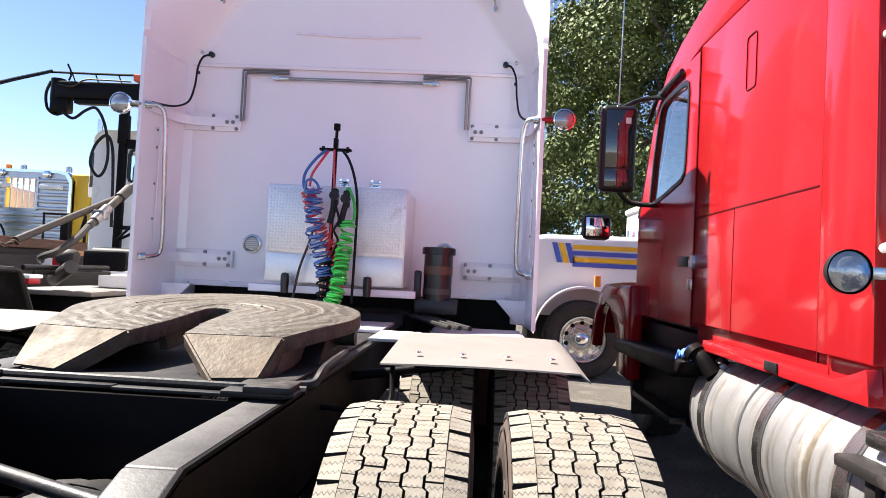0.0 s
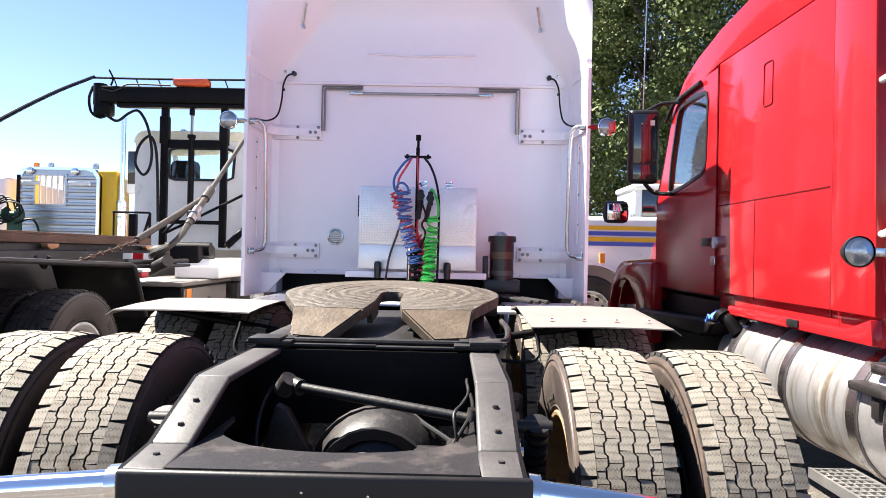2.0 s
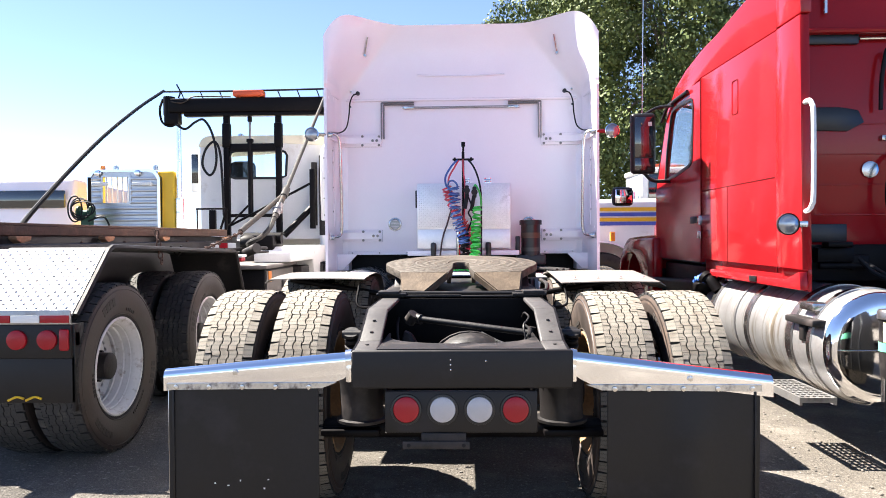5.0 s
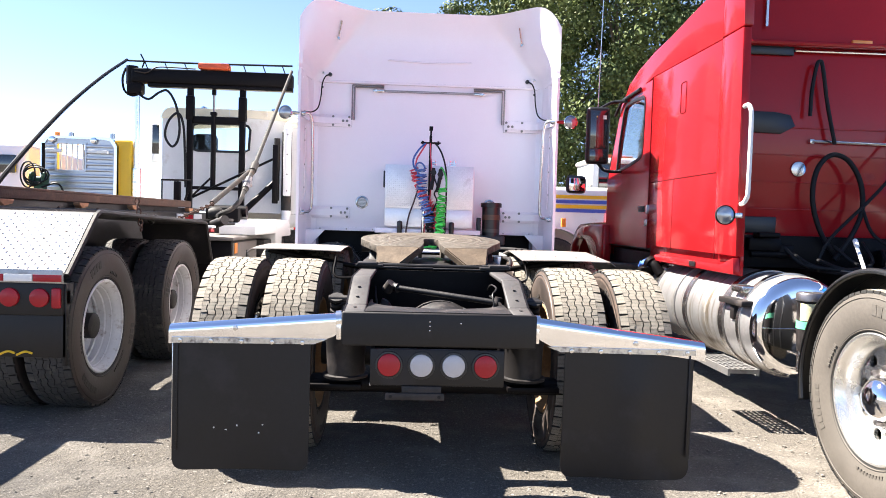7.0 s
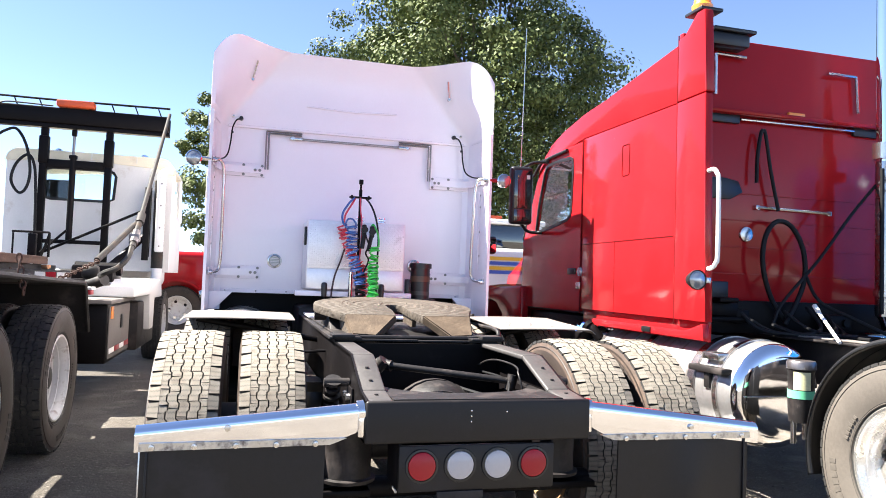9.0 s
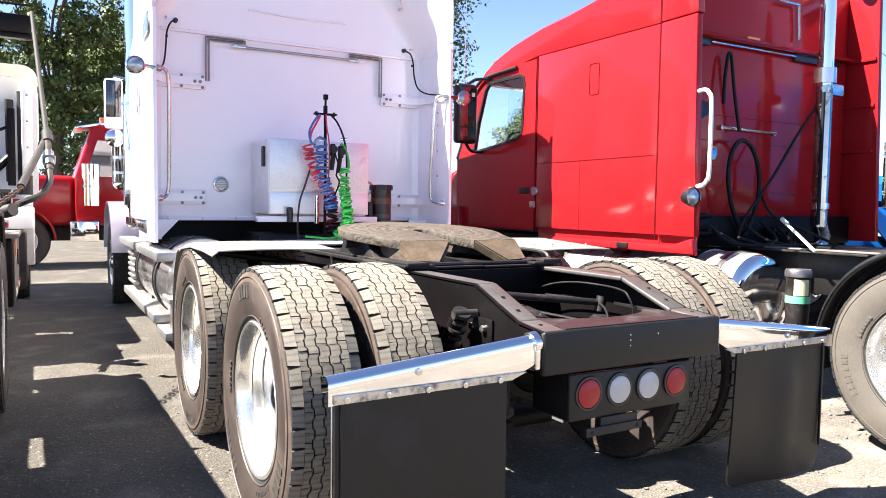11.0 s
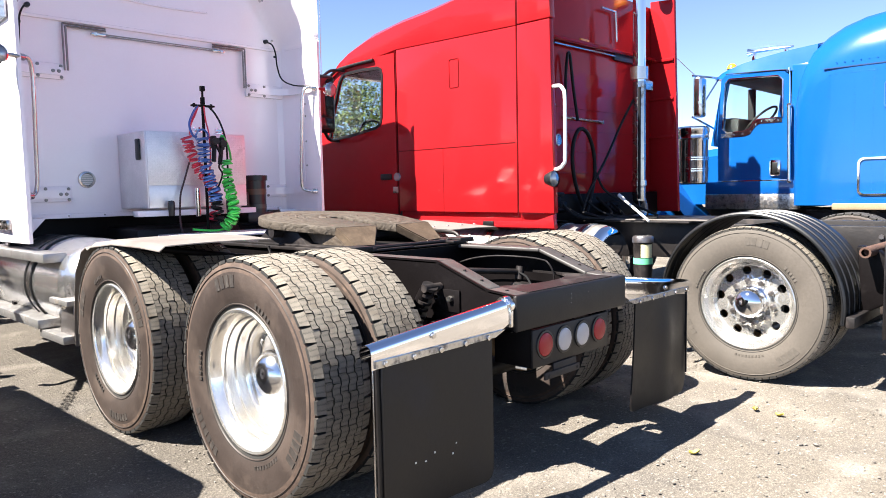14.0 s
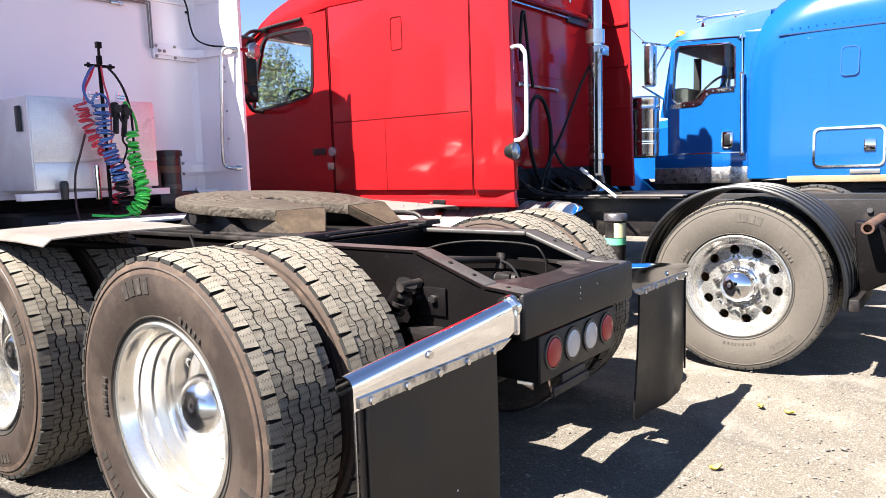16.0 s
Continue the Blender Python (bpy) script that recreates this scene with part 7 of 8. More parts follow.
# ---- roll-off flatbed truck ----
BEAM_LOW = 1.290
POCKETS = (1.79, 2.96, 4.10, 5.92)
bed = thing("winch_truck", (-3.4, 3.0, 0), "dusty flatbed winch truck with rusty deck and white cab", "truck")
for y in (1.45, 3.01):
    wheel(bed, -2.255, y, 1, "white", "dark", turn=y * 30)
    wheel(bed, -2.58, y, -1, "rust", "dark", nuts=False)
    wheel(bed, -4.6, y, -1, "white", "dark", nuts=False)
    part("axle", rod((-4.5, y, 0.5), (-2.3, y, 0.5), 0.08, 14), BLACK_DUSTY, bed)


def bed_guard(u, v):
    pts = [(0.98, 0.83), (1.36, 1.19), (1.41, 1.21), (3.74, 1.135), (3.80, 1.12), (4.02, 0.72)]
    f = v * (len(pts) - 1)
    k = min(int(f), len(pts) - 2)
    y, z = (pts[k][i] + (pts[k + 1][i] - pts[k][i]) * (f - k) for i in (0, 1))
    return (-2.80 + 0.645 * u, y, z)


part("fender", sheet(bed_guard, 2, 25, (0, 0.006, -0.012)), BLACK_DUSTY, bed, "angular black steel fender over tandem wheels")
part("fender_edge", tube([bed_guard(1.0, k / 25) for k in range(26)], 0.018, 6, 0), BLACK_DUSTY, bed)
part("tread_plate", prism([(0.965, 0.84), (1.345, 1.20), (1.355, 1.19), (0.975, 0.83)], "x", -2.82, -2.17), FENDER_PLATE, bed, "bright checker plate on the fender slope")


def bed_studs():
    bm = bmesh.new()
    for i in range(22):
        for j in range(17):
            u, v = (i + 0.5) / 22, (j + 0.5) / 17
            x, y, z = -2.81 + 0.635 * u, 0.965 + 0.38 * v, 0.84 + 0.36 * v
            s = 0.012
            d = 1 if (i + j) % 2 else -1
            n = Vector((0, -0.69, 0.73))
            a = Vector((1, 0.73 * d, 0.69 * d)).normalized() * s
            b = a.cross(n) * 0.3
            c = Vector((x, y, z)) + n * 0.001
            vs = [bm.verts.new(c + a), bm.verts.new(c + b), bm.verts.new(c - a), bm.verts.new(c - b)]
            t = bm.verts.new(c + n * 0.006)
            for k in range(4):
                bm.faces.new((vs[k], vs[(k + 1) % 4], t))
    bmesh.ops.recalc_face_normals(bm, faces=bm.faces[:])
    return bm


tagged(part("plate_pattern", bed_studs(), FENDER_PLATE, bed), kind="stuff")
part("lower_plate", span(-2.82, -2.14, 0.895, 0.91, 0.79, 0.87, 0.003), BRUSHED, bed)
for k in range(4):
    x0 = -2.80 + 0.165 * k
    part("reflector_strip", span(x0, x0 + 0.16, 0.887, 0.896, 0.80, 0.84, 0.001), STICKER if k % 2 == 0 else RED_LENS, bed)
lp = part("lamp_box", span(-2.82, -2.14, 0.90, 1.0, 0.60, 0.79, 0.01), RUBBER, bed, "black lamp box with red lamps")
for x in (-2.44, -2.62, -2.27):
    part("lamp", lathe([(0.90, 0.056), (0.885, 0.054), (0.88, 0.04), (0.878, 0.0)], 24, "y", (x, 0, 0.705)), RED_LENS, lp)
part("lamp", span(-2.20, -2.145, 0.88, 0.90, 0.645, 0.765, 0.012), RED_LENS, lp)
part("side_lamp", span(-2.145, -2.13, 0.92, 0.98, 0.66, 0.75, 0.008), RED_LENS, lp)
bf = part("mud_flap", span(-2.80, -2.13, 0.92, 0.932, 0.35, 0.62, 0.004), RUBBER, bed, "black mudflap with small yellow arcs")
for cx in (-2.46, -2.36):
    part("yellow_arc", tube([(cx - 0.05, 0.917, 0.365), (cx, 0.917, 0.385), (cx + 0.04, 0.917, 0.375)], 0.007, 6), YELLOW, bf)
part("flap_side", span(-2.15, -2.13, 0.92, 1.02, 0.3, 0.79, 0.004), RUBBER, bed)
# deck
for x in (-3.11, -4.06):
    part("deck_beam", joined(span(x - 0.10, x + 0.10, 0.0, 6.1, 1.356, 1.376, 0.004), span(x + 0.07, x + 0.10, 0.0, 6.1, BEAM_LOW, 1.3555, 0.004), span(x - 0.10, x - 0.07, 0.0, 6.1, BEAM_LOW, 1.3555, 0.004)), RUST, bed, "rusty steel deck side rail")
    part("sub_rail", span(x - 0.08, x + 0.065, 1.25, 6.6, 1.13, BEAM_LOW - 0.004, 0.006), BLACK_DUSTY, bed)
part("deck", span(-3.955, -3.215, 1.2, 6.1, 1.25, 1.30, 0.004), RUST, bed, "rusty brown steel deck")
part("sub_frame", span(-3.9, -2.9, 1.1, 7.2, 0.70, 1.23, 0.02), BLACK_DUSTY, bed)
for y in POCKETS:
    part("stake_pocket", prism([(y - 0.09, BEAM_LOW - 0.006), (y + 0.09, BEAM_LOW - 0.006), (y + 0.07, BEAM_LOW - 0.04), (y - 0.03, BEAM_LOW - 0.055), (y - 0.08, BEAM_LOW - 0.03)], "x", -3.012, -2.95, 0.008), POCKET, bed, "orange rusted stake pocket")
for k in range(3):
    part("reflector_strip", span(-2.90 + 0.1 * k, -2.81 + 0.1 * k, 5.2, 5.21, 1.15, 1.21), RED_LENS if k == 1 else STICKER, bed)
part("side_lamp_bar", span(-2.3, -2.12, 3.85, 3.98, 1.035, 1.075, 0.006), RED_LENS, bed)
part("lamp_bar_top", span(-2.31, -2.11, 3.84, 3.99, 1.075, 1.10, 0.006), STICKER, bed)
part("binder_chain", tube([(-2.45, 3.0, 1.2), (-2.40, 3.02, 1.12), (-2.36, 3.0, 1.2)], 0.012, 6), BLACK_DUSTY, bed)
# side boxes under the deck
locker = part("tool_box", span(-2.75, -2.12, 4.66, 5.92, 0.36, 0.925, 0.02), BLACK, bed, "dark side locker under the deck")
part("side_panel", span(-2.119, -2.108, 4.70, 5.88, 0.40, 0.90, 0.003), DUSTY_PLATE, locker, "dusty grey locker door")
part("latch", span(-2.107, -2.095, 5.30, 5.42, 0.66, 0.80, 0.006), PLASTIC, locker)
part("box_top", span(-2.78, -2.07, 4.55, 5.96, 0.927, 0.97, 0.015), DUSTY_PLATE, bed)
part("reflector", span(-2.106, -2.098, 4.74, 4.86, 0.78, 0.90, 0.003), AMBER, bed)
for k in range(4):
    part("reflector_strip", span(-2.106, -2.099, 4.72 + 0.28 * k, 4.98 + 0.28 * k, 0.45, 0.50, 0.002), STICKER if k % 2 == 0 else RED_LENS, bed)
part("white_tank", prism([(5.25, 0.975), (6.5, 0.975), (6.6, 0.55), (6.9, 0.55), (6.95, 0.92), (7.7, 0.92), (7.6, 1.10), (7.45, 1.16), (5.40, 1.16), (5.25, 1.10)], "x", -2.42, -1.98, 0.02), WHITE_DULL, bed, "white painted side box")
part("box_support", span(-2.5, -2.05, 6.1, 7.5, 0.35, 0.90, 0.02), BLACK_DUSTY, bed)
wheel(bed, -2.2, 9.0, 1, "white", "dark")
# cab
def cab_back():
    o = [(-4.01, 1.25), (-1.94, 1.25), (-1.94, 2.0), (-1.94, 2.67), (-1.98, 2.75), (-2.06, 2.79), (-3.0, 2.79), (-3.89, 2.79), (-3.97, 2.75), (-4.01, 2.67), (-4.01, 2.0), (-4.01, 1.6)]
    i = [(-3.47, 2.19), (-2.76, 2.19), (-2.69, 2.22), (-2.67, 2.53), (-2.70, 2.58), (-2.77, 2.605), (-3.1, 2.605), (-3.46, 2.605), (-3.53, 2.58), (-3.55, 2.53), (-3.55, 2.25), (-3.53, 2.21)]
    return ring(o, i, "y", 7.88, 7.93), ring(grown(i, 0.022), grown(i, -0.014), "y", 7.865, 7.89), prism(i, "y", 7.905, 7.91)


wall_, seal_, pane_ = cab_back()
cb = part("cab_back", wall_, WHITE_DULL, bed, "white cab back wall with wide rear window")
part("window_seal", seal_, PLASTIC, cb)
pn = part("rear_glass", pane_, GLASS, cb)
pn.visible_shadow = False
for xa in (-4.01, -1.99):
    part("cab_side", prism([(7.93, 1.25), (9.4, 1.25), (9.4, 2.1), (8.3, 2.1), (8.3, 2.7), (7.93, 2.7)], "x", xa, xa + 0.05), WHITE_DULL, bed)
    part("cab_pillar", rod((xa + 0.025, 9.4, 2.05), (xa + 0.025, 9.15, 2.7), 0.04), WHITE_DULL, bed)
crown = [(-4.02, 2.67)] + [(-3.86 - 0.16 * math.cos(radians(a)), 2.67 + 0.165 * math.sin(radians(a))) for a in (15, 30, 45, 60, 75, 90)] + [(-2.09 + 0.16 * math.cos(radians(a)), 2.67 + 0.165 * math.sin(radians(a))) for a in (90, 75, 60, 45, 30, 15)] + [(-1.93, 2.67)]
part("cab_roof", loft([[(x, yy, z) for x, z in crown] + [(-1.99, yy, 2.675), (-3.0, yy, 2.73), (-3.96, yy, 2.675)] for yy in (7.85, 9.25)]), OLD_CREAM, bed, "cream rounded cab roof")
for x in (-3.55, -2.98, -2.41):
    part("roof_joint", span(x - 0.006, x + 0.006, 7.842, 7.852, 2.735, 2.83), CREAM, bed)
part("cab_floor", span(-3.96, -1.99, 7.93, 9.4, 1.25, 1.30), INTERIOR, bed)
part("dashboard", span(-3.9, -2.05, 9.1, 9.4, 1.6, 2.16, 0.05), INTERIOR, bed)
part("seat", span(-3.65, -3.25, 8.1, 8.3, 1.5, 2.48, 0.08), INTERIOR, bed)
part("bonnet", span(-3.7, -2.3, 9.4, 11.0, 1.0, 1.9, 0.12, 3), WHITE_DULL, bed)
sm_ = part("side_mirror", span(-4.37, -4.22, 8.40, 8.47, 2.02, 2.66, 0.03, 3), WHITE_DULL, bed, "white side mirror")
part("mirror_glass", span(-4.35, -4.24, 8.394, 8.402, 2.16, 2.62, 0.004), DARK_GLASS, sm_)
for x in (-2.35, -3.45):
    part("roof_lamp", lathe([(2.83, 0.05), (2.89, 0.045), (2.91, 0.0)], 14, "z", (x, 8.1, 0)), CHROME, bed)
intake = part("air_intake", rod((-2.07, 7.72, 1.3), (-2.07, 7.72, 2.50), 0.075, 18), POLE, bed, "grey vertical intake pipe")
part("elbow", tube([(-2.07, 7.72, 2.48), (-2.06, 7.72, 2.58), (-2.0, 7.72, 2.63), (-1.90, 7.72, 2.63)], 0.055, 12), OLD_CREAM, intake)
part("elbow", tube([(-2.07, 7.72, 1.32), (-2.07, 7.72, 1.16), (-2.15, 7.72, 1.06), (-2.26, 7.72, 1.06)], 0.07, 12), WHITE_DULL, intake)
part("pipe_guard", rod((-2.22, 7.72, 1.45), (-2.22, 7.72, 2.40), 0.045, 14), POLE, bed)
shield = part("heat_shield", span(-2.10, -1.985, 7.58, 7.63, 1.52, 2.56, 0.02), WHITE_DULL, bed, "tall white shield over the intake pipe")
for z in (1.6, 1.85, 2.15, 2.45):
    part("shield_bolt", lathe([(7.58, 0.012), (7.572, 0.01), (7.57, 0.0)], 8, "y", (-2.04, 0, z)), DARK_STEEL, shield)
# headache rack and gantry
gantry = part("gantry_beam", span(-4.36, -1.98, 7.51, 7.71, 3.14, 3.355, 0.03), BLACK, bed, "thick black gantry beam")
part("beam_end", joined(rod((-4.37, 7.61, 3.12), (-4.37, 7.61, 3.39), 0.085, 16), span(-4.43, -4.20, 7.53, 7.69, 2.97, 3.15, 0.03), tube([(-4.46, 7.6, 3.36), (-4.50, 7.58, 3.2), (-4.47, 7.58, 3.02), (-4.36, 7.58, 2.95), (-4.25, 7.58, 2.98)], 0.018, 6)), BLACK, gantry)
part("beam_web", span(-4.12, -1.98, 7.54, 7.66, 3.088, 3.138, 0.004), BLACK, gantry)
part("beam_cable", tube([(-4.30, 7.50, 3.30), (-4.12, 7.49, 3.28), (-3.98, 7.49, 3.36), (-3.80, 7.49, 3.37), (-3.4, 7.49, 3.36)], 0.010, 6), POLE, gantry)
for x in (-3.505, -2.725):
    part("gantry_post", span(x - 0.042, x + 0.042, 7.57, 7.65, 1.28, 3.088, 0.006), BLACK, gantry)
    part("post_collar", span(x - 0.056, x + 0.056, 7.555, 7.665, 2.62, 2.98, 0.012), BLACK, gantry)
part("ram_body", rod((-3.155, 7.61, 1.62), (-3.155, 7.61, 2.73), 0.040, 12), BLACK, gantry)
part("ram_rod", rod((-3.155, 7.61, 2.73), (-3.155, 7.61, 3.02), 0.018, 10), DARK_STEEL, gantry)
part("ram_eye", span(-3.185, -3.125, 7.58, 7.64, 3.0, 3.088, 0.012), BLACK, gantry)
part("ram_collar", span(-3.20, -3.11, 7.57, 7.65, 2.70, 2.75, 0.008), BLACK, gantry)
part("upper_bar", span(-3.462, -2.768, 7.58, 7.64, 2.57, 2.68, 0.006), BLACK, gantry)
part("cross_bar", span(-3.462, -2.768, 7.58, 7.64, 1.58, 1.63, 0.006), BLACK, gantry)
part("top_bar", tube([(-4.42, 7.53, 3.455), (-3.6, 7.53, 3.45), (-2.8, 7.53, 3.455), (-1.98, 7.53, 3.465)], 0.014, 8), BLACK, gantry)
for k in range(8):
    part("top_stay", rod((-4.12 + 0.29 * k, 7.54, 3.35), (-4.16 + 0.29 * k, 7.53, 3.455), 0.008, 6), BLACK, gantry)
part("hook_bar", tube([(-4.20, 7.54, 3.36), (-4.17, 7.53, 3.45), (-4.22, 7.53, 3.56)], 0.012, 6), BLACK, gantry)
part("orange_strap", span(-3.36, -2.91, 7.45, 7.62, 3.362, 3.45, 0.02), ORANGE, gantry, "orange strap bundle on the beam")
part("long_pole", tube([(-4.42, 7.53, 3.465), (-4.27, 6.41, 3.02), (-4.12, 5.26, 2.51), (-3.99, 4.36, 2.07), (-3.85, 3.46, 1.60), (-3.78, 3.05, 1.375)], 0.022, 8), BLACK, bed, "long black pole leaning on the gantry")
part("support_pole", joined(rod((-1.97, 7.41, 3.36), (-1.863, 4.54, 1.735), 0.022, 10), rod((-1.863, 4.54, 1.735), (-1.853, 4.06, 1.455), 0.028, 10), rod((-1.864, 4.62, 1.785), (-1.860, 4.47, 1.695), 0.040, 10)), POLE, bed, "grey steel support pole")
part("brace_pole", rod((-1.88, 4.52, 1.71), (-2.03, 3.55, 1.322), 0.025, 10), POLE, bed)
part("pole_hook", tube([(-1.853, 4.06, 1.455), (-1.86, 3.93, 1.36), (-1.92, 3.83, 1.27), (-2.01, 3.80, 1.225), (-2.06, 3.87, 1.20)], 0.024, 8), POLE, bed)
part("ratchet", joined(rod((-1.856, 4.30, 1.60), (-1.852, 4.12, 1.49), 0.038, 10), span(-1.90, -1.81, 4.17, 4.25, 1.51, 1.58, 0.01)), DARK_STEEL, bed)
chain_mesh = finish(tube([(0.016 * math.cos(a), 0.0, 0.026 * math.sin(a)) for a in [k * math.pi / 5 for k in range(11)]], 0.006, 6, 0), RUST)
for (ca, cb_, count) in ((Vector((-2.03, 3.55, 1.31)), Vector((-2.18, 3.02, 1.165)), 14), (Vector((-2.19, 2.13, 1.30)), Vector((-2.15, 2.11, 1.10)), 6)):
    for k in range(count):
        q = ca.lerp(cb_, k / (count - 1))
        shared("chain_link", chain_mesh, bed, Matrix.Translation(q - ORIGIN[bed.name]) @ pose(0, 0, 0, 60 if count > 8 else 0, 0, 90 * (k % 2)))
part("cross_tube", rod((-2.42, 4.62, 1.05), (-2.10, 4.30, 1.16), 0.05, 16), BLACK_DUSTY, bed, "dusty steel tube lying behind the locker")
part("roller", lathe([(0.0, 0.0), (0.01, 0.05), (0.05, 0.068), (0.12, 0.068), (0.15, 0.05), (0.16, 0.0)], 18, "x", (-2.34, 4.52, 1.225)), POLE, bed, "grey steel roller at the deck side")
for x, y in ((-2.95, 4.6), (-2.95, 3.2), (-2.95, 2.5)):
    part("deck_shackle", tube([(x, y, 1.24), (x + 0.03, y + 0.03, 1.19), (x + 0.02, y + 0.07, 1.16), (x - 0.02, y + 0.08, 1.2)], 0.012, 6), RUST, bed)
part("dark_brace", rod((-2.24, 7.51, 2.065), (-3.42, 7.50, 1.46), 0.018, 8), BLACK, bed)
part("dark_brace", rod((-3.16, 7.50, 1.75), (-3.45, 7.49, 1.45), 0.016, 8), BLACK, bed)
part("dark_stay", span(-2.24, -2.16, 7.48, 7.54, 1.4, 2.28, 0.006), BLACK, bed)
part("strut", rod((-2.2, 7.6, 1.75), (-2.6, 7.4, 1.30), 0.045, 8), BLACK, bed)
part("hose_loop", tube([(-4.24, 7.5, 2.97), (-4.08, 7.48, 2.89), (-3.93, 7.48, 2.99), (-3.80, 7.48, 3.02), (-3.68, 7.48, 2.82), (-3.62, 7.48, 2.5), (-3.65, 7.48, 2.28), (-3.735, 7.48, 2.205), (-3.83, 7.48, 2.36), (-3.78, 7.48, 2.58), (-3.65, 7.48, 2.70), (-3.57, 7.48, 2.55), (-3.54, 7.48, 2.2), (-3.52, 7.48, 1.6)], 0.018, 8), HOSE_BLACK, bed, "black hydraulic hose loop")
part("pipe_rack", joined(rod((-3.29, 5.78, 1.63), (-2.98, 5.98, 1.64), 0.012, 6), rod((-3.28, 5.79, 1.37), (-3.28, 5.79, 1.63), 0.010, 6), span(-3.16, -3.08, 5.86, 5.92, 1.37, 1.62, 0.008), rod((-2.98, 5.98, 1.37), (-2.98, 5.98, 1.64), 0.014, 6), tube([(-2.98, 5.98, 1.62), (-3.02, 5.98, 1.48), (-3.05, 5.97, 1.38)], 0.016, 6)), BLACK, bed)
part("winch", joined(span(-2.6, -2.2, 5.3, 5.8, 1.1, 1.3, 0.03), rod((-2.6, 5.5, 1.26), (-2.15, 5.5, 1.26), 0.07, 14)), BLACK, bed, "dusty winch at the deck corner")
part("binder", joined(rod((-2.4, 4.2, 1.14), (-2.2, 5.0, 1.15), 0.02), rod((-2.38, 4.3, 1.10), (-2.18, 5.0, 1.11), 0.015)), BLACK_DUSTY, bed)


# ---- yellow lorry beyond ----
yl = thing("yellow_truck", (-5.7, 9.5, 0), "yellow lorry with bright aluminium headboard", "truck")
hb_o = [(-6.72, 1.0), (-5.34, 1.0), (-5.34, 1.8), (-5.34, 2.42), (-5.42, 2.54), (-5.54, 2.57), (-6.52, 2.57), (-6.64, 2.54), (-6.72, 2.42), (-6.72, 1.5)]
hb_i = [(-6.42, 1.95), (-5.94, 1.95), (-5.92, 1.98), (-5.92, 2.41), (-5.93, 2.43), (-5.96, 2.43), (-6.38, 2.43), (-6.41, 2.43), (-6.42, 2.41), (-6.42, 2.0)]
hb = part("headboard", ring(hb_o, hb_i, "y", 9.3, 9.36), RIBBED, yl, "ribbed aluminium headboard with barred opening")
for k in range(13):
    z = 1.05 + 0.11 * k
    for xa, xb in (((-6.68, -5.38),) if z < 1.90 else ((-6.68, -6.44), (-5.90, -5.38))):
        part("rib", span(xa, xb, 9.272, 9.3, z, z + 0.06, 0.014), RIBBED, hb)
part("opening_frame", ring([(x + (-0.03 if x < -6.17 else 0.03), z + (0.03 if z > 2.2 else -0.03)) for x, z in hb_i], hb_i, "y", 9.272, 9.30), RIBBED, hb)
for xa in (-6.66, -5.84):
    part("lamp_shelf", span(xa, xa + 0.36, 9.20, 9.28, 2.26, 2.33, 0.015), STICKER, hb)
part("cab_seat", joined(span(-6.40, -6.12, 10.2, 10.35, 1.7, 2.42, 0.06), span(-6.05, -5.98, 10.4, 10.46, 1.7, 2.6, 0.01)), INTERIOR, yl)
for k in range(5):
    part("bar", rod((-6.37 + 0.1 * k, 9.33, 1.95), (-6.37 + 0.1 * k, 9.33, 2.43), 0.014, 8), WHITE_DULL, hb)
part("rim", ring([(x * 1.0, z) for x, z in hb_o], [(-6.03 + (x + 6.03) * 0.93, 1.7 + (z - 1.7) * 0.95) for x, z in hb_o], "y", 9.27, 9.38), CHROME, hb)
for x in (-6.5, -5.75):
    part("lamp", lathe([(0, 0.06), (-0.05, 0.05), (-0.06, 0)], 16, "y", (x, 9.27, 2.50)), CHROME, hb)
for x in (-6.45, -6.2, -5.45):
    part("beacon", lathe([(2.56, 0.05), (2.64, 0.045), (2.66, 0)], 12, "z", (x, 9.35, 0)), AMBER if x < -6.4 else STEEL, hb)
part("cab", joined(span(-6.6, -5.93, 9.41, 11.0, 0.9, 1.6, 0.04), span(-5.92, -5.11, 9.4, 9.52, 0.9, 2.55, 0.05, 3), span(-5.92, -5.60, 9.525, 11.0, 0.9, 2.55, 0.06)), YELLOW, yl, "yellow cab")
ystack = part("exhaust_pipe", rod((-5.045, 9.45, 1.1), (-5.045, 9.45, 3.45), 0.046, 16), SATIN_CHROME, yl, "tall chrome exhaust stack")
part("heat_shield", rod((-5.035, 9.44, 1.0), (-5.035, 9.44, 2.02), 0.078, 18), SATIN_CHROME, ystack)
for z in (1.35, 1.75, 2.0):
    part("clamp", rod((-5.035, 9.44, z), (-5.035, 9.44, z + 0.03), 0.084, 18), STEEL, ystack)
reel_green = mat("dark_green", (0.02, 0.07, 0.04), 0.6)
reel = part("hose_reel", joined(rod((-6.66, 8.9, 1.75), (-6.42, 8.9, 1.75), 0.05, 12), rod((-6.67, 8.9, 1.75), (-6.65, 8.9, 1.75), 0.13, 18), rod((-6.45, 8.9, 1.75), (-6.43, 8.9, 1.75), 0.13, 18), span(-6.62, -6.45, 8.85, 9.0, 1.1, 1.70, 0.01)), reel_green, yl, "dark green hose reel with tangled cables")
for k, (rx, rz, ox) in enumerate(((0.16, 0.2, 0.0), (0.2, 0.17, 0.05), (0.13, 0.23, -0.06), (0.22, 0.13, 0.1))):
    part("cable_loop", tube([(-6.62 + ox + rx * math.cos(a * 0.698), 8.82 - 0.02 * k, 1.82 + rz * math.sin(a * 0.698)) for a in range(10)], 0.014, 6), HOSE_BLACK, reel)
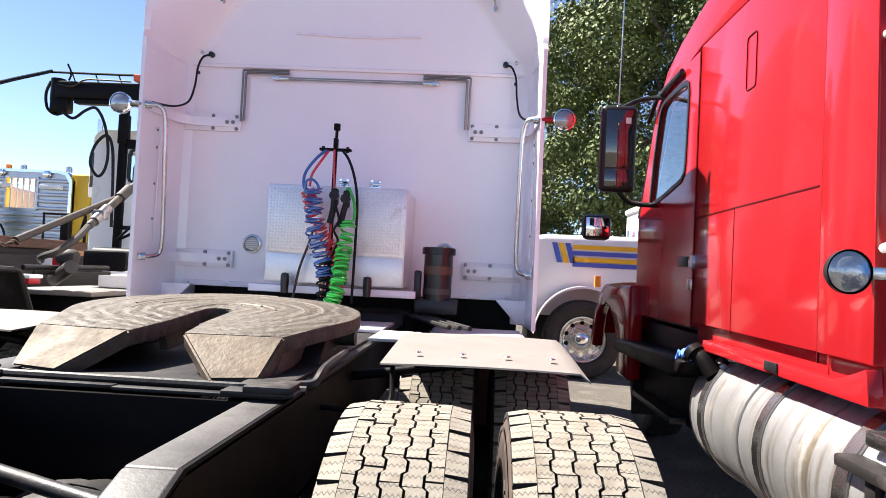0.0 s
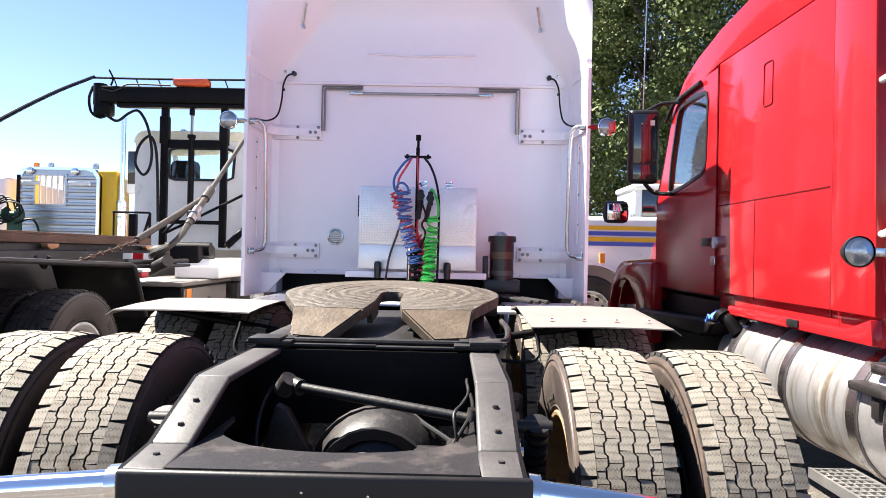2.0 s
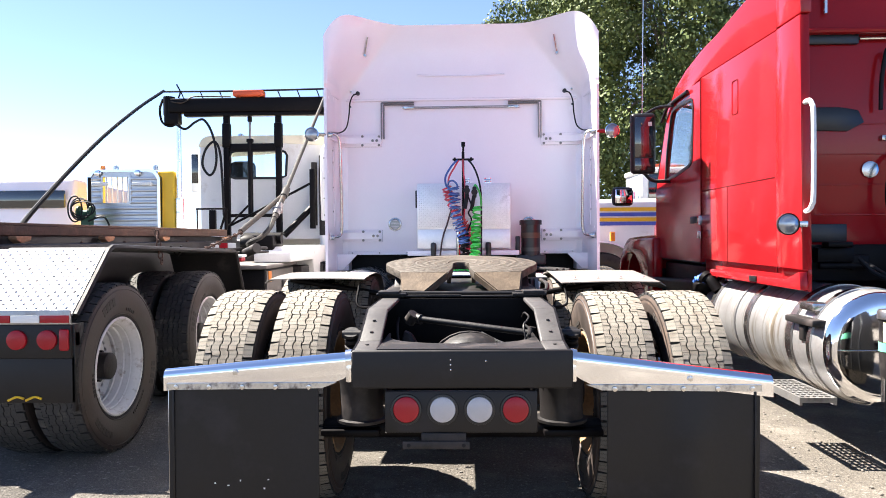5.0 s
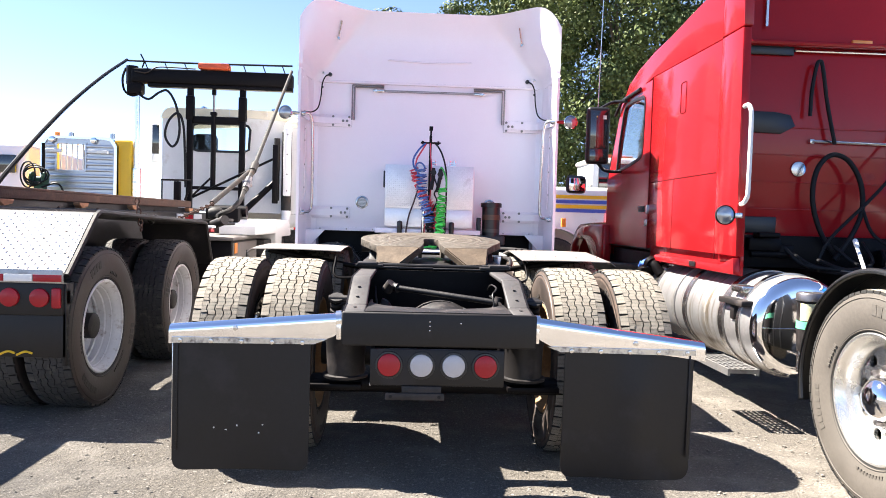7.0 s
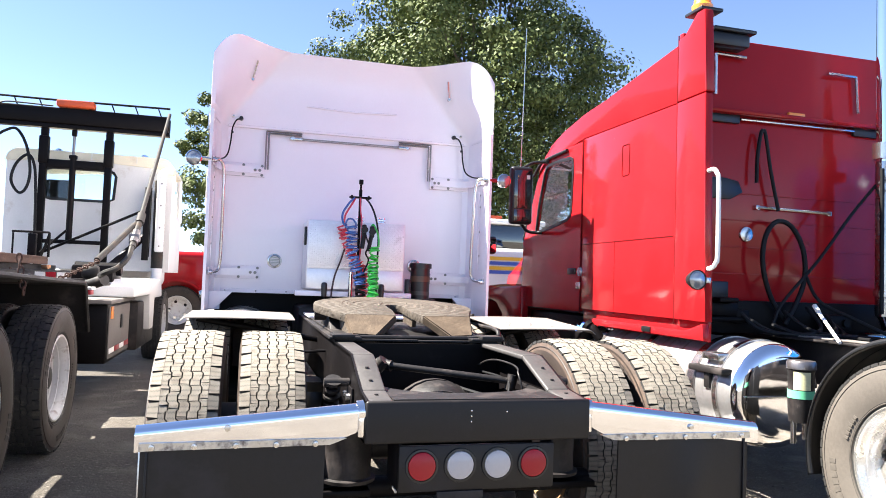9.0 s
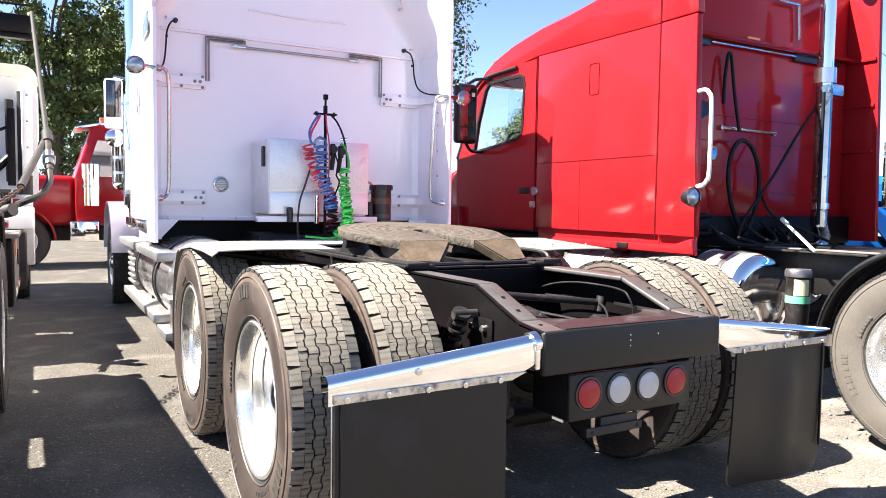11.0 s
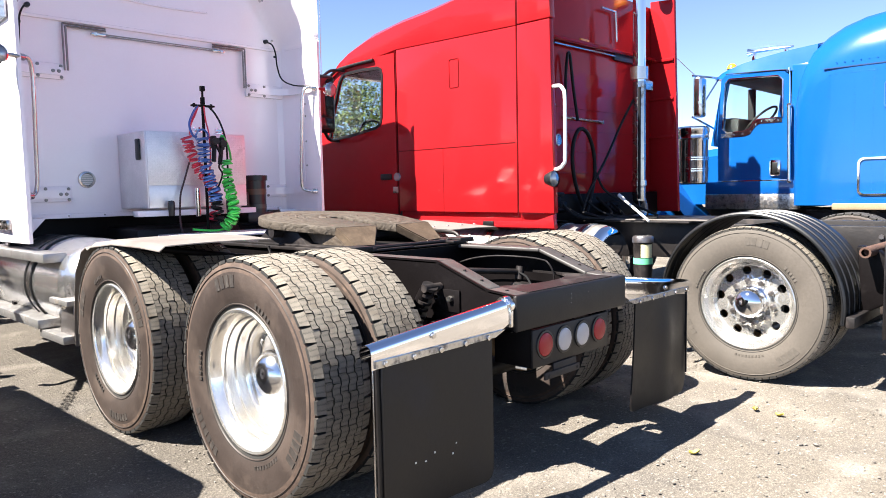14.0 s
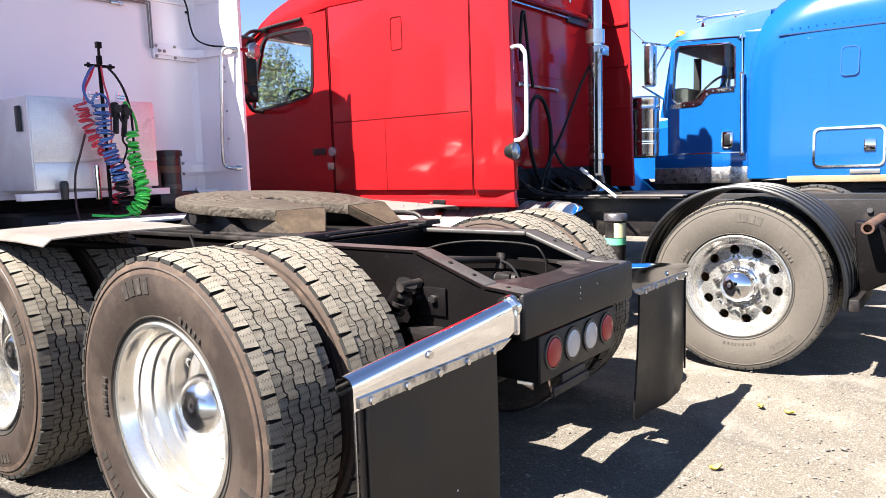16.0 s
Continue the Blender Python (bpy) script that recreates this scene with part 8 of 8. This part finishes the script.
part("cable_loop", tube([(-6.45, 8.8, 1.6), (-6.2, 8.8, 1.68), (-6.08, 8.8, 1.55), (-6.05, 8.8, 1.3)], 0.018, 6), HOSE_BLACK, reel)
part("upright_tube", rod((-6.5, 8.95, 1.1), (-6.5, 8.95, 2.4), 0.03, 10), BLACK, yl)
part("flatbed", span(-6.7, -5.0, 6.5, 9.3, 0.9, 1.1, 0.02), BLACK_DUSTY, yl)
van = thing("white_van", (-9.2, 12.0, 0), "white van parked beyond the flatbed", "van")
part("body", prism([(11.0, 0.3), (14.5, 0.3), (14.5, 1.5), (13.6, 2.4), (11.05, 2.5)], "x", -10.2, -7.68, 0.10, 3), WHITE, van)
part("rear_window", span(-9.9, -7.86, 10.965, 11.02, 1.90, 2.25, 0.03), DARK_GLASS, van)
for y in (7.2, 10.3):
    wheel(yl, -6.5, y, -1, "white", "dark")
    wheel(yl, -5.2, y, 1, "white", "dark")
for y in (11.8, 13.8):
    wheel(van, -10.0, y, -1, "white", "dark")
    wheel(van, -7.86, y, 1, "white", "dark")
bed.location += Vector((-0.01, 0.09, 0))
yl.location += Vector((-0.29, 0.95, 0))


# ---- vehicles beyond ----
st = thing("striped_truck", (2.9, 9.5, 0), "white lorry with yellow and blue stripes parked across", "truck")
part("bonnet", prism([(1.2, 0.75), (5.2, 0.75), (5.2, 1.9), (1.75, 1.86), (1.3, 1.75), (1.15, 1.4)], "y", 9.1, 10.9, 0.08, 3), WHITE_DULL, st, "white bonnet side")
for z, m in ((1.70, YELLOW), (1.615, STRIPE_BLUE), (1.53, YELLOW), (1.46, STRIPE_BLUE)):
    part("stripe", span(2.15, 4.4, 9.085, 9.1, z - 0.03, z + 0.03), m, st)
for x, m in ((1.86, STRIPE_BLUE), (1.95, YELLOW), (2.04, STRIPE_BLUE)):
    part("stripe", prism([(x, 1.75), (x + 0.07, 1.75), (x + 0.15, 1.48), (x + 0.08, 1.48)], "y", 9.085, 9.1), m, st)
part("wing", sheet(lambda u, v: (2.3 - 0.66 * math.cos(radians(4 + 172 * v)), 8.82 + 0.5 * u, 0.46 + 0.68 * math.sin(radians(4 + 172 * v))), 6, 24, (0, 0, 0.03)), WHITE, st)
part("marker_lamp", span(2.42, 2.50, 8.83, 8.9, 1.17, 1.32, 0.01), AMBER, st)
fw = shared("wheel", RIMS["shallow"], st, Matrix.Translation(Vector((2.3, 9.0, 0.461)) - ORIGIN[st.name]) @ pose(0, 0, 0, 0, 0, -90))
shared("tyre", TYRES["dark"], fw, Matrix())
shared("hub_cap", CAPS["shallow"], fw, Matrix.Translation((0.006, 0, 0)))
part("chassis", span(1.6, 5.0, 9.5, 10.5, 0.3, 0.75, 0.02), BLACK_DUSTY, st)
ot = thing("orange_truck", (4.2, 13.0, 0), "dull white lorry cab standing behind", "truck")
part("cab_body", joined(span(3.85, 5.6, 12.4, 14.0, 0.5, 1.95, 0.08), span(3.85, 4.0, 12.5, 14.0, 1.9, 2.65, 0.03), span(5.45, 5.6, 12.5, 14.0, 1.9, 2.65, 0.03)), WHITE_DULL, ot)
part("screen", span(4.0, 5.45, 12.5, 12.54, 1.95, 2.6, 0.01), DARK_GLASS, ot)
part("roof", span(3.8, 5.65, 12.4, 14.0, 2.6, 2.72, 0.05, 3), WHITE_DULL, ot)
part("roof_lamp", span(3.9, 4.6, 12.45, 12.7, 2.72, 2.79, 0.02), ORANGE, ot, "orange roof lamp bar")
part("stack", rod((3.7, 12.6, 0.9), (3.7, 12.6, 2.2), 0.12, 14), CHROME, ot)
for x, s in ((4.0, -1), (5.4, 1)):
    wheel(ot, x, 13.85, s, "white", "dark")
part("bumper", span(3.75, 5.7, 12.2, 12.4, 0.35, 0.7, 0.03), CHROME, ot)

rt2 = thing("distant_red_truck", (-1.0, 14.5, 0), "red lorry parked side-on behind the white truck", "truck")
part("bonnet", span(-2.95, -1.32, 13.7, 15.3, 0.75, 1.73, 0.12, 3), RED, rt2, "red bonnet")
part("cab_body", prism([(-1.35, 0.75), (0.75, 0.75), (0.75, 2.75), (-0.85, 2.78), (-1.05, 2.68), (-1.35, 1.72)], "y", 13.5, 15.5, 0.05), RED, rt2, "red cab side")
part("side_window", prism([(-1.18, 1.72), (-0.45, 1.72), (-0.45, 2.42), (-0.95, 2.42)], "y", 13.47, 13.52), DARK_GLASS, rt2)
part("visor", prism([(-1.3, 2.62), (-0.8, 2.74), (-0.8, 2.79), (-1.35, 2.66)], "y", 13.45, 15.5, 0.01), CHROME, rt2)
part("roof_lamp", span(-0.9, 0.2, 13.6, 13.8, 2.79, 2.88, 0.03), ORANGE, rt2, "orange roof lamp bar")
rac = part("air_cleaner", rod((-1.08, 13.35, 1.15), (-1.08, 13.35, 1.95), 0.16, 24), CHROME, rt2, "chrome air cleaner canister")
part("band", rod((-1.08, 13.35, 1.5), (-1.08, 13.35, 1.54), 0.17, 24), STEEL, rac)
part("front_wing", lathe([(13.4, 0.62), (14.0, 0.62), (14.0, 0.58), (13.4, 0.58)], 20, "y", (-2.3, 0, 0.5), closed=True, sweep=180), RED, rt2)
for z in (0.35, 0.62, 0.88):
    part("step", span(-0.75, 0.1, 13.3, 13.55, z - 0.02, z + 0.03, 0.006), BRUSHED, rt2)
part("step_side", span(-0.78, -0.74, 13.3, 13.55, 0.3, 0.95, 0.006), BRUSHED, rt2)
part("step_side", span(0.08, 0.12, 13.3, 13.55, 0.3, 0.95, 0.006), BRUSHED, rt2)
part("side_locker", span(-1.45, -0.95, 13.4, 13.6, 0.45, 0.85, 0.02), CHROME, rt2)
part("chassis", span(-2.6, 4.0, 14.0, 15.0, 0.45, 0.8, 0.02), BLACK_DUSTY, rt2)
rtw = shared("wheel", RIMS["white"], rt2, Matrix.Translation(Vector((-2.3, 13.7, 0.461)) - ORIGIN[rt2.name]) @ pose(0, 0, 0, 0, 0, -90))
shared("tyre", TYRES["dark"], rtw, Matrix())


# ---- trees ----
def leaf_mat(name, dark, light):
    """Leaves that differ one from the next."""
    m = mat(name, dark, 0.6, var=0.25, scale=0.5, grain=6, bump=0, spec=0.2)
    n, l = m.node_tree.nodes, m.node_tree.links
    b = n["Principled BSDF"]
    geo, mx = n.new("ShaderNodeNewGeometry"), n.new("ShaderNodeMix")
    mx.data_type = "RGBA"
    l.new(geo.outputs["Random Per Island"], mx.inputs["Factor"])
    l.new(b.inputs["Base Color"].links[0].from_socket, mx.inputs["A"])
    mx.inputs["B"].default_value = (*light, 1)
    l.new(mx.outputs["Result"], b.inputs["Base Color"])
    return m


LEAF = leaf_mat("tree_leaves", (0.040, 0.060, 0.016), (0.130, 0.162, 0.050))


def tree(name, x, y, height, spread, low, clumps, seed, leaves=46):
    rng = random.Random(seed)
    t = thing(name, (x, y, 0), "broad green leafy tree behind the parked trucks", "tree", "trees behind the yard")
    limbs = [rod((x, y, 0), (x + 0.2, y, height * 0.45), 0.32, 12, 0.2)]
    vs, fs = [], []
    top = Vector((x + 0.2, y, height * 0.45))
    for c in range(clumps):
        while True:
            p = Vector((rng.uniform(-1, 1), rng.uniform(-1, 1), rng.uniform(-1, 1)))
            if 0.25 < p.length < 1:
                break
        h = (p.z + 1) / 2
        wid = spread * (0.45 + 0.55 * math.sin(math.pi * min(1, 0.15 + 0.8 * h)))
        c0 = Vector((x + p.x * wid, y + p.y * wid * 0.8, low + (height - low) * h))
        if c < 26:
            mid = top.lerp(c0, 0.5) + Vector((rng.uniform(-0.4, 0.4), rng.uniform(-0.4, 0.4), 0.3))
            limbs.append(tube([top - Vector((0, 0, rng.uniform(0, height * 0.15))), mid, c0], 0.05, 6, 3))
        cr = rng.uniform(0.4, 1.0) * spread / 4
        for k in range(leaves):
            d = Vector((rng.gauss(0, 1), rng.gauss(0, 1), rng.gauss(0, 1))).normalized()
            q = c0 + Vector((d.x, d.y, d.z * 0.75)) * cr * rng.uniform(0.3, 1.05) ** 0.6
            n = (d + Vector((rng.uniform(-1, 1), rng.uniform(-1, 1), rng.uniform(-0.4, 1))) * 0.7).normalized()
            a = n.orthogonal().normalized()
            a.rotate(Matrix.Rotation(rng.uniform(0, 6.28), 3, n))
            b = n.cross(a)
            s = rng.uniform(0.038, 0.085)
            i0 = len(vs)
            vs += [q + a * s * 1.3, q + b * s * 0.8, q - a * s * 1.2, q - b * s * 0.8]
            fs.append((i0, i0 + 1, i0 + 2, i0 + 3))
    part("trunk", joined(*limbs), BARK, t, "grey-brown trunk with forking limbs")
    me = bpy.data.meshes.new("crown")
    o = ORIGIN[t.name]
    me.from_pydata([tuple(v - o) for v in vs], [], fs)
    me.materials.append(LEAF)
    cr = new("crown", me)
    cr.parent = t
    tagged(cr, "dense green foliage with gaps of sky")


tree("tree", 8.2, 26.0, 17.0, 6.0, 1.0, 330, 3, 400)
tree("tree", 3.6, 33.0, 14.5, 4.2, 1.5, 180, 5, 230)
tree("tree", 25.0, 32.0, 8.5, 4.5, 0.6, 260, 21, 90)
tree("tree", -1.5, 30.0, 11.0, 2.6, 1.0, 170, 7, 180)
tree("tree", 1.2, 36.0, 10.0, 3.6, 1.0, 160, 17, 150)
tree("tree", 17.0, 40.0, 12.0, 5.0, 1.5, 360, 9)
